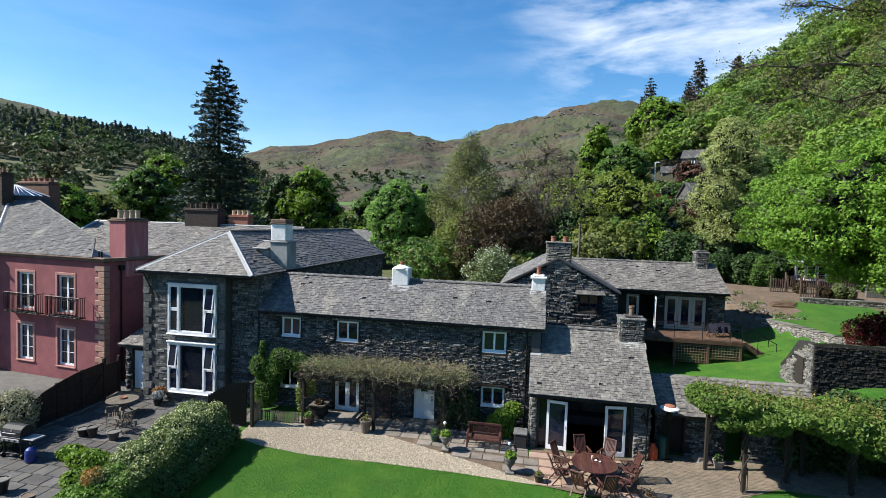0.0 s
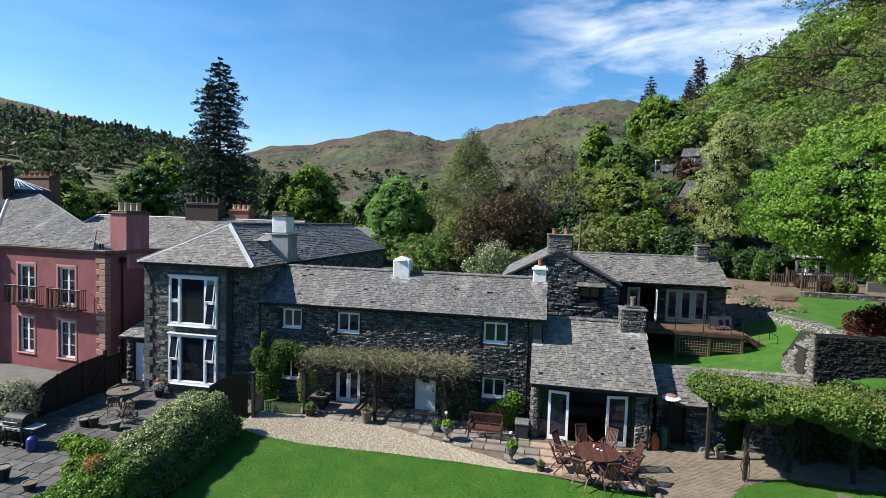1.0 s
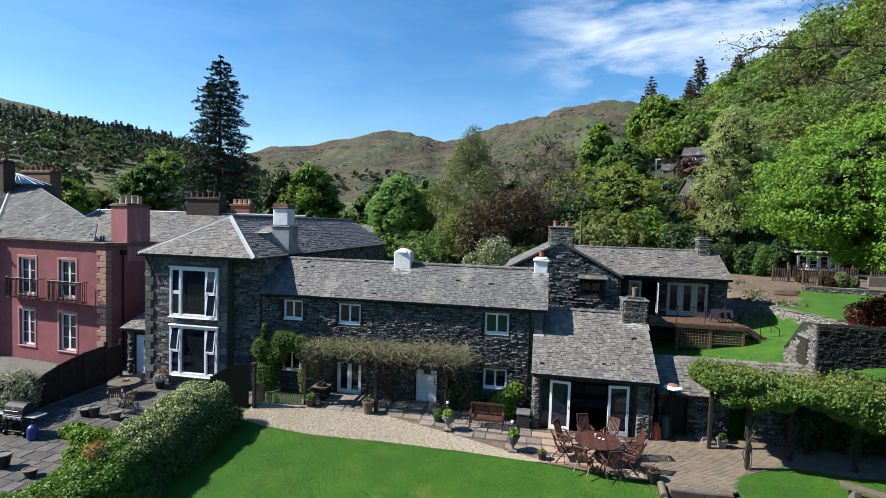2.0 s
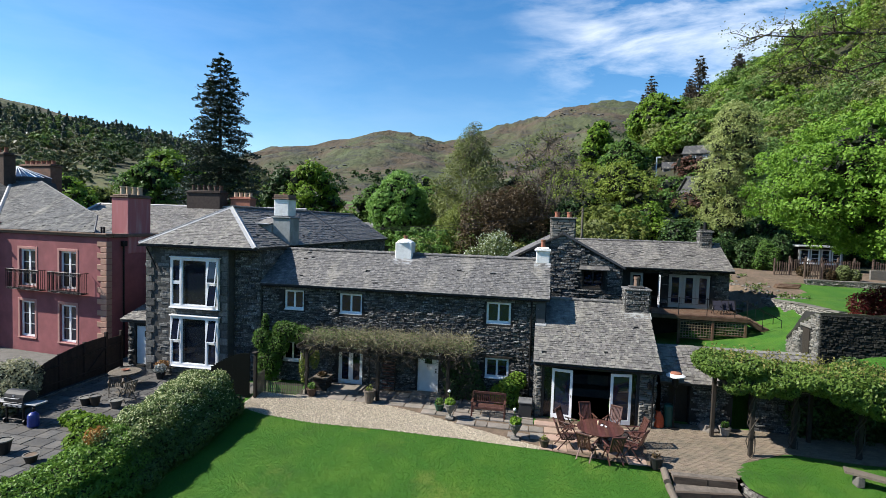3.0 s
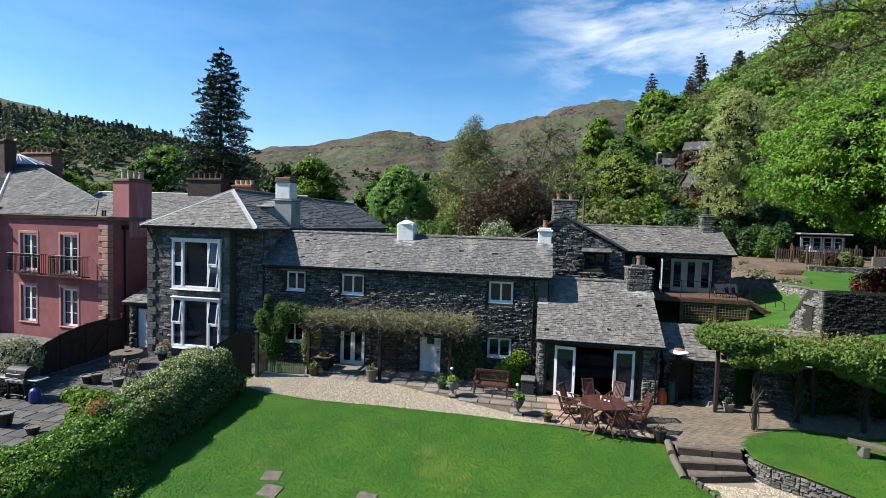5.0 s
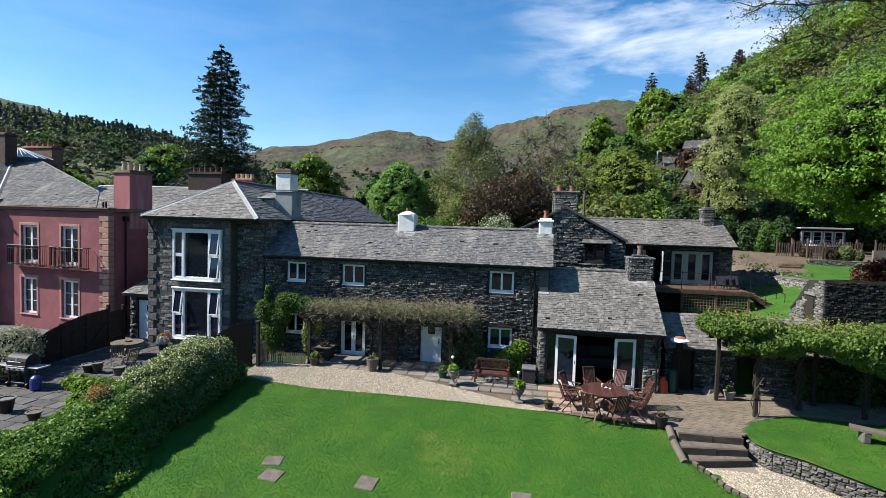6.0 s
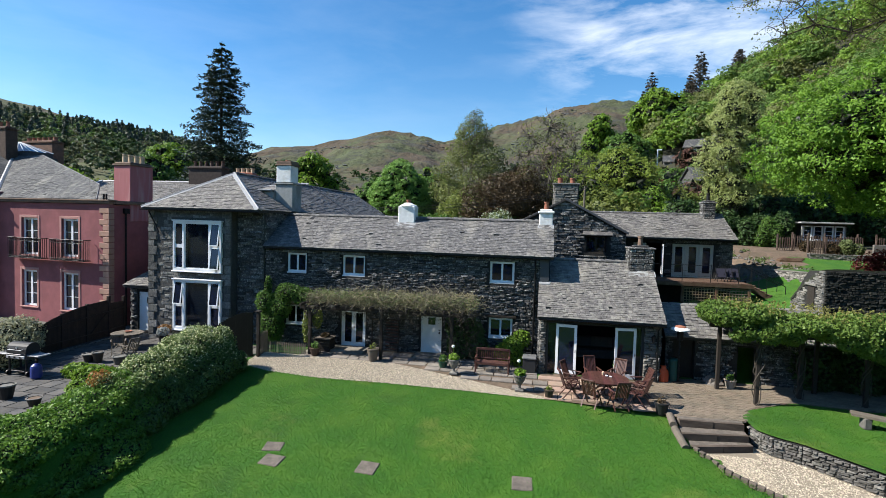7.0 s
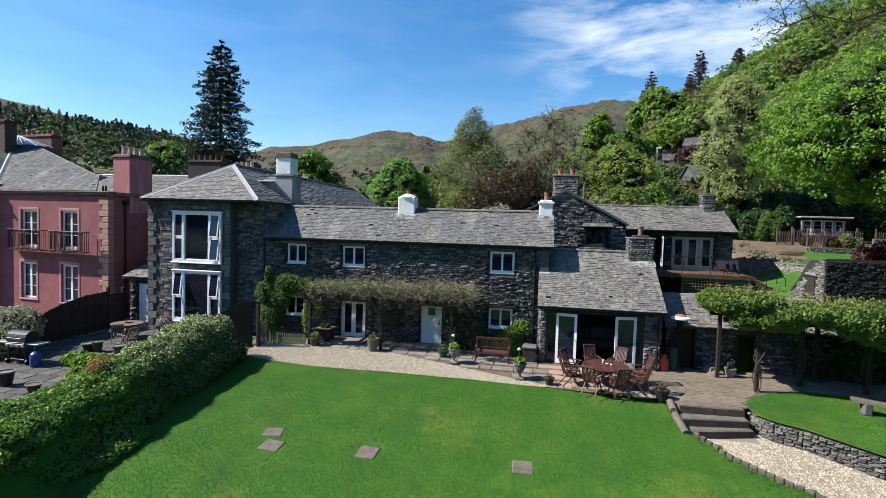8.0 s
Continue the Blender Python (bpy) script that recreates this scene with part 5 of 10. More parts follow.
# ---- the pink house and the ranges behind ----
def build_pink():
    h = thing("pink_house", (-18.42, 24.86, 0), "large pink-rendered house with quoins, iron balconies and slate roof", "house", turn=-6, local=True)
    ups = [(-6.9, -5.55, 3.84, 6.05), (-3.62, -2.32, 3.84, 6.05)]
    lows = [(-6.9, -5.65, 0.72, 2.9), (-3.62, -2.32, 0.68, 2.9)]
    s = wall_with_holes(Shape(), -9.0, 0, -0.6, 6.95, ups + lows, 0, 0.5)
    s.box(-0.5, 0.5, -0.6, 0, 11.5, 6.95).box(-16, -0.5, -0.6, -9.0, 0.5, 7.6).box(-16, 11.5, -0.6, 0, 12, 6.95)
    part("wall", s, PINK, h)
    part("flat_roof", Shape().box(-9, 0.5, 6.955, -0.05, 11.4, 7.0), DARK_LEAD, h)
    part("partition", Shape().box(-9, 2.2, -0.5, -0.5, 2.3, 6.9).box(-9, 0.5, 3.2, -0.5, 2.2, 3.4), ROOM_SHADE, h)
    for k, (a, b, c, d) in enumerate(ups + lows):
        window(h, a, b, c, d, 0.12, 2, 2, w=0.05, sill=False, inner=0.07)
        t = 0.16
        part("surround", Shape().bevel_box(a - t, -0.025, c - 0.02, a - 0.002, 0.1, d + t, 0.012).bevel_box(b + 0.002, -0.025, c - 0.02, b + t, 0.1, d + t, 0.012).bevel_box(a, -0.025, d + 0.002, b, 0.1, d + t, 0.012), ROSE_TRIM, h)
        part("sill", Shape().bevel_box(a - t, -0.06, c - 0.1, b + t, 0.1, c - 0.022, 0.015), ROSE_TRIM, h)
    # corner stones, alternately long and short
    z, i = -0.5, 0
    me = {}
    for w in (0.68, 0.42):
        m = Shape().bevel_box(-w, -0.05, 0, 0.05, 0.3, 0.3, 0.015).mesh("quoin")
        m.materials.append(PINK_TRIM)
        me[w] = m
    while z < 6.6:
        ob = hang(new("quoin", me[0.68 if i % 2 else 0.42]), h)
        ob.matrix_basis = Matrix.Translation((0, 0, z + 0.012))
        z += 0.33
        i += 1
    part("cornice", Shape().bevel_box(-16.2, -0.14, 6.98, 0.16, 0.3, 7.12, 0.03).bevel_box(-16.2, -0.2, 7.122, 0.2, 0.4, 7.2, 0.02).bevel_box(-0.3, 0.3, 6.98, 0.18, 11.8, 7.18, 0.02), BROWN_STONE, h)
    # hipped roof with a flat top
    ze, zt = 7.2, 10.48
    hip = (-2.4, 1.4, 8.164)                                # where the hip runs out against the back range
    e = [(-20, -0.1, ze), (-0.8, -0.1, ze), (-11.2, 6.6, ze), (-20, 10.5, ze), hip]
    t4 = [(-19.0, 5.0, zt), (-12.2, 5.0, zt), (-13.3, 6.8, zt), (-19.0, 6.8, zt)]
    roof = part("roof", Shape().add(e + t4, [(0, 1, 4, 6, 5), (1, 2, 7, 6, 4), (2, 3, 8, 7), (3, 0, 5, 8), (5, 6, 7, 8)]), ROOF_BED, h)
    rng = random.Random(51)
    L = math.hypot(5.1, zt - ze)
    V = Vector((0, 5.1 / L, (zt - ze) / L))
    N = Vector((0, -V.z, V.y))
    sl = slates(L, lambda v: (10.8 - 6.2 * v / L, 19.2 - 5.44 * v / L if v / L < 0.294 else 17.6 - 13.88 * (v / L - 0.294)), (1, 0, 0), V, N, (-20, -0.12, ze), rng, 0.125, (0.15, 0.27), 0.022)
    lay("slate", sl, (1, 0, 0), V, N, BLUE_SLATE, roof, 0, inset=0.02, jitter=0.1, rest_name="slates")
    # the projecting wing's slope meets the front slope in a leaded valley
    part("wing_roof", Shape().prism([(-9.0, -0.65, ze + 0.02), (-15.2, -0.65, zt + 0.02), (-15.2, -0.65, zt - 0.1), (-9.0, -0.65, ze - 0.1)], (0, 0.5, 0)).add([(-9.0, -0.65, ze + 0.02), (-9.0, -0.1, ze + 0.02), (-15.2, 5.0, zt + 0.02), (-15.2, -0.65, zt + 0.02), (-9.0, -0.65, ze - 0.1), (-9.0, -0.1, ze - 0.1), (-15.2, 5.0, zt - 0.1), (-15.2, -0.65, zt - 0.1)], [(0, 1, 2, 3), (4, 7, 6, 5), (0, 4, 5, 1), (1, 5, 6, 2), (2, 6, 7, 3)]), BLUE_SLATE, roof)
    part("lead_valley", Shape().path([(-9.0, -0.12, ze + 0.06), (-15.2, 5.0, zt + 0.06)], 0.12, 6), LEAD, roof)
    part("hip_edge", Shape().path([(-0.8, -0.1, ze + 0.02), hip, (-12.2, 5.0, zt + 0.02)], 0.05, 6), DARK_LEAD, roof)
    # glass lantern on the flat
    lx, ly, lz, hw, hd = -16.2, 5.9, zt, 2.6, 0.85
    part("lantern_kerb", Shape().bevel_box(lx - hw, ly - hd, lz + 0.01, lx + hw, ly + hd, lz + 0.38, 0.03), DARK_LEAD, roof)
    part("lantern_glass", Shape().add([(lx - hw, ly - hd, lz + 0.38), (lx + hw, ly - hd, lz + 0.38), (lx + hw, ly + hd, lz + 0.38), (lx - hw, ly + hd, lz + 0.38), (lx - 0.3, ly, lz + 1.2), (lx + 0.3, ly, lz + 1.2)], [(0, 1, 5, 4), (1, 2, 5), (2, 3, 4, 5), (3, 0, 4)]), GLASS, roof)
    for i in range(9):
        part("glazing_bar", Shape().tube((lx - hw + i * hw / 4, ly - hd, lz + 0.39), (lx - 0.3 + i * 0.075, ly, lz + 1.21), 0.025, n=5), WHITE, roof)
    for i in range(4):
        part("glazing_bar", Shape().tube((lx + hw, ly - hd + i * hd * 2 / 3, lz + 0.39), (lx + 0.3, ly, lz + 1.21), 0.025, n=5), WHITE, roof)
    chimney(h, -18.4, -14.9, 7.6, 8.5, 8.0, 11.9, material("brown_stack", (0.2, 0.11, 0.075), 0.9, vary=0.25, scale=6, second=(0.1, 0.08, 0.06), second_scale=2, bump=0.4), 6, True, pot_mat=TERRACOTTA, pot_h=0.3, pot_r=0.15)
    chimney(h, -15.9, -14.45, 4.0, 4.8, 8.8, 12.3, material("dark_stack", (0.09, 0.06, 0.045), 0.9, vary=0.3, scale=5, bump=0.4), 2, True, pot_h=0.4)
    # stack rising from the side wall
    chimney(h, -1.25, 0.03, 1.35, 2.95, 6.0, 9.3, PINK_STAINED, 4, True, pot_mat=BUFF, pot_h=0.5, pot_r=0.15, along="y", cap_mat=BROWN_STONE)
    part("downpipe", Shape().path([(0.1, 1.0, 6.7), (0.1, 1.0, -0.4)], 0.05, 8).bevel_box(0.02, 0.85, 6.45, 0.24, 1.15, 6.75, 0.02), BLACK_METAL, h)
    for x in (-2.0, -0.75, -0.55):
        part("vent_pipe", Shape().tube((x, 0.3, 7.15), (x, 0.3, 7.55), 0.05, n=8), BLACK_METAL, h)
    # iron balconies
    for a, b in ((-7.32, -4.62), (-3.9, -1.3)):
        z0, z1, y = 3.7, 4.86, -0.5
        bal = part("balcony", Shape().bevel_box(a, y, z0 - 0.05, b, -0.055, z0, 0.01), BLACK_METAL, h, "black iron balcony")
        r = Shape().tube((a, y, z1), (b, y, z1), 0.02, n=6).tube((a, y, z1), (a, -0.06, z1), 0.02, n=6).tube((b, y, z1), (b, -0.06, z1), 0.02, n=6)
        r.tube((a, y, z1 - 0.18), (b, y, z1 - 0.18), 0.012, n=5).tube((a, y, z0 + 0.08), (b, y, z0 + 0.08), 0.015, n=5)
        part("rail", r, BLACK_METAL, bal)
        n = 26
        bar = Shape().tube((0, 0, z0), (0, 0, z1), 0.015, n=5).mesh("bar")
        bar.materials.append(BLACK_METAL)
        for i in range(n + 1):
            ob = hang(new("bar", bar), bal)
            ob.matrix_basis = Matrix.Translation((a + (b - a) * i / n, y, 0))
        for xx in (a, b):
            for k in range(1, 4):
                ob = hang(new("bar", bar), bal)
                ob.matrix_basis = Matrix.Translation((xx, y + 0.44 * k / 4, 0))
        for i in range(13):
            x = a + (b - a) * (i + 0.5) / 13
            part("scroll", Shape().path([(x + 0.07 * math.cos(q * math.pi / 4), y, z1 - 0.09 + 0.07 * math.sin(q * math.pi / 4)) for q in range(9)], 0.009, 4), BLACK_METAL, bal)


def build_rear_range():
    h = thing("rear_range", (-21, 36, 0), "slate-roofed range of the big house with clustered chimneys", "house")
    s = Shape()
    gable_roof_bed(s, -30, -11.7, 31.0, 6.8, 36, 9.06, 0.1)
    gable_roof_bed(s, -30, -11.7, 41.0, 6.8, 36, 9.06, 0.1)
    r = part("roof", s, ROOF_BED, h)
    part("wall", Shape().box(-30, 31.3, -0.4, -15.0, 31.7, 6.75).box(-30, 40.3, -0.4, -15, 40.7, 6.75), PINK, h)
    L = math.hypot(5, 2.26)
    V = Vector((0, 5 / L, 2.26 / L))
    N = Vector((0, -V.z, V.y))
    sl = slates(L, lambda v: (0, 18.3), (1, 0, 0), V, N, (-30, 31.0, 6.8), random.Random(3), 0.17, (0.2, 0.4))
    lay("slate", sl, (1, 0, 0), V, N, SLATE_GREY, r, 0, inset=0.02, jitter=0.1, rest_name="slates")
    part("lead_ridge", Shape().tube((-30, 36, 9.1), (-11.7, 36, 9.1), 0.09, n=6), LEAD, r)
    part("lead_verge", Shape().hexa([(-30.05, 31, 6.83), (-29.75, 31, 6.83), (-29.75, 36, 9.09), (-30.05, 36, 9.09), (-30.05, 31, 6.93), (-29.75, 31, 6.93), (-29.75, 36, 9.19), (-30.05, 36, 9.19)]), LEAD, r)
    chimney(h, -21.6, -18.7, 35.6, 36.6, 8.0, 10.15, material("sooty_stack", (0.06, 0.045, 0.038), 0.9, vary=0.3, scale=5, bump=0.4), 6, True, pot_mat=material("sooty_clay", (0.1, 0.06, 0.045), 0.9, vary=0.2), pot_h=0.42, pot_r=0.13)
    chimney(h, -18.2, -16.5, 36.2, 37.0, 8.0, 9.75, material("brick_stack", (0.36, 0.15, 0.1), 0.9, vary=0.2, scale=8, bump=0.3), 4, True, pot_mat=BUFF, pot_h=0.35, pot_r=0.14)


# ---- low outbuilding and field barn ----
def build_outbuilding():
    h = thing("outbuilding", (14.4, 23.5, 0), "low dark stone outbuilding with a slate roof and open doorways", "shed")
    yf = 23.45
    holes = [(11.45, 12.3, -0.05, 1.7), (14.0, 14.75, -0.05, 1.55)]
    s = wall_with_holes(Shape(), 11.1, 17.6, -0.3, 1.95, holes, yf, yf + 0.4)
    s.box(11.1, 24.9, -0.3, 17.6, 25.3, 2.85).box(11.1, yf + 0.4, -0.3, 11.4, 24.9, 2.0).box(17.3, yf + 0.4, -0.3, 17.6, 24.9, 2.0)
    w = part("wall", s, MORTAR, h)
    st = rubble(11.1, 17.6, -0.2, 1.9, clear_of(holes), lambda u, z: (u, yf, z), random.Random(61))
    lay("stone", st, (1, 0, 0), (0, 0, 1), (0, -1, 0), STONE, w, 0, rest_name="stones")
    ye, ze, yr, zr = 23.15, 1.86, 25.0, 2.98
    s = Shape()
    gable_roof_bed(s, 11.0, 17.75, ye, ze, yr, zr, 0.08)
    r = part("roof", s, ROOF_BED, h)
    L = math.hypot(yr - ye, zr - ze)
    V = Vector((0, (yr - ye) / L, (zr - ze) / L))
    N = Vector((0, -V.z, V.y))
    sl = slates(L, lambda v: (0, 6.75), (1, 0, 0), V, N, (11.0, ye - 0.02, ze), random.Random(62), 0.19, (0.2, 0.4))
    lay("slate", sl, (1, 0, 0), V, N, SLATE_GREY, r, len(sl), 12, inset=0.02, jitter=0.1)
    rng = random.Random(63)
    x = 11.0
    while x < 17.7:
        wd = rng.uniform(0.4, 0.9)
        part("coping", Shape().bevel_box(x, yr - 0.05, zr - 0.02, min(x + wd - 0.02, 17.75), yr + 0.4, zr + rng.uniform(0.05, 0.09), 0.02), PALE_STONE, h)
        x += wd
    part("door", Shape().box(11.47, yf + 0.3, -0.05, 12.28, yf + 0.35, 1.68), DARK_WOOD, h)


def build_barn():
    h = thing("field_barn", (19.5, 27, 2.5), "small rough-stone field barn with a plank door in its end", "barn")
    x0, x1, y0, y1, b = 18.3, 25.5, 25.9, 28.9, 1.8
    zf, zb = 4.8, 3.1
    s = Shape().box(x0 + 0.4, y0, b, x1, y0 + 0.4, zf)
    s.prism([(x0, y0, b), (x0, y1, b), (x0, y1, zb), (x0, y0 + 1.4, zf - 0.1), (x0, y0, zf)], (0.4, 0, 0))
    s.box(x0 + 0.4, y1 - 0.4, b, x1, y1, zb).box(x1 - 0.4, y0 + 0.4, b, x1, y1 - 0.4, zb)
    w = part("wall", s, MORTAR, h)
    rng = random.Random(71)
    door = (y0 + 0.75, y0 + 1.45, 2.7, 4.0)

    def inside(a, c, za, zc):
        top = zf - (max(c - y0 - 0.6, 0)) * (zf - zb) / (y1 - y0 - 0.6)
        return zc < top and clear_of([door])(a, c, za, zc)
    st = rubble(y0, y1, 2.4, 4.8, inside, lambda u, z: (x0, u, z), rng, (0.05, 0.14), (0.1, 0.34), (0.03, 0.08))
    lay("stone", st, (0, -1, 0), (0, 0, 1), (-1, 0, 0), PALE_STONE, w, 150, -27, rest_name="stones")
    # front stones use the darkened colour, which paints this wall's shade
    st = rubble(x0, x1, 2.2, zf, lambda a, c, za, zc: True, lambda u, z: (u, y0, z), rng, (0.05, 0.14), (0.1, 0.34), (0.03, 0.08))
    lay("stone", st, (1, 0, 0), (0, 0, 1), (0, -1, 0), SHADED_STONE, w, 0, rest_name="stones")
    part("door", Shape().box(x0 - 0.03, door[0] + 0.05, 2.5, x0 + 0.02, door[1] - 0.05, 3.95), DARK_WOOD, h)
    part("lintel", Shape().bevel_box(x0 - 0.09, door[0] - 0.15, 4.0, x0 + 0.05, door[1] + 0.15, 4.13, 0.02), PALE_STONE, h)
    # turfed, sagging roof that comes right to the wall head
    xs = np.linspace(x0 - 0.03, x1, 16)
    ys = np.linspace(0, 1, 9)
    top = [(float(x), float(y0 + 0.02 + (y1 - y0) * k), float(zf + 0.06 - (zf - zb) * k ** 1.4 + 0.16 * math.sin(min(1, (x - x0) / 1.2) * 1.57) * math.sin(math.pi * k) + rng.uniform(-0.03, 0.03))) for x in xs for k in ys]
    n = len(ys)
    part("roof", Shape().add(top + [(p[0], p[1], p[2] - 0.14) for p in top], [(i * n + j, (i + 1) * n + j, (i + 1) * n + j + 1, i * n + j + 1) for i in range(15) for j in range(8)] + [(i * n, i * n + 144, (i + 1) * n + 144, (i + 1) * n) for i in range(15)] + [(j, j + 1, j + 145, j + 144) for j in range(8)]), material("mossy_roof", (0.03, 0.032, 0.022), 0.95, vary=0.3, scale=6, second=(0.05, 0.06, 0.03), second_scale=2, bump=0.8), h)


# ---- walls, deck, fence and cabin of the upper garden ----
def stone_wall(name, pts, z_of, height, label, thick=0.4, parts=0, mat=None, seed=81, cope=True):
    """A dry-stone garden wall along a line of plan points."""
    w = thing(name, (pts[0][0], pts[0][1], z_of(*pts[0])), label, "garden wall")
    rng = random.Random(seed)
    core = Shape()
    for (xa, ya), (xb, yb) in zip(pts[:-1], pts[1:]):
        d = Vector((xb - xa, yb - ya, 0))
        L = d.length
        d.normalize()
        nrm = Vector((d.y, -d.x, 0))
        za, zb = z_of(xa, ya), z_of(xb, yb)
        A, B = Vector((xa, ya, 0)), Vector((xb, yb, 0))
        p = [A, B, B - nrm * thick, A - nrm * thick]
        zs = [za, zb, zb, za]
        core.hexa([q + Vector((0, 0, zz - 0.5)) for q, zz in zip(p, zs)] + [q + Vector((0, 0, zz + height)) for q, zz in zip(p, zs)])
    body = part("core", core, MORTAR, w)
    for (xa, ya), (xb, yb) in zip(pts[:-1], pts[1:]):
        d = Vector((xb - xa, yb - ya, 0))
        L = d.length
        d.normalize()
        nrm = Vector((d.y, -d.x, 0))
        za, zb = z_of(xa, ya), z_of(xb, yb)
        st = rubble(0, L, -0.1, height, lambda a, b, c, e: True, lambda u, z: Vector((xa, ya, za + (zb - za) * u / L + z)) + d * u, rng, (0.04, 0.11), (0.12, 0.34), (0.02, 0.07))
        lay("stone", st, d, (0, 0, 1), nrm, mat or PALE_STONE, body, parts, Vector((xa, ya, 0)).dot(d), seed=seed, rest_name="stones")
        if cope:
            u = 0.0
            while u < L - 0.1:
                wd = rng.uniform(0.35, 0.7)
                e = min(u + wd - 0.02, L)
                zz = za + (zb - za) * u / L + height
                a, b = Vector((xa, ya, zz)) + d * u, Vector((xa, ya, zz)) + d * e
                t = Vector((0, 0, rng.uniform(0.05, 0.09)))
                part("coping", Shape().hexa([a + nrm * 0.06, b + nrm * 0.06, b - nrm * (thick + 0.05), a - nrm * (thick + 0.05), a + nrm * 0.06 + t, b + nrm * 0.06 + t, b - nrm * (thick + 0.05) + t, a - nrm * (thick + 0.05) + t]), PALE_STONE, w)
                u += wd
    return w


def build_upper_garden():
    stone_wall("garden_wall", [(20.6, 38.2), (21.5, 35.9), (22.8, 32.6), (24.2, 29.2)], lambda x, y: g1(x - 0.5, y - 0.2), 0.7, "pale dry-stone retaining wall along the upper lawn", seed=82, mat=LIGHT_STONE)
    stone_wall("garden_wall", [(25.5, 42.95), (29.0, 42.75), (34.5, 42.4)], lambda x, y: g1(x, y - 0.6), 0.42, "low pale dry-stone wall below the picket fence", seed=83, mat=LIGHT_STONE)
    stone_wall("bank_edging", [(16.9, 39.2), (18.2, 38.6), (19.2, 37.6)], lambda x, y: g1(x, y), 0.2, "low stone edging at the foot of the bank", seed=84, thick=0.25)
    # timber steps beside the wall
    rng = random.Random(85)
    for i in range(4):
        x, y = 23.5 + i * 0.24, 41.5 + i * 0.42
        single("garden_step", Shape().bevel_box(x - 0.7, y - 0.25, g1(x, y) - 0.15, x + 0.8, y + 0.3, g1(x, y) + 0.1, 0.02), DECK_WOOD, "timber step set into the soil bank", "step", "bank steps")
    # loose rocks and weeds on the bare bank
    nr = np.random.default_rng(87)
    n = 1100
    x, y = nr.uniform(15.5, 25.5, n), nr.uniform(37.8, 47.5, n)
    ok = (x - 20.3) * 0.93 + (y - 39.0) * 0.37 < nr.uniform(-1.5, 3.4, n)
    P = np.stack([x, y, ground_z(x, y)], 1)[ok]
    base = np.array([(1, 0, 0), (0, 1, 0), (-1, 0, 0), (0, -1, 0), (0.1, 0, 0.9), (0, 0, -0.6)])
    W = P[:, None, :] + base[None] * (nr.uniform(0.04, 0.17, len(P))[:, None, None] * nr.uniform(0.6, 1.4, (len(P), 6, 1)))
    tri = np.array([(0, 1, 4), (1, 2, 4), (2, 3, 4), (3, 0, 4), (1, 0, 5), (2, 1, 5), (3, 2, 5), (0, 3, 5)])
    me = fast_mesh("bank_rocks", W.reshape(-1, 3), (np.arange(len(P))[:, None, None] * 6 + tri[None]).reshape(-1, 3))
    me.materials.append(WALL_STONE)
    tagged(new("bank_rocks", me), "loose grey rocks strewn over the soil bank", "rock", kind="stuff")
    Q = P[::4] + np.array([0.3, 0.2, 0])
    Q = np.repeat(Q, 26, 0) + nr.normal(0, 0.16, (len(Q) * 26, 3)) * np.array([1, 1, 0.5]) + np.array([0, 0, 0.1])
    v, q = leaves(Q, np.tile([0.0, 0.0, 1.0], (len(Q), 1)), 0.09, nr, 1.0)
    me = fast_mesh("bank_weeds", v, q)
    me.materials.append(leaf_material("weed_leaf", (0.06, 0.12, 0.02), (0.13, 0.2, 0.05)))
    tagged(new("bank_weeds", me), "low green weeds on the soil bank", "weeds", kind="stuff")
    # two tiers of picket fence
    board = Shape().bevel_box(-0.035, -0.012, 0, 0.035, 0.012, 1.05, 0.008).mesh("picket")
    board.materials.append(PICKET)
    for x0, x1, yy, label in ((24.37, 25.6, 45.5, "short brown picket fence beside the terrace gap"), (25.9, 27.2, 44.0, "short brown picket fence along the lower terrace"), (26.1, 31.3, 47.0, "brown picket fence in front of the cabin"), (32.2, 37.0, 47.0, "brown picket fence beside the cabin")):
        f = thing("picket_fence", (x0, yy, g1(x0, yy)), label, "fence")
        x, i = x0, 0
        while x < x1:
            z = g1(x, yy)
            ob = hang(new("picket", board), f)
            ob.matrix_basis = pose(x, yy, z + 0.04 + rng.uniform(-0.04, 0.04), rng.uniform(-1, 1), rng.uniform(-1.5, 1.5), -3)
            if i % 7 == 0:
                part("post", Shape().bevel_box(x - 0.06, yy + 0.03, z - 0.2, x + 0.06, yy + 0.15, z + 1.35, 0.01), PICKET, f)
            x += 0.17
            i += 1
        for h in (0.35, 0.95):
            part("rail", Shape().path([(xx, yy + 0.05, g1(xx, yy) + h) for xx in np.linspace(x0, x1, 5)], 0.03, 5), PICKET, f)
    # cabin behind them
    zb = g1(29.0, 48.0) - 0.1
    c = thing("garden_cabin", (28.8, 49.5, zb), "grey timber garden cabin with white posts and a flat felt roof", "cabin")
    holes = [(27.25 + 0.8 * i, 27.95 + 0.8 * i, zb + 0.75, zb + 1.95) for i in range(4)]
    part("wall", Shape().box(27.15, 48.0, zb - 0.5, 30.5, 48.15, zb + 0.75), DARK_WOOD, c)
    part("lintel", Shape().box(27.15, 48.0, zb + 1.95, 30.5, 48.15, zb + 2.1), DARK_WOOD, c)
    for x in (27.15, 27.95, 28.75, 29.55, 30.35):
        part("mullion", Shape().bevel_box(x, 47.97, zb + 0.752, x + 0.1, 48.12, zb + 1.948, 0.01), GREY_RENDER, c, "pale painted post")
    part("side_wall", Shape().box(27.15, 48.15, zb - 0.5, 27.3, 51, zb + 2.1), DARK_WOOD, c)
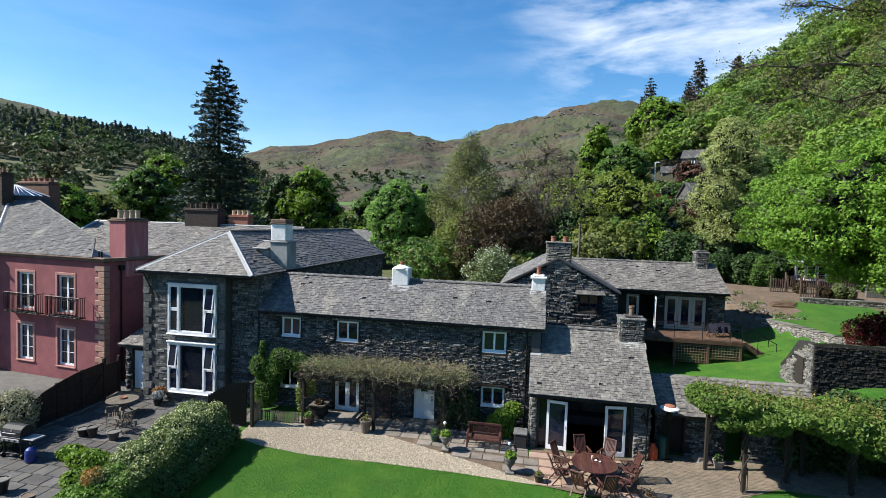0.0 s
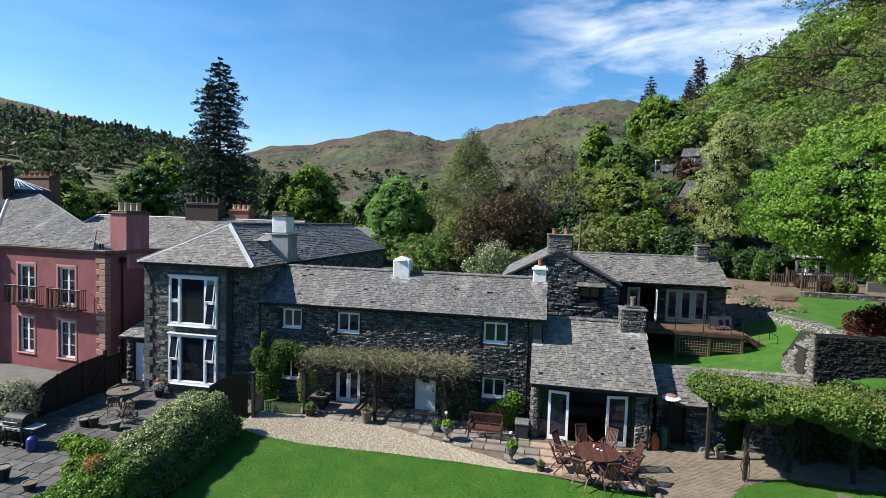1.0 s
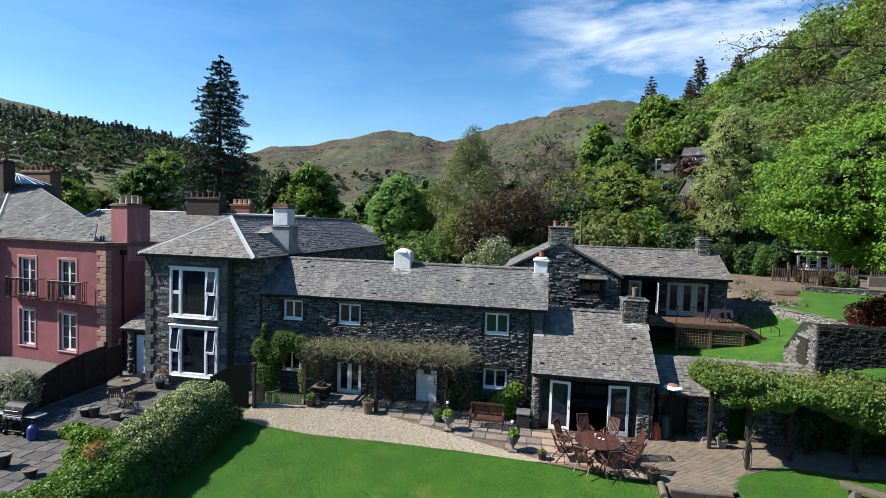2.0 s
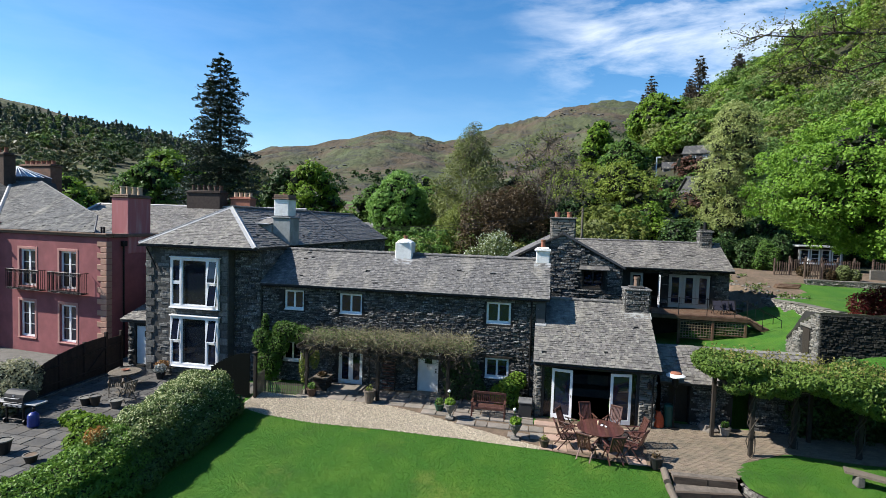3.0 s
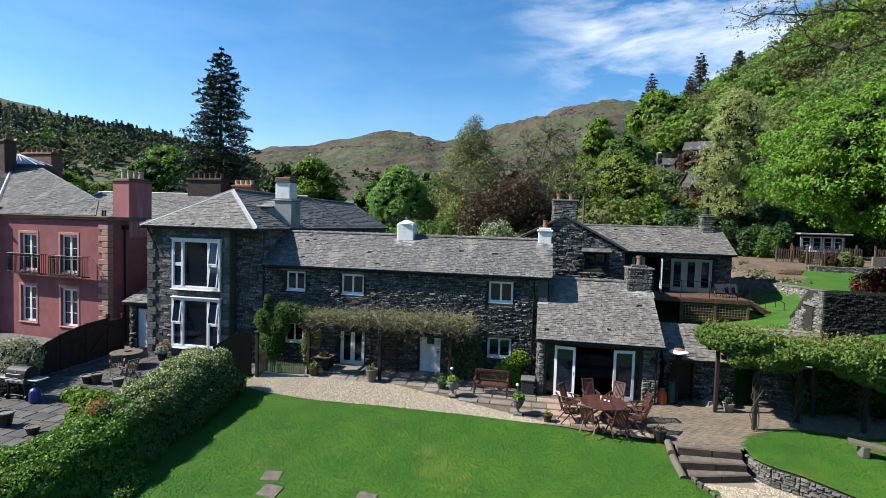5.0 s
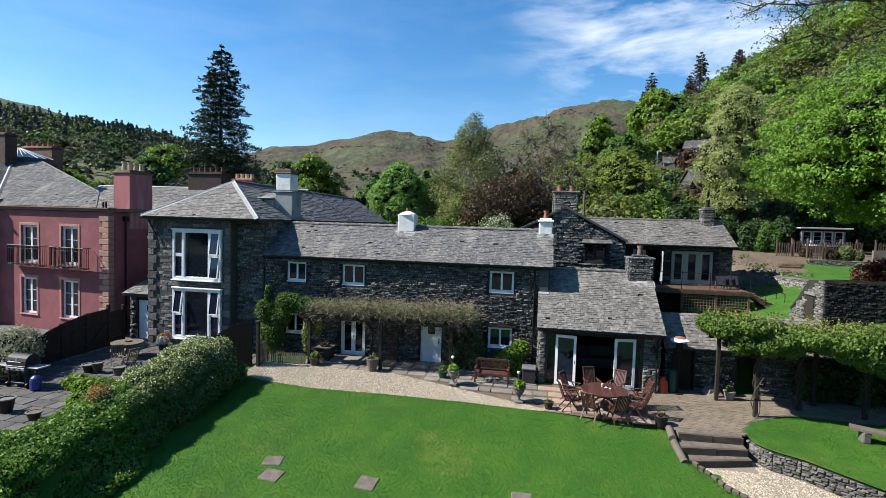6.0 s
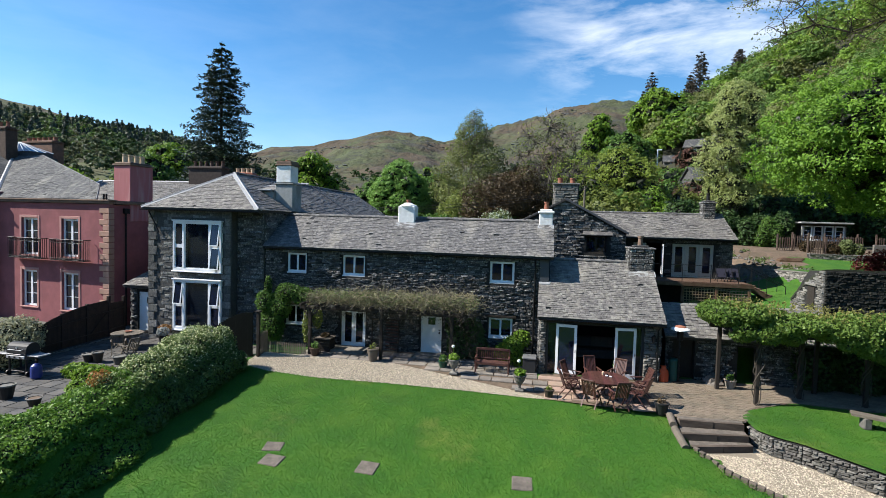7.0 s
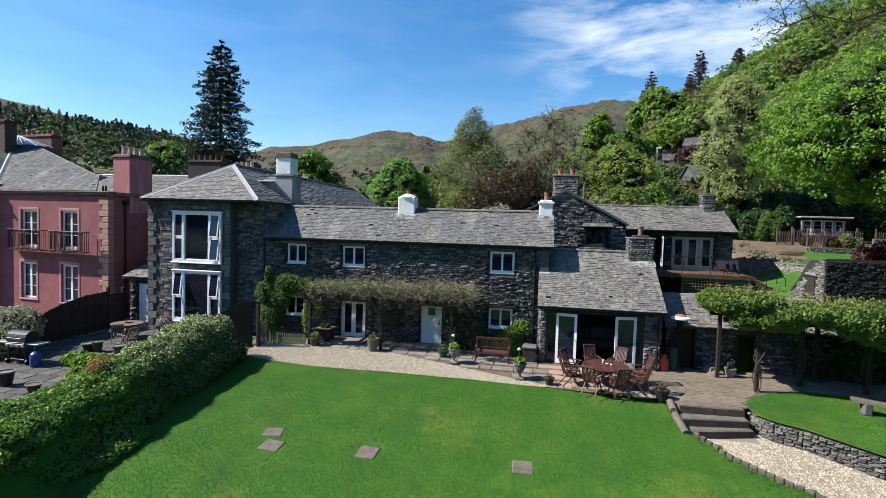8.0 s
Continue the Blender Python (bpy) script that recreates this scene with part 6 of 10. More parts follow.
    part("side_wall", Shape().box(30.35, 48.15, zb - 0.5, 30.5, 51, zb + 2.1), DARK_WOOD, c)
    part("back_wall", Shape().box(27.15, 51, zb - 0.5, 30.5, 51.1, zb + 2.1), DARK_WOOD, c)
    for a in holes:
        window(c, a[0], a[1], a[2], a[3], 48.0, 1, 2, w=0.05, depth=0.08)
    part("roof", Shape().bevel_box(26.85, 47.5, zb + 2.12, 30.8, 51.4, zb + 2.26, 0.03), GREY_RENDER, c)
    single("terrace_wall", Shape().bevel_box(30.9, 45.0, g1(31, 45) - 0.1, 34.2, 45.2, g1(31, 45) + 0.75, 0.02), PALE_STONE, "low pale stone screen wall beside the fence", "garden wall")


def build_deck():
    d = thing("deck", (15, 33.3, 1.8), "raised brown timber deck with lattice front and thin iron rail", "deck")
    x0, x1, y0, y1, z = 12.2, 17.6, 32.0, 34.68, 3.45
    n = 19
    board = Shape().bevel_box(0, -0.065, -0.03, x1 - x0, 0.065, 0, 0.005).mesh("deck_board")
    board.materials.append(DECK_WOOD)
    for i in range(n):
        ob = hang(new("deck_board", board), d)
        ob.matrix_basis = Matrix.Translation((x0, y0 + 0.07 + i * (y1 - y0 - 0.1) / (n - 1), z))
    part("fascia", Shape().bevel_box(x0, y0 - 0.04, z - 0.25, x1 + 0.04, y0, z - 0.035, 0.01).bevel_box(x1, y0, z - 0.25, x1 + 0.04, y1, z - 0.035, 0.01), DECK_WOOD, d)
    for x in (13.9, 15.75, 17.5):
        part("post", Shape().bevel_box(x - 0.07, y0, g1(x, y0) - 0.2, x + 0.07, y0 + 0.14, z - 0.04, 0.01), DECK_WOOD, d)
    for xa, xb in ((13.97, 15.68), (15.82, 17.43)):
        za, zb = max(g1(xa, y0), g1(xb, y0)) + 0.05, z - 0.3
        lat = part("lattice", Shape().box(xa, y0 + 0.02, za, xb, y0 + 0.06, za + 0.06).box(xa, y0 + 0.02, zb - 0.06, xb, y0 + 0.06, zb), DECK_WOOD, d)
        k = 0
        x = xa
        while x < xb:
            part("slat", Shape().box(x, y0 + 0.05, za + 0.06, x + 0.03, y0 + 0.065, zb - 0.06), TAN_WOOD, lat)
            x += 0.16
        zz = za + 0.15
        while zz < zb - 0.06:
            part("slat", Shape().box(xa, y0 + 0.035, zz, xb, y0 + 0.049, zz + 0.03), TAN_WOOD, lat)
            zz += 0.16
    rail = Shape()
    for h in (0.35, 0.65, 0.98):
        rail.tube((x0 + 0.1, y0 + 0.05, z + h), (x1, y0 + 0.05, z + h), 0.016 if h > 0.9 else 0.006, n=5)
    part("rail", rail, BLACK_METAL, d)
    for x in (12.3, 13.85, 15.4, 16.9, 17.55):
        part("stanchion", Shape().tube((x, y0 + 0.05, z), (x, y0 + 0.05, z + 1.05), 0.02, n=6), BLACK_METAL, d)
    # stair down to the lawn
    for i in range(6):
        xx = 17.75 + i * 0.3
        part("tread", Shape().bevel_box(xx, 32.6, z - 0.17 - i * 0.17, xx + 0.3, 33.7, z - 0.12 - i * 0.17, 0.008), DECK_WOOD, d)
    for y in (32.6, 33.7):
        part("stringer", Shape().prism([(17.65, y, z - 0.05), (17.65, y, z - 0.35), (19.6, y, z - 1.35), (19.6, y, z - 1.1)], (0, 0.05, 0)), DECK_WOOD, d)
        part("handrail", Shape().path([(17.6, y, z + 0.95), (19.6, y, z - 0.1), (19.6, y, z - 1.2)], 0.02, 6).path([(18.6, y, z + 0.42), (18.6, y, z - 0.7)], 0.016, 5), BLACK_METAL, d)
    for k in range(3):
        x, y = 16.3 + k * 0.42, 33.0 + 0.2 * k
        c = thing("folding_chair", (x, y, z), "dark folded deck chair leaning on the deck", "chair", "deck chairs")
        part("seat_sling", Shape().hexa([(x - 0.25, y, z + 0.25), (x + 0.25, y, z + 0.25), (x + 0.25, y + 0.35, z + 0.75), (x - 0.25, y + 0.35, z + 0.75), (x - 0.25, y, z + 0.27), (x + 0.25, y, z + 0.27), (x + 0.25, y + 0.35, z + 0.77), (x - 0.25, y + 0.35, z + 0.77)]), material("navy_canvas", (0.02, 0.02, 0.035), 0.9), c)
        for sx in (-0.27, 0.27):
            part("leg", Shape().tube((x + sx, y - 0.2, z), (x + sx, y + 0.4, z + 0.85), 0.016, n=6), BLACK_METAL, c)
            part("leg", Shape().tube((x + sx, y + 0.35, z), (x + sx, y - 0.15, z + 0.5), 0.016, n=6), BLACK_METAL, c)


build_pink()
build_rear_range()
build_outbuilding()
build_barn()
build_upper_garden()
build_deck()


# ---- terrace, paving, path and lawn edges ----
def strip_sheet(name, x0, x1, low, high, zf, mat, label, category, step=0.25, rows=10, skirt=0.0):
    """A sheet between two curves low(x) and high(x), following zf."""
    xs = np.linspace(x0, x1, max(2, int((x1 - x0) / step)))
    t = np.linspace(0, 1, rows + 1)
    lo, hi = low(xs), high(xs)
    Y = lo[None] + (hi - lo)[None] * t[:, None]
    X = np.broadcast_to(xs[None], Y.shape)
    Z = zf(X, Y)
    v = np.stack([X, Y, Z], -1).reshape(-1, 3)
    n = len(xs)
    i = (np.arange(rows)[:, None] * n + np.arange(n - 1)[None]).ravel()
    me = fast_mesh(name, v, np.stack([i, i + 1, i + n + 1, i + n], 1))
    me.materials.append(mat)
    return tagged(new(name, me), label, category, kind="structure")


def curve(xs, ys):
    return lambda x: np.interp(x, xs, ys)


gravel_low = curve([-7.3, -7.1, -5.94, -3.4, 0, 3, 5.04, 6.2], [20.7, 20.55, 20.18, 19.92, 20.0, 19.95, 19.85, 19.72])
gravel_high = curve([-7.3, -7.1, -4.85, -0.9, 2.38, 4.8, 6.2], [22.25, 22.25, 22.2, 22.15, 21.15, 20.34, 19.85])
flag_low = curve([-5.3, -4.85, -0.9, 2.38, 4.8, 6.2, 7.95, 9.65, 9.95], [22.2, 22.2, 22.15, 21.15, 20.34, 19.72, 19.28, 18.98, 18.95])
brick_low = curve([9.95, 10.45, 12.5, 12.7, 12.95, 13.2, 15.2, 17.7, 20], [18.97, 18.64, 18.68, 18.85, 19.3, 20.0, 21.3, 21.0, 21.3])
wall_line = curve([12.6, 13.1, 13.73, 15.28, 18, 26], [18.35, 17.6, 17.2, 16.0, 14.2, 10.0])
path_low = curve([10.6, 11.27, 12.14, 12.66, 14, 17, 26], [17.2, 16.0, 15.2, 14.8, 13.6, 11.5, 5.0])
PATIO_Z = -0.13


def upper_z(x, y):
    """The round lawn: level, but dipping to the head of its retaining wall."""
    wl = wall_line(x)
    return -0.02 - 0.15 * 0.9 * np.clip(17.2 - wl, 0, 6) * smooth01(1 - (y - wl) / 2.6)


def build_paving():
    rng = random.Random(101)
    strip_sheet("gravel", -7.3, 6.2, gravel_low, gravel_high, lambda x, y: terrace_z(x, y) + 0.012, GRAVEL, "pale buff gravel bed between lawn and terrace", "gravel")
    terr = strip_sheet("terrace", -5.3, 9.95, flag_low, lambda x: np.where(x < 5.7, 24.33, 22.6), lambda x, y: terrace_z(x, y) + 0.006, SOIL, "terrace of worn sandstone flags along the house", "paving")
    brick = strip_sheet("brick_terrace", 9.95, 20, brick_low, lambda x: np.full_like(x, 23.45), lambda x, y: terrace_z(x, y) + 0.006, SOIL, "brown brick-paved terrace by the arbour", "paving")
    strip_sheet("path", 10.6, 26, path_low, lambda x: wall_line(np.maximum(x, 12.6)) + np.where(x < 12.6, -1.0 * np.clip(12.6 - x, 0, 1) * 0.3, 0.15), lambda x, y: np.minimum(-0.66 - 0.15 * np.clip(17.2 - y, 0, 10), terrace_z(x, y) - 0.15 * np.clip(19.8 - y, 0, 13.5)) + 0.012, GRAVEL, "curving gravel path below the retaining wall", "path")
    strip_sheet("upper_lawn", 12.75, 26, wall_line, lambda x: np.where(x < 13.2, 19.3 + (x - 12.75) * 1.5, np.where(x < 20, brick_low(x), 22.6)), upper_z, LAWN, "raised round lawn beside the arbour", "lawn")
    strip_sheet("patio", -24, -7.7, lambda x: np.full_like(x, 5.0), lambda x: np.where(x < -14.9, 24.5, 23.75), lambda x, y: PATIO_Z + 0 * x, GREY_GRAVEL, "slate-flagged patio behind the hedge", "paving", 0.5)
    # flags along the house, in uneven rows
    pieces, pink = [], []
    y = 19.0
    while y < 24.2:
        h = rng.uniform(0.5, 0.8)
        x = -5.25 + rng.uniform(-0.3, 0)
        while x < 9.9:
            w = rng.uniform(0.5, 1.0)
            cx, cy = x + w / 2, y + h / 2
            if cy - h * 0.35 > flag_low(cx) and cy + h * 0.45 < (24.3 if cx < 5.5 else 22.25) and cx > -5.2 and x + w < 9.95:
                (pink if cx > 6.1 and cy < 22 else pieces).append(((cx, cy, float(terrace_z(cx, cy)) - 0.01), w - 0.03, h - 0.03, 0.035 + rng.uniform(0, 0.012), 0))
            x += w
        y += h
    lay("flagstone", pieces, (1, 0, 0), (0, 1, 0), (0, 0, 1), FLAG, terr, len(pieces), inset=0.02, jitter=0.05)
    lay("flagstone", pink, (1, 0, 0), (0, 1, 0), (0, 0, 1), FLAG_PINK, terr, len(pink), inset=0.02, jitter=0.05)
    # brick pavers in running rows
    pv = []
    y, row = 18.68, 0
    while y < 23.4:
        x = 9.97 + (0.11 if row % 2 else 0)
        while x < 19.5:
            cx, cy = x + 0.11, y + 0.055
            if cy > brick_low(cx) + 0.06:
                pv.append(((cx, cy, float(terrace_z(cx, cy)) - 0.02), 0.212, 0.104, 0.042 + rng.uniform(0, 0.008), 0))
            x += 0.22
        y += 0.11
        row += 1
    lay("brick", pv, (1, 0, 0), (0, 1, 0), (0, 0, 1), PAVER, brick, 300, 11.5, inset=0.03, jitter=0.05, rest_name="bricks")
    # slate flags of the far patio
    pf = []
    y = 8.0
    patio = bpy.data.objects["patio"]
    while y < 23.6:
        h = rng.uniform(0.4, 0.75)
        x = -21.0 + rng.uniform(-0.4, 0)
        while x < -8:
            w = rng.uniform(0.4, 0.95)
            if x + w < np.interp(y, [8, 11, 12.3, 13.6, 16, 20], [-11.4, -10.7, -10.0, -9.2, -9.1, -8.0]):
                pf.append(((x + w / 2, y + h / 2, PATIO_Z - 0.015), w - 0.025, h - 0.025, 0.035 + rng.uniform(0, 0.012), 0))
            x += w
        y += h
    lay("flagstone", pf, (1, 0, 0), (0, 1, 0), (0, 0, 1), SLATE_FLAG, patio, 300, -12.0, inset=0.02, jitter=0.05, rest_name="flagstones")
    # loose pebbles over the gravel
    def pebbles(name, pts, label):
        r = np.random.default_rng(5)
        n = len(pts)
        base = np.array([(1, 0, 0), (0, 1, 0), (-1, 0, 0), (0, -1, 0), (0, 0, 0.8)], float)
        s = r.uniform(0.018, 0.045, (n, 1, 3)) * np.array([1, 1, 1.0])
        a = r.uniform(0, 6.28, n)
        L = base[None] * s
        c, d = np.cos(a)[:, None], np.sin(a)[:, None]
        W = np.stack([L[..., 0] * c - L[..., 1] * d, L[..., 0] * d + L[..., 1] * c, L[..., 2]], -1) + pts[:, None, :]
        f = (np.arange(n)[:, None, None] * 5 + np.array([(0, 1, 4), (1, 2, 4), (2, 3, 4), (3, 0, 4)])[None]).reshape(-1, 3)
        me = fast_mesh(name, W.reshape(-1, 3), f)
        me.materials.append(PEBBLE)
        tagged(new(name, me), label, "gravel", kind="stuff")
    r = np.random.default_rng(3)
    x = r.uniform(-7.3, 6.2, 20000)
    t = r.uniform(-0.01, 1.01, 20000)
    y = gravel_low(x) + (gravel_high(x) - gravel_low(x)) * t
    pebbles("pebbles", np.stack([x, y, terrace_z(x, y) + 0.008], 1), "loose buff pebbles on the gravel bed")
    x = r.uniform(10.7, 17, 12000)
    hi = np.where(x > 12.6, wall_line(np.maximum(x, 12.6)) - 0.08, 17.25)
    y = path_low(x) + (hi - path_low(x)) * r.uniform(0.03, 1, 12000)
    pebbles("pebbles", np.stack([x, y, -0.655 - 0.15 * np.clip(17.2 - y, 0, 10)], 1), "loose buff pebbles on the path")
    # brick edging of the path
    u = 0
    pts = [(float(xx), float(path_low(xx))) for xx in np.arange(10.62, 17.0, 0.02)]
    last = None
    me = Shape().bevel_box(-0.1, -0.055, -0.1, 0.1, 0.055, 0.07, 0.012).mesh("edging_brick")
    me.materials.append(EDGE_BRICK)
    edge = thing("path_edging", (10.6, 17.2, -0.7), "curved row of brown edging bricks along the path", "edging", kind="structure")
    for (xa, ya) in pts:
        if last is None or math.hypot(xa - last[0], ya - last[1]) > 0.215:
            if last is not None:
                ob = hang(new("edging_brick", me), edge)
                ob.matrix_basis = pose((xa + last[0]) / 2, (ya + last[1]) / 2, g1((xa + last[0]) / 2 - 0.1, (ya + last[1]) / 2 - 0.1), 0, 0, math.degrees(math.atan2(ya - last[1], xa - last[0])))
            last = (xa, ya)
    # stepping stones sunk in the lawn
    for cx, cy, w, h, a in ((-2.62, 14.95, 0.62, 0.5, 8), (-2.3, 14.27, 0.68, 0.55, -6), (0.73, 14.47, 0.62, 0.6, -4), (5.36, 14.6, 0.6, 0.62, 3)):
        ob = single("stepping_stone", Shape().bevel_box(-w / 2, -h / 2, -0.08, w / 2, h / 2, 0.02, 0.02), STEP_STONE, "square sandstone stepping stone sunk in the lawn", "stepping stone", "stepping stones")
        ob.matrix_world = pose(cx, cy, g1(cx, cy) + 0.005, 8.5, 0, a)
    # steps from the terrace to the path
    st = thing("garden_steps", (11.6, 18.3, -0.6), "three broad timber-edged stone steps to the terrace", "steps")
    fronts = [((10.47, 18.29), (12.52, 18.4), 0.0), ((10.4, 17.64), (12.52, 17.98), -0.22), ((10.5, 17.13), (12.56, 17.71), -0.43)]
    behind = [((10.47, 18.66), (12.56, 18.7))] + [(f[0], f[1]) for f in fronts[:2]]

    def slab(a0, a1, b0, b1, z0, z1):
        return Shape().hexa([(*a0, z0), (*a1, z0), (*b1, z0), (*b0, z0), (*a0, z1), (*a1, z1), (*b1, z1), (*b0, z1)])
    for (fl, fr, z), (bl, br) in zip(fronts, behind):
        into = lambda p, d: (p[0], p[1] + d)
        part("tread", slab(into(fl, 0.12), into(fr, 0.12), into(bl, 0.06), into(br, 0.06), z - 0.3, z - 0.012), STEP_STONE, st)
        mid = ((fl[0] + fr[0]) / 2 + 0.05, (fl[1] + fr[1]) / 2)
        near = (mid[0] + 0.015, mid[1])
        part("riser_sleeper", slab(fl, mid, into(fl, 0.13), into(mid, 0.13), z - 0.24, z), OLD_SLEEPER, st)
        part("riser_sleeper", slab(into(near, 0.01), into(fr, 0.01), into(near, 0.14), into(fr, 0.14), z - 0.24, z - 0.008), OLD_SLEEPER, st)
    for p, q in (((10.3, 19.0, -0.06), (10.24, 18.12, -0.14)), ((10.27, 18.08, -0.24), (10.36, 17.02, -0.46))):
        part("side_log", Shape().tube(p, q, 0.125, n=12), GREY_WOOD, st)
    stone_wall("retaining_wall", [(12.72, 18.6), (12.9, 17.95), (13.1, 17.6), (13.73, 17.2), (15.28, 16.0), (18, 14.2), (22, 12.1)], lambda x, y: -0.66 - 0.15 * max(0, 17.2 - y) - 0.1, 0.69, "low curved dry-stone retaining wall below the round lawn", seed=88, parts=60, cope=False, thick=0.35, mat=WALL_STONE)


def build_grass():
    """Blades over the near lawns, so that they catch the light unevenly."""
    r = np.random.default_rng(9)
    n = 195000
    x, y = r.uniform(-7.4, 12.8, n), r.uniform(8.5, 20.3, n)
    edge = np.interp(y, EDGE_Y, EDGE_X)
    ok = (x < edge - 0.05) & (y < np.where(x < 6.2, gravel_low(x), flag_low(np.maximum(x, 6.2))) + 0.03)
    x2, y2 = r.uniform(12.9, 22, 45000), r.uniform(13, 21.3, 45000)
    ok2 = (y2 > wall_line(x2) + 0.1) & (y2 < np.where(x2 < 13.2, 19.3, brick_low(x2)) + 0.02)
    X, Y = np.r_[x[ok], x2[ok2]], np.r_[y[ok], y2[ok2]]
    Z = np.r_[ground_z(x[ok], y[ok]), upper_z(x2[ok2], y2[ok2])]
    m = len(X)
    a = r.uniform(0, 6.28, m)
    h, w = r.uniform(0.018, 0.04, m), r.uniform(0.008, 0.014, m)
    lean = r.normal(0, 0.02, (m, 2))
    b0 = np.stack([X - np.cos(a) * w, Y - np.sin(a) * w, Z - 0.004], 1)
    b1 = np.stack([X + np.cos(a) * w, Y + np.sin(a) * w, Z - 0.004], 1)
    tp = np.stack([X + lean[:, 0], Y + lean[:, 1], Z + h], 1)
    v = np.stack([b0, b1, tp], 1).reshape(-1, 3)
    me = fast_mesh("grass", v, np.arange(m * 3).reshape(m, 3))
    blade = leaf_material("grass_blade", (0.03, 0.125, 0.007), (0.082, 0.215, 0.015), rough=0.6, through_light=0.35)
    patches(blade, (0.15, 0.22, 0.03), 0.4, (0.5, 0.66), 0.7)
    patches(blade, (0.045, 0.07, 0.015), 0.55, (0.56, 0.7), 0.45)
    me.materials.append(blade)
    tagged(new("grass", me), "short mown green grass of the lawns", "grass", kind="stuff")


build_paving()
build_grass()


# ---- trees, woods and hedges ----
FRESH = leaf_material("fresh_leaf", (0.105, 0.21, 0.018), (0.22, 0.35, 0.04))
MID = leaf_material("mid_leaf", (0.057, 0.132, 0.023), (0.127, 0.230, 0.040))
DARK = leaf_material("dark_leaf", (0.026, 0.06, 0.015), (0.055, 0.11, 0.025), through_light=0.15)
OLIVE = leaf_material("olive_leaf", (0.105, 0.142, 0.027), (0.222, 0.265, 0.056))
SPRING = leaf_material("spring_leaf", (0.135, 0.195, 0.028), (0.28, 0.36, 0.06))
PALE = leaf_material("pale_leaf", (0.1, 0.14, 0.045), (0.19, 0.23, 0.09))
BRONZE = leaf_material("bronze_leaf", (0.04, 0.025, 0.013), (0.088, 0.06, 0.024), through_light=0.15)
COPPER = leaf_material("copper_beech_leaf", (0.12, 0.06, 0.045), (0.2, 0.11, 0.08))
RED = leaf_material("maple_leaf", (0.060, 0.007, 0.007), (0.120, 0.018, 0.015))
NEEDLE = leaf_material("needles", (0.024, 0.042, 0.032), (0.05, 0.078, 0.055), through_light=0.05)
SPRUCE = leaf_material("spruce_needles", (0.045, 0.07, 0.045), (0.08, 0.115, 0.06), through_light=0.05)
LARCH = leaf_material("larch_needles", (0.085, 0.08, 0.07), (0.15, 0.13, 0.105), through_light=0.15)
# near-black leaf for crown and hedge hearts: inner shade put into colour
INNER_SHADE = leaf_material("painted_inner_shade", (0.012, 0.016, 0.008), (0.022, 0.028, 0.012), through_light=0.0)
# the hill leaves are lightened copies, with pale distance haze painted in
HILL_FRESH = leaf_material("hill_fresh", (0.126, 0.234, 0.030), (0.240, 0.372, 0.054))
# greyed leaf copies for the ridge: distance haze is in their colour
HAZED_MID = leaf_material("hazed_mid", (0.052, 0.082, 0.034), (0.1, 0.14, 0.06))
HAZED_OLIVE = leaf_material("hazed_olive", (0.085, 0.098, 0.046), (0.14, 0.152, 0.075))
HAZED_FRESH = leaf_material("hazed_fresh", (0.085, 0.15, 0.036), (0.15, 0.235, 0.065))
HILL_MID = leaf_material("hill_mid", (0.096, 0.180, 0.042), (0.180, 0.288, 0.066))
HILL_OLIVE = leaf_material("hill_olive", (0.120, 0.146, 0.043), (0.216, 0.246, 0.079))
HILL_PALE = leaf_material("hill_pale", (0.16, 0.2, 0.08), (0.26, 0.3, 0.14))
BLOOM = leaf_material("pale_bloom", (0.42, 0.5, 0.36), (0.6, 0.64, 0.5))
TWIG = material("tan_twig", (0.27, 0.24, 0.14), 0.9, vary=0.3, scale=10)


def lobes_of(rng, at, w, h, count, low=0.25):
    """A dome of uneven lobes that fills a crown w wide and h high, standing on at."""
    out = []
    zc, hz = h * (low + 1) / 2, h * (1 - low) / 2
    for i in range(count):
        t = (i + 0.5) / count
        cz = 1 - 1.75 * t                                   # from the top down to the skirt
        k = math.sqrt(max(0.0, 1 - cz * cz)) * (1.0 if cz > -0.2 else 0.9)
        a = i * 2.39996 + rng.uniform(-0.35, 0.35)
        r = w * rng.uniform(0.13, 0.2) * (1 + 3.0 / count)
        d = max(0.0, w * 0.5 * k - r * 0.75) * rng.uniform(0.75, 1.1)
        z = zc + cz * max(0.1, hz - r * 0.55) * rng.uniform(0.9, 1.05)
        out.append(((at[0] + d * math.cos(a), at[1] + d * math.sin(a), at[2] + z), (r, r, r * rng.uniform(0.7, 0.95))))
    return out


def tufts(P, n, r, per, nr):
    """Spread each point into a small rounded spray of leaves that faces outward, so that the crown is a heap of sprays with gaps."""
    m = len(P)
    n = n / (np.linalg.norm(n, axis=1, keepdims=True) + 1e-9)
    P, n = np.repeat(P, per, 0), np.repeat(n, per, 0)
    size = np.repeat(nr.uniform(0.55, 1.35, m), per)[:, None]
    d = nr.normal(0, 1, (m * per, 3)) + 0.75 * n + np.array([0, 0, 0.35])
    d /= np.linalg.norm(d, axis=1, keepdims=True) + 1e-9
    off = d * r * size * nr.uniform(0.45, 1.05, (m * per, 1)) * np.array([1, 1, 0.7])
    return P + off, d * 0.8 + n * 0.5 + np.array([0, 0, 0.2])


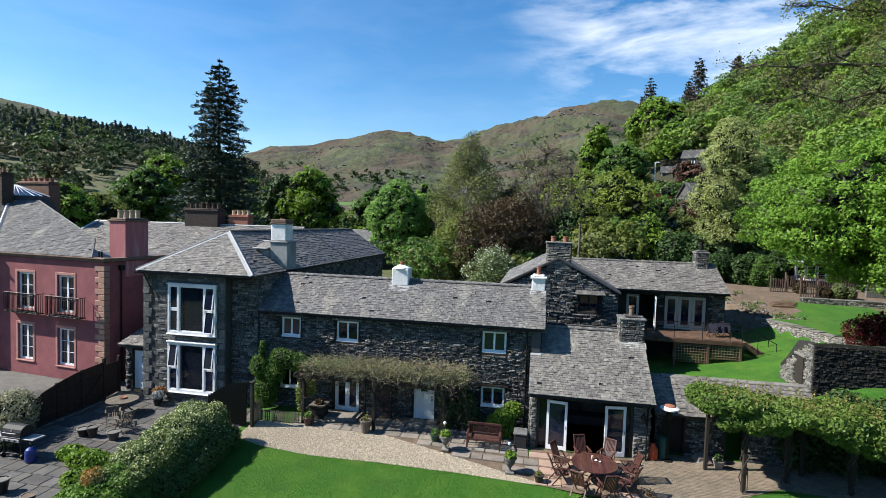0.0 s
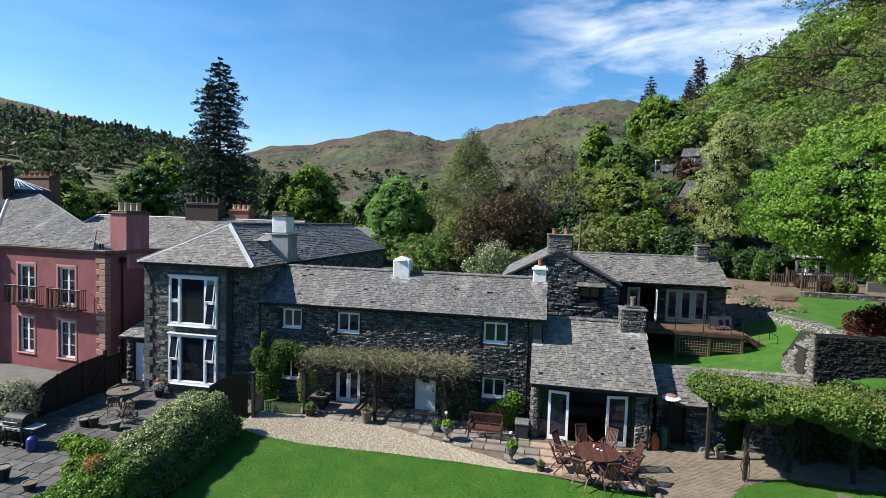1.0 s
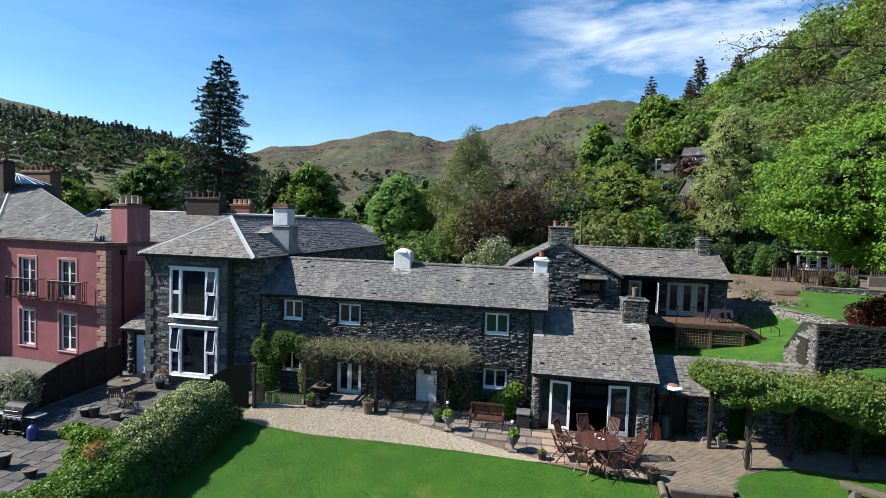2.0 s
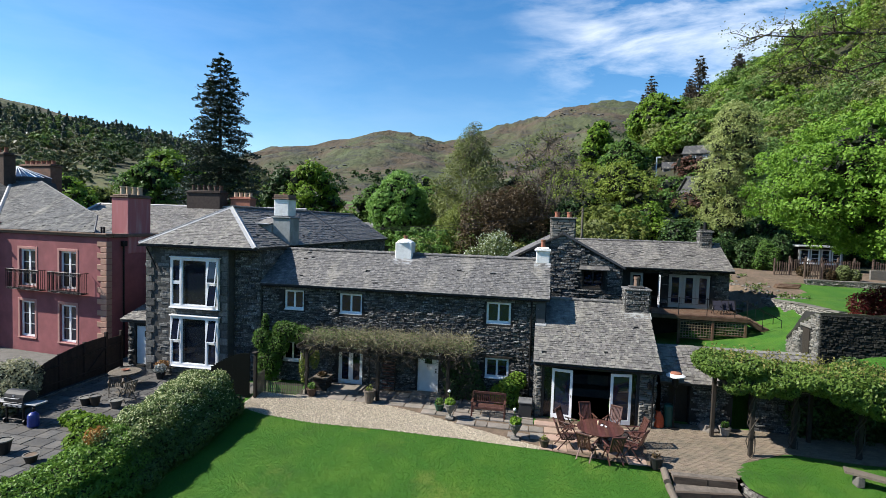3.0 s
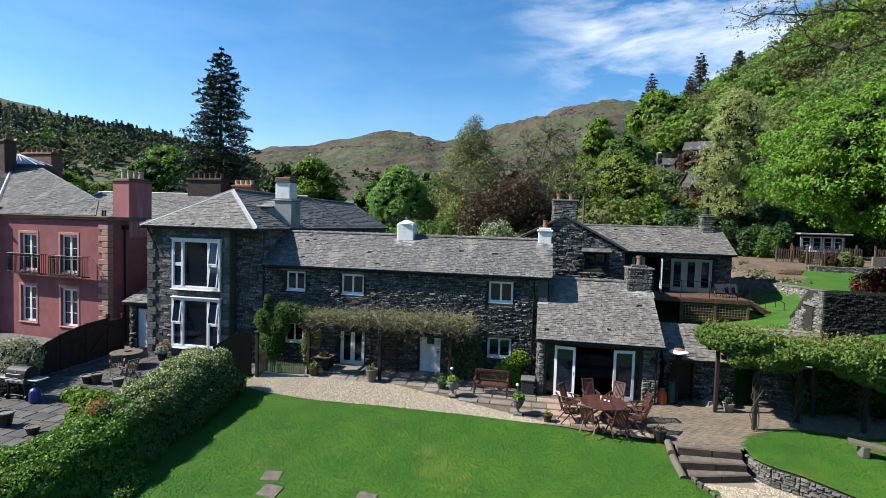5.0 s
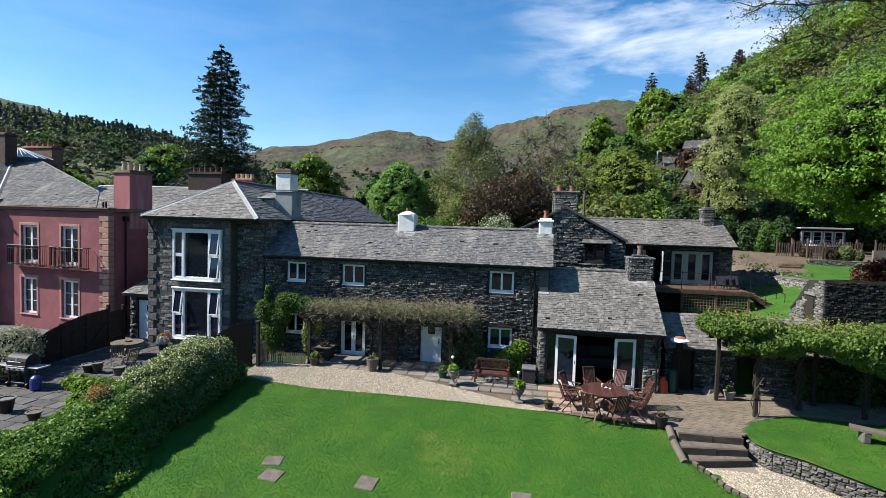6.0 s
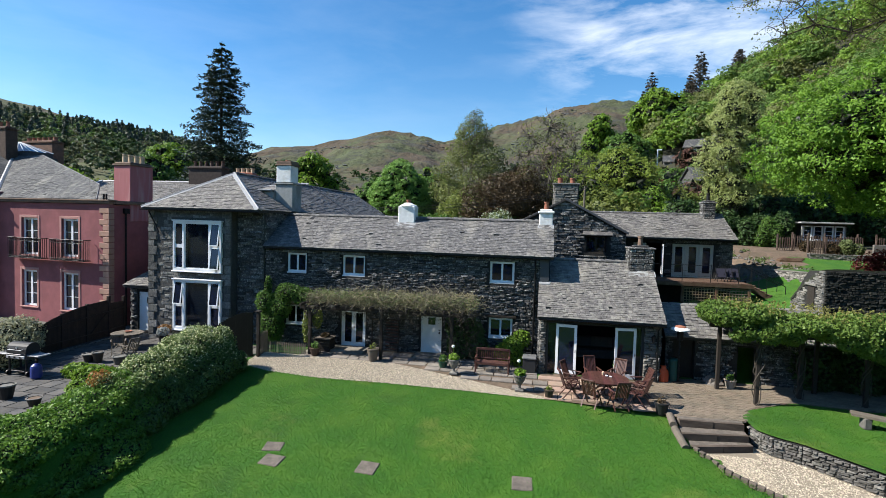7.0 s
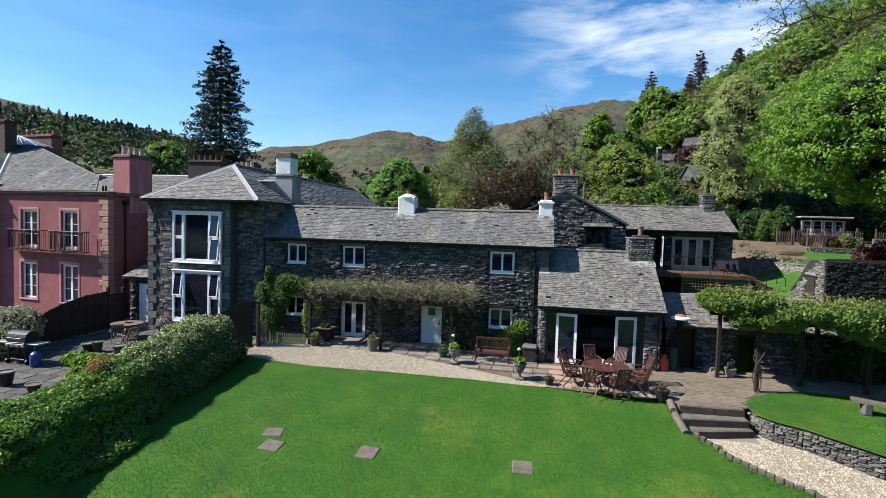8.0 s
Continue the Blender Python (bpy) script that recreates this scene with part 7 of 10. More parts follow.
def tree(name, x, y, h, w, mat, label, leaf=0.3, count=6000, lobes=14, low=0.25, bark=None, trunk=None, seed=1, z=None, twigs=0, group="", inward=0.45, spread=0.8, shift=(0, 0), tuft=0.0, per_tuft=16, floor=None):
    """A broadleaf tree: tapered trunk, limbs to its lobes, and a crown of single leaves with gaps."""
    rng, nr = random.Random(seed), np.random.default_rng(seed)
    z = g1(x, y) - 0.1 if z is None else z
    t = thing(name, (x, y, z), label, "tree", group)
    lb = lobes_of(rng, (x + shift[0], y + shift[1], z), w, h, lobes, low)
    s = Shape()
    r0 = trunk or h * 0.018 + 0.06
    top = (x + rng.uniform(-0.3, 0.3), y + rng.uniform(-0.3, 0.3), z + h * 0.8)
    spine = limb_shape(s, (x, y, z - 0.3), top, r0, r0 * 0.25, nr, 6, 0.08)
    for c, r in lb:
        k = min(5, max(1, int((c[2] - z) / h * 6 * rng.uniform(0.45, 0.8))))
        limb_shape(s, spine[k], c, r0 * (0.55 - 0.07 * k), 0.02, nr, 3, 0.15, 5)
        for _ in range(twigs):
            d = nr.normal(0, 1, 3)
            d = d / np.linalg.norm(d)
            limb_shape(s, c, np.array(c) + d * np.array(r) * rng.uniform(0.8, 1.25), 0.03, 0.008, nr, 3, 0.2, 3)
    part("trunk", s, bark or BARK, t)
    if tuft:
        P, n = shell(lb, count // per_tuft, nr, inward)
        if floor is not None:
            ok = P[:, 2] > floor + nr.normal(0, 0.35, len(P))
            P, n = P[ok], n[ok]
        P, n = tufts(P, n, tuft, per_tuft, nr)
    else:
        P, n = shell(lb, count, nr, inward)
    # near-black leaves at the heart paint shade into the crown's gaps
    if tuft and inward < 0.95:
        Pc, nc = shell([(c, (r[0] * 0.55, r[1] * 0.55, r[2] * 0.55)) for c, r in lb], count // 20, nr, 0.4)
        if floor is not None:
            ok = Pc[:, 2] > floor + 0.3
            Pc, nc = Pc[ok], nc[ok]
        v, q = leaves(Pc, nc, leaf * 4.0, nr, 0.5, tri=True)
        part("inner_foliage", fast_mesh("inner_foliage", v, q), INNER_SHADE, t)
    v, q = leaves(P, n + np.array([0, 0, 0.15 if tuft else 0.45]), leaf, nr, spread, 1.3, tri=True)
    part("crown", fast_mesh("crown", v, q), mat, t, kind="")
    return t


def conifer(name, x, y, h, w, mat, label, layers=26, seed=1, leaf=0.5, bare=0.1, group="", per=16):
    """A tall conifer: straight trunk, drooping tiers of boughs and needle sprays along each."""
    rng, nr = random.Random(seed), np.random.default_rng(seed)
    z = g1(x, y) - 0.2
    t = thing(name, (x, y, z), label, "tree", group)
    s = Shape()
    s.tube((x, y, z), (x, y, z + h), h * 0.014 + 0.08, 0.04, 8)
    P = []
    for i in range(layers):
        f = i / (layers - 1)
        zz = z + h * (bare + (0.985 - bare) * f)
        rad = w * 0.5 * ((1 - f) ** 0.52) * rng.uniform(0.74, 1.06) * 0.92 * (0.8 + 0.3 * min(1, f * 4)) + 0.4
        n = 9 if f < 0.85 else 6
        off = rng.uniform(0, 6)
        for k in range(n):
            a = off + 6.28 * k / n + rng.uniform(-0.3, 0.3)
            L = rad * rng.uniform(0.65, 1.08)
            tip = (x + L * math.cos(a), y + L * math.sin(a), zz - L * (0.3 - 0.2 * f) + 0.08 * L * rng.uniform(0, 1))
            s.tube((x, y, zz), tip, 0.05, 0.015, 4)
            m = max(4, int(per * L / (w * 0.5)))
            u = nr.uniform(0.25, 1.05, m)
            pts = np.array([x, y, zz]) + (np.array(tip) - np.array([x, y, zz])) * u[:, None]
            side = np.array([-math.sin(a), math.cos(a), 0])
            pts = pts + side * (nr.normal(0, 0.15, m) * L)[:, None] * (0.4 + 0.6 * (1 - np.abs(u - 0.55)))[:, None]
            pts[:, 2] += nr.normal(-0.02, 0.035, m) * L + 0.12 * L * np.clip(u - 0.6, 0, 1) ** 2
            P.append(pts)
    P = np.concatenate(P)
    part("trunk", s, BARK, t)
    v, q = leaves(P, np.tile([0.0, 0.0, 1.0], (len(P), 1)), leaf, nr, 0.4, 2.0, tri=True)
    part("crown", fast_mesh("crown", v, q), mat, t)
    return t


def spot(px, r):
    """A plan point by its bearing number across the view and its distance."""
    d = math.atan((px - 784) / 901.9) - radians(10.8)
    return 5.7 + r * math.sin(d), r * math.cos(d)


# tips of the long boughs, the height at which each leaves the trunk, and its thickness
BOUGHS = (((15.9, 27.6, 17.9), 17.4, 0.16), ((17.5, 26.4, 20.2), 18.8, 0.12), ((17.6, 29.5, 16.6), 17.0, 0.1), ((19.6, 27.5, 22.0), 19.8, 0.12), ((20.5, 25.0, 17.0), 17.2, 0.1))


def build_big_trees():
    x, y = spot(388, 104)
    conifer("tall_conifer", x, y, 36.9, 19.0, NEEDLE, "tall dark conifer with drooping tiers behind the houses", 34, 4, 0.3, 0.06, per=190)
    rows = (
        # bearing number, distance, top height above 5.9 in degrees, width, colour, leaf, count, kind words
        (300, 150, 7.3, 17, FRESH, 0.75, 4200, "bright green tree beyond the slate roofs", 14, 0.15),
        (262, 140, 6.0, 14, MID, 0.75, 3000, "round green tree beyond the slate roofs", 12, 0.15),
        (552, 112, 7.6, 11.5, FRESH, 0.55, 5500, "dark green tree behind the back range", 14, 0.12),
        (500, 118, 6.5, 9, DARK, 0.6, 3000, "dark green tree behind the back range", 10, 0.12),
                (770, 92, 6.0, 9, MID, 0.45, 5000, "leafy green tree behind the cottage ridge", 12, 0.06),
        (1088, 78, 8.6, 13, SPRING, 0.4, 8000, "olive-green tree behind the annex", 16, 0.08),
        (1052, 150, 12.0, 11, FRESH, 0.75, 3000, "bright green tree on the lower hillside", 12, 0.15),
        (1100, 140, 10.3, 13, MID, 0.7, 3500, "green tree on the lower hillside", 12, 0.15),
        (1152, 195, 14.2, 19, FRESH, 0.85, 5500, "tall bright green tree on the hillside", 18, 0.1),
        (1192, 190, 12.6, 14, MID, 0.8, 3800, "tall green tree on the hillside", 14, 0.15),
        (1212, 142, 8.3, 8, COPPER, 0.5, 2500, "reddish shrub below the hillside house", 10, 0.05),
        (1160, 116, 5.0, 7, RED, 0.5, 2500, "dark red shrub below the hillside lane", 10, 0.05),
        (1256, 108, 5.2, 8, OLIVE, 0.5, 2500, "olive bushes below the slate-roofed house", 10, 0.05),
        (1215, 104, 5.0, 5, COPPER, 0.5, 2500, "copper hedge bush below the slate-roofed house", 10, 0.05),
        (1290, 150, 9.4, 10, OLIVE, 0.5, 2500, "olive-green tree beside the slate-roofed house", 12, 0.05),
        (1120, 150, 7.6, 9, OLIVE, 0.5, 2500, "olive-brown tree beside the lane", 12, 0.05),
        (1175, 112, 5.0, 9, MID, 0.5, 3500, "green bushes below the hillside lane", 10, 0.04),
        (1140, 118, 4.9, 9, OLIVE, 0.5, 3500, "olive bushes below the hillside lane", 10, 0.04),
        (1285, 180, 12.4, 15, OLIVE, 0.7, 4500, "olive-green tree beside the hillside house", 16, 0.1),
        (748, 100, 6.4, 7, FRESH, 0.45, 3500, "leafy fresh-green tree behind the cottage ridge", 12, 0.06),
        (800, 88, 5.4, 9, OLIVE, 0.42, 3500, "olive-green tree behind the cottage ridge", 12, 0.06),
        (905, 82, 7.0, 9, OLIVE, 0.42, 3500, "brownish olive tree behind the cottage ridge", 12, 0.06),
        (945, 76, 5.8, 8, BRONZE, 0.42, 3200, "dark bronze-leaved tree behind the annex gable", 12, 0.06),
        (1000, 84, 7.6, 10, SPRING, 0.42, 4000, "olive-green tree behind the annex", 14, 0.06),
        (1050, 88, 7.2, 9, SPRING, 0.42, 3500, "olive-green tree behind the annex", 12, 0.06),
        (1190, 128, 5.7, 9, MID, 0.5, 3000, "green bushes on the hillside lane", 10, 0.04),
        (1165, 132, 5.6, 9, OLIVE, 0.5, 3000, "olive bushes on the hillside lane", 10, 0.04),
        (975, 92, 8.6, 11, BRONZE, 0.42, 3600, "brown budding tree behind the annex gable", 14, 0.06),
        (1032, 96, 8.4, 10, SPRING, 0.42, 3600, "olive-green tree behind the annex", 14, 0.06),
        (660, 150, 4.9, 11, MID, 0.7, 2600, "green tree in the valley", 10, 0.1),
        (120, 120, 4.0, 12, FRESH, 0.65, 3200, "bright green tree behind the pink house", 12, 0.1),
        (180, 130, 3.2, 12, OLIVE, 0.65, 3000, "olive tree behind the pink house", 12, 0.1),
        (1145, 70, 4.6, 7, FRESH, 0.35, 3800, "fresh-green bush behind the annex ridge", 10, 0.05),
        (1200, 82, 4.4, 9, OLIVE, 0.4, 4500, "olive-green bush behind the annex ridge", 12, 0.05),
        (1010, 66, 5.0, 8, DARK, 0.35, 4500, "dark shrubbery behind the annex chimney", 12, 0.02),
    )
    for k, (px, r, el, w, mat, leaf, count, label, lobes, low) in enumerate(rows):
        x, y = spot(px, r)
        h = 5.9 + r * math.tan(radians(el)) - g1(x, y)
        tree("tree", x, y, max(h, 3), w, mat, label, max(0.19, 0.003 * r), int(4.6 * w * max(h, 3) * (0.6 + 4000 / r ** 2) * (150 / max(r, 90)) ** 0.5) * 12, int(lobes * 1.6), low, seed=200 + k, tuft=0.4 + 0.005 * r, per_tuft=16, spread=0.6)
    # dense round tree beyond the ridge
    x, y = spot(705, 84)
    h = 5.9 + 84 * math.tan(radians(7.0)) - g1(x, y)
    tree("tree", x, y, h, 9.6, leaf_material("round_tree_leaf", (0.115, 0.24, 0.04), (0.25, 0.43, 0.1)), "dense round fresh-green tree behind the cottage ridge", 0.2, 60000, 44, 0.1, seed=230, inward=0.3, tuft=0.5, per_tuft=16, spread=0.7)
    # slender birch, half in leaf
    x, y = spot(828, 80)
    tree("birch", x, y, 20.0, 12.5, HILL_OLIVE, "tall slender birch thinly in leaf behind the cottage", 0.2, 21000, 30, 0.05, PALE_BARK, 0.22, 231, twigs=16, inward=0.9)
    x, y = spot(832, 79)
    tree("birch", x, y, 22.5, 6.4, PALE, "birch with a pale feathery top", 0.14, 3600, 14, 0.6, PALE_BARK, 0.16, 232, twigs=26, inward=0.9)
    # nearly bare ash
    x, y = spot(968, 68)
    tree("bare_tree", x, y, 19.8, 12.5, OLIVE, "tall grey-barked tree almost bare of leaves", 0.2, 1300, 24, 0.35, GREY_BARK, 0.26, 233, twigs=44, inward=0.9)
    # dark bronze shrub trees
    for k, (px, r, h, w) in enumerate(((868, 62, 11.6, 9.5), (922, 64, 12.4, 8.5), (812, 66, 9.5, 8), (895, 66, 12.2, 8))):
        x, y = spot(px, r)
        tree("copper_tree", x, y, h, w, OLIVE if k == 2 else BRONZE, "dark bronze-leaved tree behind the cottage ridge", 0.17, 13000, 18, 0.04, seed=240 + k)
    x, y = spot(878, 47)
    t = tree("flowering_shrub", x, y, 6.6, 6.2, PALE, "large shrub with pale blossom behind the ridge", 0.14, 9000, 14, 0.05, seed=251)
    nr = np.random.default_rng(8)
    P, n = shell(lobes_of(random.Random(251), (x, y, g1(x, y)), 6.4, 6.7, 12, 0.05), 1500, nr, 0.15)
    v, q = leaves(P, n, 0.13, nr)
    part("blossom", fast_mesh("blossom", v, q), BLOOM, t, "pale greenish-white blossom")
    # pale-trunked tree at the end of the annex
    x, y = spot(1286, 54)
    tree("slim_tree", x, y, 15.2, 5.8, leaf_material("willow_leaf", (0.246, 0.302, 0.090), (0.426, 0.482, 0.179), through_light=0.35), "slim pale-green tree beside the annex", 0.1, 44000, 34, 0.1, GREY_BARK, 0.16, 261, twigs=2, inward=0.8, tuft=0.4, per_tuft=10, spread=0.8)
    # hillside conifers on the skyline
    for k, (px, r, el, w) in enumerate(((1138, 285, 16.0, 16), (1222, 262, 17.5, 18), (1288, 258, 17.3, 14), (1125, 290, 14.2, 10), (1205, 265, 15.4, 12))):
        x, y = spot(px, r)
        h = 5.9 + r * math.tan(radians(el)) - g1(x, y)
        conifer("conifer", x, y, max(h, 14), w * 0.8, LARCH, "thin brownish conifer on the hillside skyline", 18, 270 + k, 0.75, 0.1, "skyline conifers", per=20)
    # the great sycamore over the barn
    syc = leaf_material("sycamore_leaf", (0.075, 0.17, 0.014), (0.2, 0.36, 0.04))
    tree("sycamore", 27.5, 30.0, 11.4, 14.6, syc, "great spreading sycamore in fresh leaf above the barn", 0.09, 210000, 70, 0.38, seed=281, trunk=0.5, inward=0.4, z=2.9, shift=(-3.9, -3.0), tuft=0.48, per_tuft=60, floor=7.2, spread=0.6)
    tree("sycamore", 31.5, 34.0, 12.5, 14.0, syc, "tall green sycamore behind the barn", 0.16, 60000, 34, 0.3, seed=282, trunk=0.45, inward=0.4, tuft=0.6, per_tuft=30, floor=7.4, spread=0.5)
    tree("maple", 23.6, 30.6, 3.2, 3.2, RED, "small dark red maple behind the barn", 0.09, 7000, 12, 0.2, seed=283, z=2.6)
    # a bough that reaches over from a tree out of sight: crooked grey limb, bare twigs, small young leaves at their ends
    s = Shape()
    nr = np.random.default_rng(12)
    b = thing("overhanging_tree", (30.5, 26.0, g1(30.5, 26)), "tall tree with long thinly leaved boughs overhead", "tree")
    limb_shape(s, (30.5, 26, 1), (30, 26.5, 21), 0.5, 0.25, nr, 6, 0.05)
    pts = []
    for tip, st, rr in BOUGHS:
        p = limb_shape(s, (30, 26.5, st), tip, rr, 0.03, nr, 10, 0.14, 6)
        for i, q in enumerate(p[4:]):
            for _ in range(5):
                d = nr.normal(0, 1, 3) * np.array([1, 0.8, 0.55]) + np.array([-0.7, 0, 0.1])
                e = q + d / np.linalg.norm(d) * nr.uniform(0.7, 1.9)
                tw = limb_shape(s, q, e, 0.035, 0.012, nr, 4, 0.3, 4)
                for g in tw[2:]:
                    for _ in range(3):
                        d2 = nr.normal(0, 1, 3)
                        f = g + d2 / np.linalg.norm(d2) * nr.uniform(0.3, 0.8)
                        limb_shape(s, g, f, 0.013, 0.005, nr, 2, 0.25, 3)
                        pts.append(f + nr.normal(0, 0.13, (8 if nr.uniform() < 0.6 else 2, 3)))
    part("trunk", s, BARK, b)
    P = np.concatenate(pts)
    v, q = leaves(P, np.tile([0.0, 0.0, 1.0], (len(P), 1)), 0.075, nr, 0.9)
    part("crown", fast_mesh("crown", v, q), OLIVE, b)


def wood(name, label, mat, pts, size, per, leaf, seed, shape="round"):
    """Far woodland: many crowns, each a dome of small rounded sprays, joined into one."""
    nr = np.random.default_rng(seed)
    allp, alln = [], []
    for (x, y, z), (w, h) in zip(pts, size):
        if shape == "round":
            k = 9
            u = 1 - 1.5 * (np.arange(k) + 0.5) / k
            g = np.arange(k) * 2.39996 + nr.uniform(0, 6.28)
            e = np.sqrt(1 - u * u) * w * 0.3 * nr.uniform(0.75, 1.15, k)
            c = np.stack([e * np.cos(g), e * np.sin(g), h * (0.52 + 0.3 * u)], 1)
            r = nr.uniform(0.2, 0.29, k) * w
            m = per // 12
            i = nr.integers(0, k, m)
            d = nr.normal(0, 1, (m, 3))
            d /= np.linalg.norm(d, axis=1, keepdims=True)
            d[:, 2] = np.where(d[:, 2] < -0.4, -d[:, 2], d[:, 2])
            p = c[i] + d * r[i][:, None] * nr.uniform(0.8, 1.05, (m, 1)) * np.array([1, 1, 0.9])
            p, d = tufts(p, d, w * 0.085, 12, nr)
        else:
            f = nr.uniform(0, 1, per) ** 1.25
            a = nr.uniform(0, 6.28, per)
            rad = w * 0.5 * (1 - f) ** 0.8 * nr.uniform(0.35, 1.08, per) + 0.1
            p = np.stack([rad * np.cos(a), rad * np.sin(a), h * (0.05 + 0.95 * f)], 1)
            d = np.stack([np.cos(a), np.sin(a), np.full(per, 0.5)], 1)
        allp.append(p + np.array([x, y, z]))
        alln.append(d)
    v, q = leaves(np.concatenate(allp), np.concatenate(alln), leaf, nr, 0.55, 1.3, tri=True)
    me = fast_mesh(name, v, q)
    me.materials.append(mat)
    tagged(new(name, me), label, "woodland", kind="stuff")


def scatter(nr, n, az, r, power=1.0):
    a = np.radians(nr.uniform(az[0], az[1], n))
    d = r[0] + (r[1] - r[0]) * nr.uniform(0, 1, n) ** power
    deg = np.degrees(a)
    keep = ~((deg > 9.2) & (deg < 19.2) & (d < 168) & (d > 56))      # the clearing with the hill houses and the lamp
    a, d = a[keep], d[keep]
    x, y = 5.7 + d * np.sin(a), d * np.cos(a)
    return np.stack([x, y, ground_z(x, y)], 1)


def build_woods():
    nr = np.random.default_rng(77)
    # right hillside, wholly wooded: finer leaf on the nearer slope
    for k, (mat, n, w, per, leaf, rr) in enumerate(((HILL_FRESH, 26, (7, 11), 2100, 0.36, (85, 165)), (HILL_MID, 26, (7, 11), 2100, 0.36, (85, 165)), (HILL_OLIVE, 34, (6, 11), 2000, 0.34, (85, 165)), (HILL_PALE, 12, (6, 9), 1700, 0.32, (85, 150)), (HILL_FRESH, 74, (8, 14), 1300, 0.55, (160, 300)), (HILL_MID, 70, (8, 14), 1300, 0.55, (160, 300)), (HILL_OLIVE, 120, (7, 13), 1200, 0.52, (160, 300)), (HILL_PALE, 20, (6, 10), 1000, 0.5, (160, 300)), (DARK, 10, (7, 11), 800, 0.55, (160, 300)))):
        p = scatter(nr, n, (9.5, 33), rr, 0.8)
        n = len(p)
        wd = nr.uniform(*w, n)
        s = np.stack([wd, wd * nr.uniform(0.85, 1.25, n)], 1)
        wood("hillside_wood", "spring woodland covering the steep hillside", mat, p, s, per, leaf, 300 + k)
    # left ridge: dark conifers in a band across the upper slope, scattered broadleaf trees and open grass below
    for k, (mat, n, rr, per, leaf, shp, hh, az) in enumerate(((SPRUCE, 150, (450, 625), 190, 1.3, "cone", (6, 16), (-53, -39)), (NEEDLE, 110, (420, 600), 190, 1.3, "cone", (7, 17), (-52, -36)), (NEEDLE, 120, (540, 625), 130, 1.3, "cone", (6, 9), (-39, -33)), (HAZED_MID, 90, (300, 600), 300, 1.2, "round", (8, 13), (-54, -30)), (DARK, 70, (330, 620), 300, 1.2, "round", (8, 14), (-54, -32)), (HAZED_FRESH, 75, (330, 600), 320, 1.1, "round", (8, 14), (-50, -34)), (HAZED_OLIVE, 130, (210, 560), 300, 1.1, "round", (7, 12), (-54, -29)), (HAZED_MID, 50, (180, 420), 320, 1.0, "round", (7, 11), (-54, -29)))):
        p = scatter(nr, n, az, rr, 0.8)
        n = len(p)
        s = np.stack([nr.uniform(5, 8, n) if shp == "cone" else nr.uniform(8, 14, n), nr.uniform(*hh, n)], 1)
        wood("ridge_wood", "mixed dark conifers and broadleaf trees on the ridge", mat, p, s, per, leaf, 320 + k, shp)
    # valley floor and hedgerows
    for k, (mat, n) in enumerate(((MID, 90), (HILL_OLIVE, 110), (DARK, 50), (HILL_FRESH, 60))):
        p = scatter(nr, n, (-36, 12), (120, 420), 0.9)
        n = len(p)
        s = np.stack([nr.uniform(6, 11, n), nr.uniform(5, 10, n)], 1)
        wood("valley_wood", "trees and hedgerows on the valley floor", mat, p, s, 300, 0.85, 340 + k)
    # scrub in the gullies of the far fell
    p = scatter(nr, 1500, (-33, 9), (480, 1150), 1.3)
    p = p[np.sin(p[:, 0] * 0.013 + 2 * np.sin(p[:, 1] * 0.006)) * np.cos(p[:, 1] * 0.011 + p[:, 0] * 0.004) > 0.52]
    s = np.stack([nr.uniform(6, 13, len(p)), nr.uniform(4, 9, len(p))], 1)
    wood("fell_scrub", "scattered dark scrub on the fellside", DARK, p, s, 96, 1.5, 350)
    crags(nr)
    # unseen added trees close the garden behind and beside the viewer, cutting sky light
    for k, (mat, n) in enumerate(((MID, 70), (DARK, 70), (OLIVE, 40))):
        p = scatter(nr, n, (95, 262), (48, 78), 1)
        n = len(p)
        s = np.stack([nr.uniform(8, 12, n), nr.uniform(10, 16, n)], 1)
        wood("garden_wood", "unseen added trees closing the lawn behind, darkening panes and sky light", mat, p, s, 240, 1.3, 380 + k)
    # thickets close behind the buildings
    for k, (mat, n, az, rr, h) in enumerate(((MID, 34, (-14, 12), (58, 90), (4, 7)), (HILL_OLIVE, 30, (-14, 12), (56, 84), (3.5, 6)), (OLIVE, 34, (3, 20), (58, 95), (4, 8)), (MID, 20, (16, 33), (64, 90), (5, 9)), (MID, 18, (18, 34), (62, 80), (6, 10)))):
        p = scatter(nr, n, az, rr, 1)
        n = len(p)
        s = np.stack([nr.uniform(5, 8, n), nr.uniform(*h, n)], 1)
        wood("thicket", "tangled shrubs and young trees behind the houses", mat, p, s, 1300, 0.26, 360 + k)


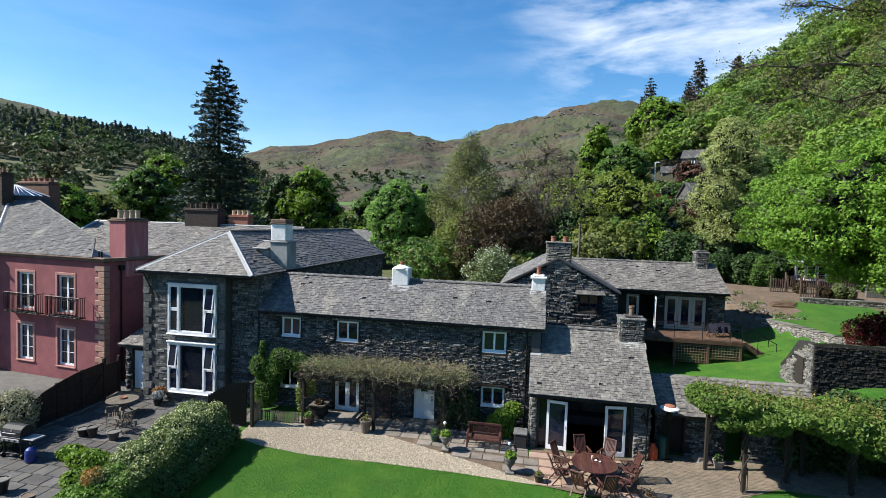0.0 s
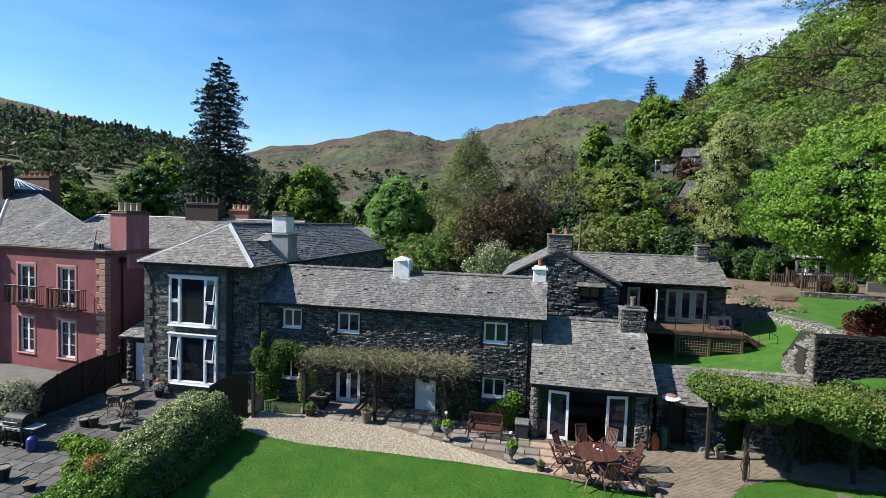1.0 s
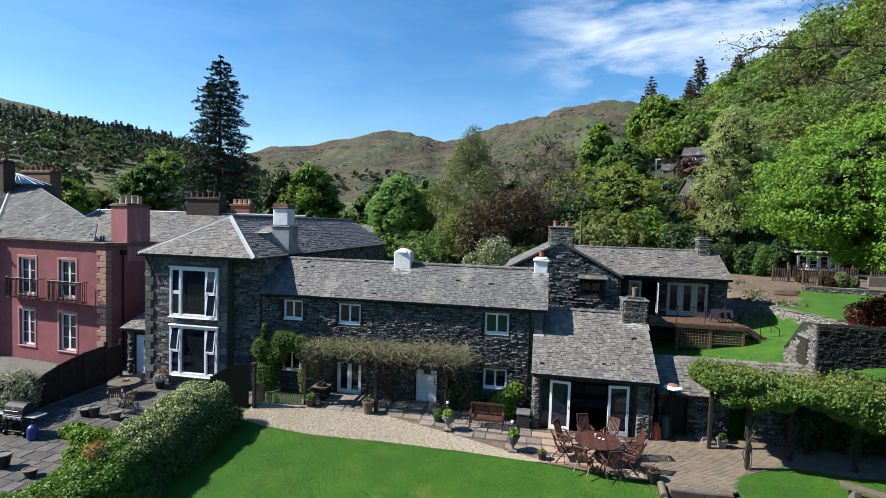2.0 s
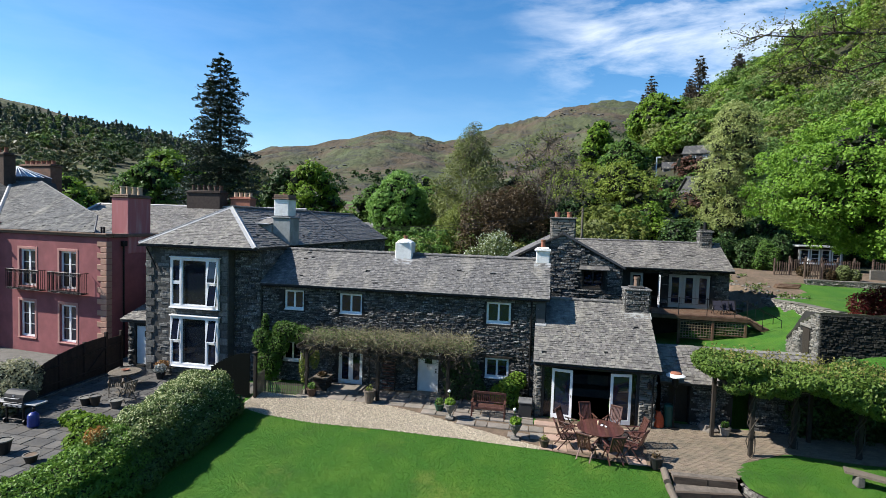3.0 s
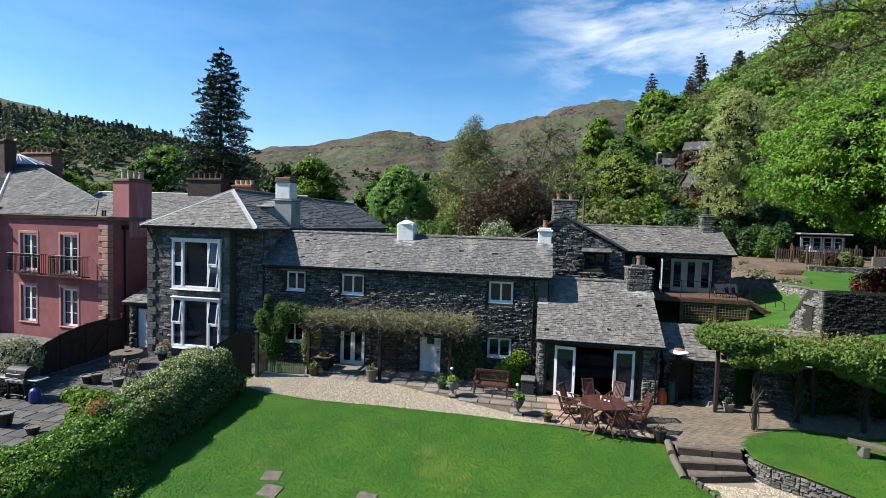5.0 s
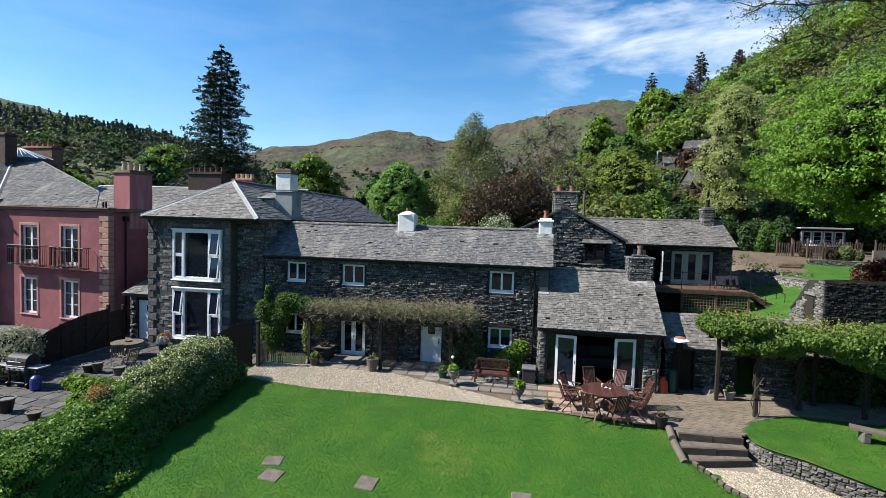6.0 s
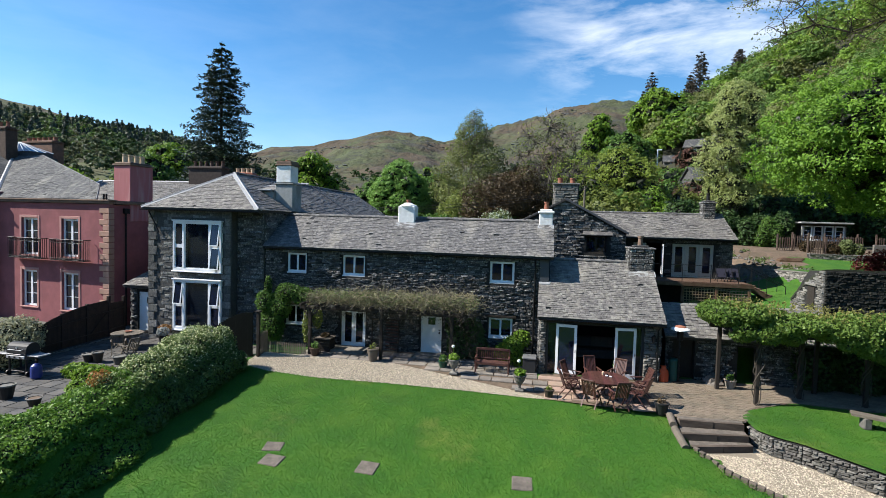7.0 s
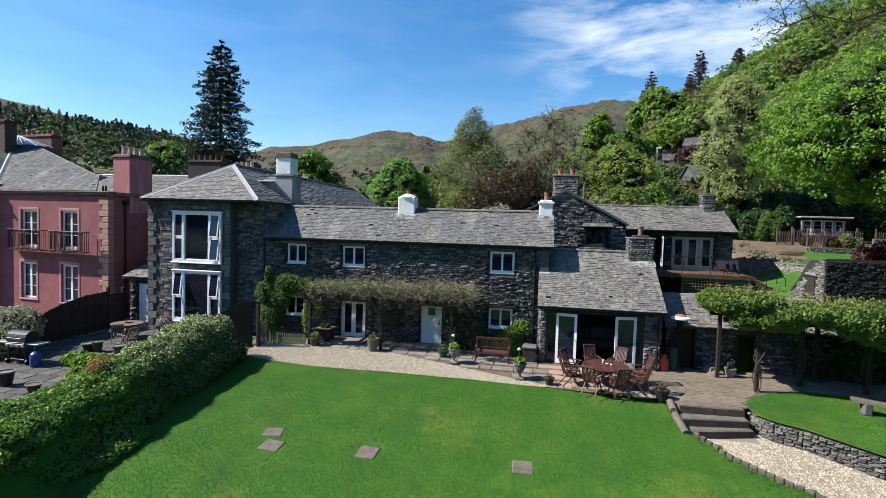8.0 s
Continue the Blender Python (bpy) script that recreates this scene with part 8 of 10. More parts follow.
def crags(nr):
    """Outcrops of grey rock over the far fell, joined into one."""
    p = scatter(nr, 5000, (-30, 10), (560, 1420), 0.7)
    p = p[np.sin(p[:, 0] * 0.017 + 1.0 + 1.5 * np.sin(p[:, 1] * 0.009)) * np.cos(p[:, 1] * 0.014) > 0.55]
    n = len(p)
    base = np.array([(1, 0, 0), (0, 1, 0), (-1, 0, 0), (0, -1, 0), (0, 0, 1.0), (0, 0, -1.0)])
    size = nr.uniform(1.0, 4.2, n)[:, None, None] * np.stack([nr.uniform(0.7, 1.8, n), nr.uniform(0.6, 1.2, n), nr.uniform(0.35, 0.7, n)], 1)[:, None, :]
    v = (p[:, None, :] + base[None] * size * nr.uniform(0.6, 1.3, (n, 6, 1))).reshape(-1, 3)
    tri = np.array([(0, 1, 4), (1, 2, 4), (2, 3, 4), (3, 0, 4), (1, 0, 5), (2, 1, 5), (3, 2, 5), (0, 3, 5)])
    me = fast_mesh("fell_crags", v, (np.arange(n)[:, None, None] * 6 + tri[None]).reshape(-1, 3))
    me.materials.append(CRAG)
    tagged(new("fell_crags", me), "grey rock outcrops scattered over the fellside", "rock", kind="stuff")


def bush(name, lobes, mat, leaf, count, label, category="shrub", seed=1, core=True, group="", spread=0.7, tri=False):
    """A hedge or shrub: a skin of single leaves over near-black ones that paint its inner shade."""
    nr = np.random.default_rng(seed)
    c0 = lobes[0][0]
    t = thing(name, (c0[0], c0[1], min(c[2] - r[2] for c, r in lobes)), label, category, group)
    P, n = shell(lobes, count, nr, 0.3)
    v, q = leaves(P, n + np.array([0, 0, 0.2]), leaf, nr, spread, 1.5, tri)
    part("foliage", fast_mesh("foliage", v, q), mat, t)
    # core leaves coloured near-black stand in for the shade inside
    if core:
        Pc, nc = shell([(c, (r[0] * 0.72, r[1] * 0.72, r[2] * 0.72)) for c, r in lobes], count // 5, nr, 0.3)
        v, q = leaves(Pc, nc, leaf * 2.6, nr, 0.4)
        part("inner_foliage", fast_mesh("inner_foliage", v, q), INNER_SHADE, t)
    return t


def build_hedges():
    rng = random.Random(400)
    # the long mixed hedge between patio and lawn: bloom at the far end, bright at the near end
    def run(y0, y1, n, spread=1.0):
        out = []
        for i in range(n):
            y = y0 + (y1 - y0) * (i + 0.5) / n
            cx = float(np.interp(y, [8, 11, 12.3, 13.6, 16, 18.5, 20], [-10.4, -9.7, -9.0, -8.55, -8.5, -8.4, -8.35]))
            top = float(np.interp(y, [8, 11, 14, 17, 19, 20.2], [-0.15, 0.2, 0.7, 1.33, 1.8, 1.65]))
            for dx, lower in ((0.95, 0.55), (1.35, 1.1)):     # the face that hangs down to the lower lawn
                low = g1(cx + dx + 0.25, y) - 0.1
                h = max(0.5, top - lower - low + rng.uniform(-0.1, 0.1))
                out.append(((cx + dx + rng.uniform(-0.1, 0.1), y + rng.uniform(-0.15, 0.15), low + h * 0.5), (0.42, 0.6, h * 0.5)))
            for k, dx in enumerate((1.75, 2.15)):                   # it spreads down the bank towards its low end
                if y < 14.2 - 0.9 * k:
                    low = g1(cx + dx + 0.2, y) - 0.1
                    h = max(0.45, top - 1.05 * dx - low + rng.uniform(-0.1, 0.1))
                    out.append(((cx + dx + rng.uniform(-0.1, 0.1), y + rng.uniform(-0.15, 0.15), low + h * 0.5), (0.42, 0.6, h * 0.5)))
            for dx in (-0.55, 0.0, 0.55) if y > 12.4 else (-1.3, -0.9, -0.45, 0.0, 0.55):
                base = g1(cx + dx, y)
                h = top - base - min(abs(dx), 0.6) * 0.25 + rng.uniform(-0.12, 0.12)
                out.append(((cx + dx + rng.uniform(-0.1, 0.1), y + rng.uniform(-0.15, 0.15), base + h * 0.5), (0.58, 0.6, h * 0.5)))
        return out
    far = run(14.6, 19.9, 10)
    bush("hedge", far, leaf_material("hedge_leaf", (0.062, 0.112, 0.022), (0.15, 0.215, 0.06), through_light=0.25), 0.054, 72000, "clipped green hedge flecked with pale blossom", "hedge", 401, tri=True)
    nr = np.random.default_rng(402)
    P, n = shell(far, 24000, nr, 0.06)
    # pale blossom kept to top and sunward side, so it also paints sunlight
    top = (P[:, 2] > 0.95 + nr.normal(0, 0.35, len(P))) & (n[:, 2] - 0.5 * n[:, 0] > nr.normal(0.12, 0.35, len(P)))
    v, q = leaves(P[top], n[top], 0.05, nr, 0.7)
    me = fast_mesh("sunlit_side_bloom", v, q)
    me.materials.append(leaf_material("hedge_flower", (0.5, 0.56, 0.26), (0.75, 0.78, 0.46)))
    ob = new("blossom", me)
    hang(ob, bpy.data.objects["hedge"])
    near = run(4.5, 15.2, 18)
    bush("hedge", near, leaf_material("bright_hedge", (0.066, 0.158, 0.02), (0.2, 0.345, 0.05), through_light=0.28), 0.058, 140000, "loose bright green hedge with an orange-leaved patch", "hedge", 403, tri=True, spread=0.9)
    P, n = shell([((-8.75, 14.5, 0.85), (0.34, 0.38, 0.3))], 420, nr, 0.3)
    v, q = leaves(P, n, 0.055, nr, 0.7)
    me = fast_mesh("orange_shrub", v, q)
    me.materials.append(leaf_material("orange_leaf", (0.3, 0.12, 0.03), (0.4, 0.22, 0.06)))
    tagged(new("orange_shrub", me), "orange-leaved shrub growing through the hedge", "shrub")
    # shrub against the cottage wall beside the low window
    bush("wall_shrub", [((-7.6 + rng.uniform(-0.2, 0.2), 23.75, 1.0), (0.7, 0.45, 0.9)), ((-8.0, 23.7, 2.2), (0.55, 0.4, 0.6)), ((-6.8, 23.8, 2.7), (0.75, 0.4, 0.5)), ((-6.0, 23.85, 2.5), (0.6, 0.38, 0.5)), ((-7.3, 23.75, 1.9), (0.7, 0.4, 0.6)), ((-7.9, 23.75, 3.0), (0.18, 0.2, 0.5))], MID, 0.06, 8500, "leafy climber trained on the cottage wall", "climber", 404, spread=0.9)
    bush("wall_shrub", [((2.0, 23.8, 0.7), (0.6, 0.45, 0.8)), ((2.6, 23.85, 1.3), (0.55, 0.4, 0.7)), ((1.7, 23.9, 1.6), (0.4, 0.35, 0.7)), ((2.9, 23.8, 0.6), (0.5, 0.4, 0.6))], DARK, 0.09, 4200, "dark evergreen climber by the stable door", "climber", 405)
    bush("wall_shrub", [((4.5, 23.5, 0.8), (0.5, 0.45, 0.55)), ((4.1, 23.6, 0.5), (0.45, 0.4, 0.5)), ((4.9, 23.7, 1.2), (0.45, 0.35, 0.4)), ((4.75, 23.4, 0.35), (0.4, 0.4, 0.4))], FRESH, 0.07, 4500, "bright green shrub below the cottage window", "shrub", 406)
    bush("wall_shrub", [((-5.25, 22.7, 1.3), (0.22, 0.22, 0.8)), ((-4.75, 22.75, 1.7), (0.25, 0.22, 0.5))], OLIVE, 0.075, 800, "thin climbing rose on the pergola post", "climber", 407, core=False)
    bush("barn_ivy", [((19.2 + 0.75 * i, 25.2 + rng.uniform(-0.2, 0.3), 2.35 + rng.uniform(-0.2, 0.3)), (0.7, 0.55, 0.7)) for i in range(8)], DARK, 0.09, 11000, "dark ivy heaped against the barn wall", "ivy", 414)
    # bushes round the far patio
    bush("patio_shrub", [((-16.6, 17.8, 0.7), (1.2, 1.1, 1.1)), ((-17.6, 17.0, 0.75), (1.3, 1.2, 1.1)), ((-15.9, 17.2, 0.5), (0.8, 0.8, 0.8)), ((-18.6, 16.4, 0.6), (1.2, 1.2, 1.0)), ((-16.9, 18.6, 0.9), (0.9, 0.8, 0.9))], leaf_material("silvery_bush_leaf", (0.15, 0.165, 0.075), (0.42, 0.42, 0.27)), 0.07, 14000, "pale-leaved bush at the end of the fence", "shrub", 408)
    bush("patio_shrub", [((-11.0, 16.6, 0.15), (1.0, 0.5, 0.4)), ((-12.2, 17.0, 0.1), (0.7, 0.4, 0.35)), ((-10.3, 15.4, 0.1), (0.6, 0.5, 0.35))], FRESH, 0.08, 4500, "low green planting along the patio edge", "shrub", 409)
    # greenery at the far end of the arbour, its dark leaf painting shade
    bush("arbour_shrub", [((16.9 + 0.8 * i, 23.5 + rng.uniform(-0.3, 0.5), 0.9 + rng.uniform(-0.2, 0.4)), (1.0, 0.8, 1.2)) for i in range(9)], DARK, 0.09, 16000, "dense shrubs behind the arbour, dark leaf standing in for shade", "shrub", 410)
    # undergrowth in dark leaf: the overhanging trees' shade is in its colour
    bush("bank_shrub", [((18.3 + 0.95 * i, 49.2 + rng.uniform(-0.8, 0.8), g1(18.3 + 0.95 * i, 49.2) + rng.uniform(0.6, 1.4)), (1.0, 0.9, rng.uniform(1.0, 1.9))) for i in range(9)], DARK, 0.13, 15000, "undergrowth atop the soil bank, tree shade put into its dark leaf", "shrub", 411)
    bush("bank_shrub", [((19.0 + 1.2 * i, 54.5 + rng.uniform(-1.2, 1.2), g1(19 + 1.2 * i, 54.5) + rng.uniform(1.6, 3.2)), (1.6, 1.3, rng.uniform(1.6, 2.6))) for i in range(17)], DARK, 0.17, 22000, "tall shrubs behind the cabin, shade put into their dark leaf", "shrub", 415)
    bush("bank_shrub", [((24.0 + 0.3 * i, 47.6 + 0.25 * (i % 3), g1(24.0, 47.4) + 0.7 + 0.55 * (i % 3)), (0.6, 0.5, 0.8)) for i in range(5)], MID, 0.1, 4200, "twiggy green shrub beside the picket fence", "shrub", 413)
    bush("bank_shrub", [((28.6, 44.2, g1(28.6, 44.2) + 0.55), (0.5, 0.45, 0.65)), ((29.3, 44.1, g1(29.3, 44.1) + 0.4), (0.45, 0.4, 0.5))], PALE, 0.09, 2600, "pale variegated shrub by the fence", "shrub", 412)
    bush("bank_shrub", [((27.7, 44.3, g1(27.7, 44.3) + 0.35), (0.5, 0.4, 0.5)), ((26.4, 45.4, g1(26.4, 45.4) + 0.4), (0.5, 0.4, 0.5))], BRONZE, 0.08, 1800, "dark russet shrubs on the terrace", "shrub", 416)


build_big_trees()
build_woods()
build_hedges()


# ---- pergola, arbour, fences ----
def twig_heap(name, boxes, count, mat, parent, seed, r=0.009, length=(0.4, 1.1)):
    """A tangle of thin bent stems filling the given boxes."""
    nr = np.random.default_rng(seed)
    vs, fs = [], []
    tri = np.array([(math.cos(a), math.sin(a)) for a in (0, 2.09, 4.19)])
    vol = np.array([(b[3] - b[0]) * (b[4] - b[1]) for b in boxes])
    for i in nr.choice(len(boxes), count, p=vol / vol.sum()):
        b = boxes[i]
        p = np.array([nr.uniform(b[0], b[3]), nr.uniform(b[1], b[4]), b[2] + (b[5] - b[2]) * nr.uniform(0, 1) ** 1.3])
        d = nr.normal(0, 1, 3) * np.array([1, 0.8, 0.6])
        d /= np.linalg.norm(d)
        L = nr.uniform(*length) / 3
        k = len(vs)
        for j in range(4):
            s = np.cross(d, [0.3, 0.2, 1.0])
            s /= np.linalg.norm(s) + 1e-6
            u = np.cross(d, s)
            for c, e in tri:
                vs.append(p + (s * c + u * e) * r * (1 - j * 0.2))
            p = p + d * L
            d = d + nr.normal(0, 0.45, 3)
            d /= np.linalg.norm(d)
        for j in range(3):
            for q in range(3):
                fs.append((k + 3 * j + q, k + 3 * j + (q + 1) % 3, k + 3 * (j + 1) + (q + 1) % 3, k + 3 * (j + 1) + q))
    return part(name, fast_mesh(name, np.array(vs), np.array(fs)), mat, parent, kind="stuff")


def build_pergola():
    p = thing("pergola", (-1.5, 22.5, 0), "dark timber pergola along the cottage front under bare climbing stems", "pergola")
    y = 22.5
    for x in (-5.0, -1.47, 1.84):
        part("post", Shape().bevel_box(x - 0.07, y - 0.07, float(terrace_z(x, y)) - 0.1, x + 0.07, y + 0.07, 2.199, 0.012), DARK_WOOD, p)
        for sx in (-1, 1):
            part("brace", Shape().tube((x, y, 1.75), (x + 0.4 * sx, y, 2.19), 0.04, n=6), DARK_WOOD, p)
    part("beam", Shape().bevel_box(-5.5, y - 0.06, 2.2, 2.55, y + 0.06, 2.36, 0.012), DARK_WOOD, p)
    rng = random.Random(500)
    for i in range(10):
        x = -5.3 + i * 0.85
        part("rafter", Shape().bevel_box(x - 0.04, y - 0.45, 2.362, x + 0.04, FACE - 0.08, 2.5, 0.01), DARK_WOOD, p)
    v = thing("climbing_vine", (-1.2, 23.2, 2.5), "thick tangle of bare tan climbing stems over the pergola", "climber")
    boxes = [(-5.2, 22.35, 2.5, -2.5, 24.1, 2.85), (-2.8, 22.3, 2.5, 0.5, 24.1, 3.05), (0.3, 22.3, 2.5, 2.8, 24.0, 3.15)]
    twig_heap("stems", boxes, 2600, TWIG, v, 501, 0.011, (0.3, 0.8))
    twig_heap("old_stems", boxes, 600, GREY_WOOD, v, 502, 0.015, (0.3, 0.8))
    for x in (-5.0, -1.47, 1.84):
        twig_heap("trunk_stems", [(x - 0.15, y - 0.15, 0.1, x + 0.15, y + 0.15, 2.4)], 26, BARK, v, 503 + int(x), 0.016, (0.3, 0.7))
    twig_heap("hanging_stems", [(-5.3, 22.2, 2.05, 2.8, 22.5, 2.7), (1.6, 22.4, 0.3, 3.0, 24.0, 2.4), (-2.6, 24.0, 0.2, -0.4, 24.25, 2.4)], 420, BARK, v, 507, 0.01, (0.3, 0.9))
    nr = np.random.default_rng(9)
    P = np.stack([nr.uniform(-5.2, 2.9, 3800), nr.uniform(22.3, 24.1, 3800), nr.uniform(2.55, 3.05, 3800)], 1)
    vv, q = leaves(P, np.tile([0.0, -0.3, 1.0], (len(P), 1)), 0.055, nr, 0.9)
    part("buds", fast_mesh("buds", vv, q), PALE, v, "sparse young leaves")


def build_arbour():
    a = thing("arbour", (15, 21.5, 0), "timber arbour posts and beams under clipped climbers", "arbour")
    posts = [(12.87, 22.3), (13.74, 20.75), (15.7, 21.9), (17.75, 21.5), (19.8, 21.2), (16.6, 22.7)]
    for x, y in posts:
        part("post", Shape().bevel_box(x - 0.07, y - 0.07, -0.12, x + 0.07, y + 0.07, 2.6, 0.015), DARK_WOOD, a)
    part("beam", Shape().bevel_box(12.5, 20.75, 2.55, 20.5, 20.9, 2.72, 0.015), DARK_WOOD, a)
    part("beam", Shape().bevel_box(12.5, 22.3, 2.55, 20.5, 22.45, 2.72, 0.015), DARK_WOOD, a)
    for i in range(8):
        part("rafter", Shape().bevel_box(12.6 + i * 1.1, 20.4, 2.722, 12.7 + i * 1.1, 22.9, 2.86, 0.01), DARK_WOOD, a)
    rng = random.Random(510)
    lb = []
    for i in range(14):
        x = 12.55 + i * 0.66
        for y in (20.7, 21.5, 22.3):
            zc = 3.18 - 0.035 * i + 0.12 * math.sin(i * 1.1) + rng.uniform(-0.12, 0.15)
            lb.append(((x + rng.uniform(-0.2, 0.2), y + rng.uniform(-0.2, 0.2), zc), (0.62, 0.62, rng.uniform(0.32, 0.44))))
    for x, y in ((13.1, 20.6), (13.9, 20.5), (14.7, 20.6)):
        lb.append(((x, y, 2.75), (0.5, 0.45, 0.42)))
    for x, z in ((16.6, 2.8), (17.2, 2.6), (17.8, 2.4), (18.4, 2.3), (19.0, 2.1), (19.8, 2.0), (20.6, 1.9)):
        lb.append(((x, 20.6, z), (0.5, 0.5, 0.55)))
    bush("arbour_climber", lb, leaf_material("climber_leaf", (0.05, 0.12, 0.016), (0.19, 0.28, 0.055)), 0.075, 90000, "broad clipped green climber roofing the arbour", "climber", 511, spread=0.9, tri=True)
    ob = bpy.data.objects["arbour_climber"]
    nr = np.random.default_rng(515)
    top = np.stack([nr.uniform(12.3, 20.8, 260), nr.uniform(20.3, 22.7, 260), np.zeros(260)], 1)
    top[:, 2] = 3.5 - 0.053 * (top[:, 0] - 12.5)
    P = np.concatenate([top + np.array([0, 0, 1]) * k * 0.06 + nr.normal(0, 0.03, (260, 3)) for k in range(7)])
    vv, qq = leaves(P, np.tile([0.0, 0.0, 1.0], (len(P), 1)), 0.06, nr, 1.0)
    part("young_shoots", fast_mesh("young_shoots", vv, qq), leaf_material("bronze_shoot", (0.16, 0.17, 0.04), (0.27, 0.25, 0.08)), ob, "bronze-green young shoots")
    v = thing("climber_stems", (13.74, 20.7, 0), "twisted pale climber stems round the arbour posts", "climber")
    nr = np.random.default_rng(77)
    s = Shape()
    for x, y in ((13.74, 20.7), (15.7, 21.9), (17.75, 21.5)):
        for k in range(3):
            a0 = nr.uniform(0, 6.28)
            pts = [(x + 0.16 * math.cos(a0 + q * 0.9) + nr.normal(0, 0.03), y + 0.16 * math.sin(a0 + q * 0.9) + nr.normal(0, 0.03), -0.1 + q * 0.33) for q in range(9)]
            s.path(pts, 0.018, 5)
    part("stems", s, BARK, v, kind="stuff")


def build_left_fence():
    f = thing("board_fence", (-16.5, 21, PATIO_Z), "dark brown close-boarded fence with a swept top and gate", "fence")
    pts = [(-16.45, 18.9), (-16.5, 20.2), (-16.55, 21.6), (-16.6, 22.95)]
    tops = [1.25, 1.65, 1.85, 1.9]
    for (xa, ya) in pts + [(-16.9, 24.25)]:
        part("post", Shape().bevel_box(xa - 0.07, ya - 0.07, PATIO_Z, xa + 0.07, ya + 0.07, float(np.interp(ya, [18.9, 23, 24.3], [1.4, 2.1, 1.9])), 0.01), FENCE_WOOD, f)
    y = 18.95
    board = Shape().bevel_box(-0.012, -0.06, 0, 0.012, 0.06, 1, 0.004).mesh("board")
    board.materials.append(FENCE_WOOD)
    while y < 24.2:
        x = float(np.interp(y, [18.9, 22.95, 24.25], [-16.45, -16.6, -16.9]))
        top = float(np.interp(y, [18.9, 19.5, 20.3, 21.2, 22.0, 22.9, 23.0, 24.2], [1.15, 1.4, 1.62, 1.78, 1.85, 1.88, 1.7, 1.65]))
        ob = hang(new("board", board), f)
        ob.matrix_basis = Matrix.Translation((x, y, PATIO_Z + 0.04)) @ Matrix.Diagonal((1, 1, top - PATIO_Z - 0.04, 1))
        y += 0.122
    part("rail", Shape().path([(-16.38, 18.9, 0.3), (-16.53, 22.95, 0.3), (-16.83, 24.25, 0.3)], 0.03, 4).path([(-16.38, 18.9, 1.0), (-16.53, 22.95, 1.3), (-16.83, 24.25, 1.3)], 0.03, 4), FENCE_WOOD, f)
    part("brace", Shape().path([(-16.5, 21.7, 0.25), (-16.52, 22.85, 1.3)], 0.035, 4), FENCE_WOOD, f)
    stone_wall("fence_kerb", [(-16.1, 18.6), (-16.25, 22.8)], lambda x, y: PATIO_Z, 0.12, "low pale stone kerb at the foot of the fence", seed=90, thick=0.2, cope=False)
    # dark swept fence and pickets by the hedge end
    g = thing("garden_gate", (-8.2, 21.8, 0), "dark green swept-top garden gate between hedge and house", "gate")
    for i in range(16):
        t = i / 15
        x, y = -9.6 + 2.1 * t, 21.9 - 0.3 * t
        part("board", Shape().bevel_box(x - 0.068, y - 0.014, -0.05, x + 0.068, y + 0.014, 1.15 + 0.85 * math.sin(t * 1.55), 0.006), material("dark_green_board", (0.006, 0.008, 0.007), 0.95, spec=0.05) if i == 0 else bpy.data.materials["dark_green_board"], g)
    part("post", Shape().bevel_box(-7.2, 21.5, -0.1, -7.06, 21.64, 2.05, 0.015).bevel_box(-7.25, 21.45, 2.05, -7.01, 21.69, 2.12, 0.02), DARK_WOOD, g)
    p = thing("low_picket_fence", (-6.2, 22.3, 0), "low weathered picket fence in front of the wall shrub", "fence")
    pk = Shape().prism([(-0.03, 0, 0), (0.03, 0, 0), (0.03, 0, 0.52), (0, 0, 0.58), (-0.03, 0, 0.52)], (0, 0.015, 0)).mesh("picket")
    pk.materials.append(GREY_WOOD)
    for i in range(21):
        ob = hang(new("picket", pk), p)
        ob.matrix_basis = Matrix.Translation((-7.05 + i * 0.095, 22.32, -0.02))
    for h in (0.15, 0.42):
        part("rail", Shape().bevel_box(-7.1, 22.336, h, -5.1, 22.36, h + 0.05, 0.005), GREY_WOOD, p)
    for i in range(8):
        ob = hang(new("picket", pk), p)
        ob.matrix_basis = Matrix.Translation((-7.1, 21.7 + i * 0.09, -0.02)) @ Matrix.Rotation(1.57, 4, "Z") @ Matrix.Diagonal((1, 1, 1.9, 1))


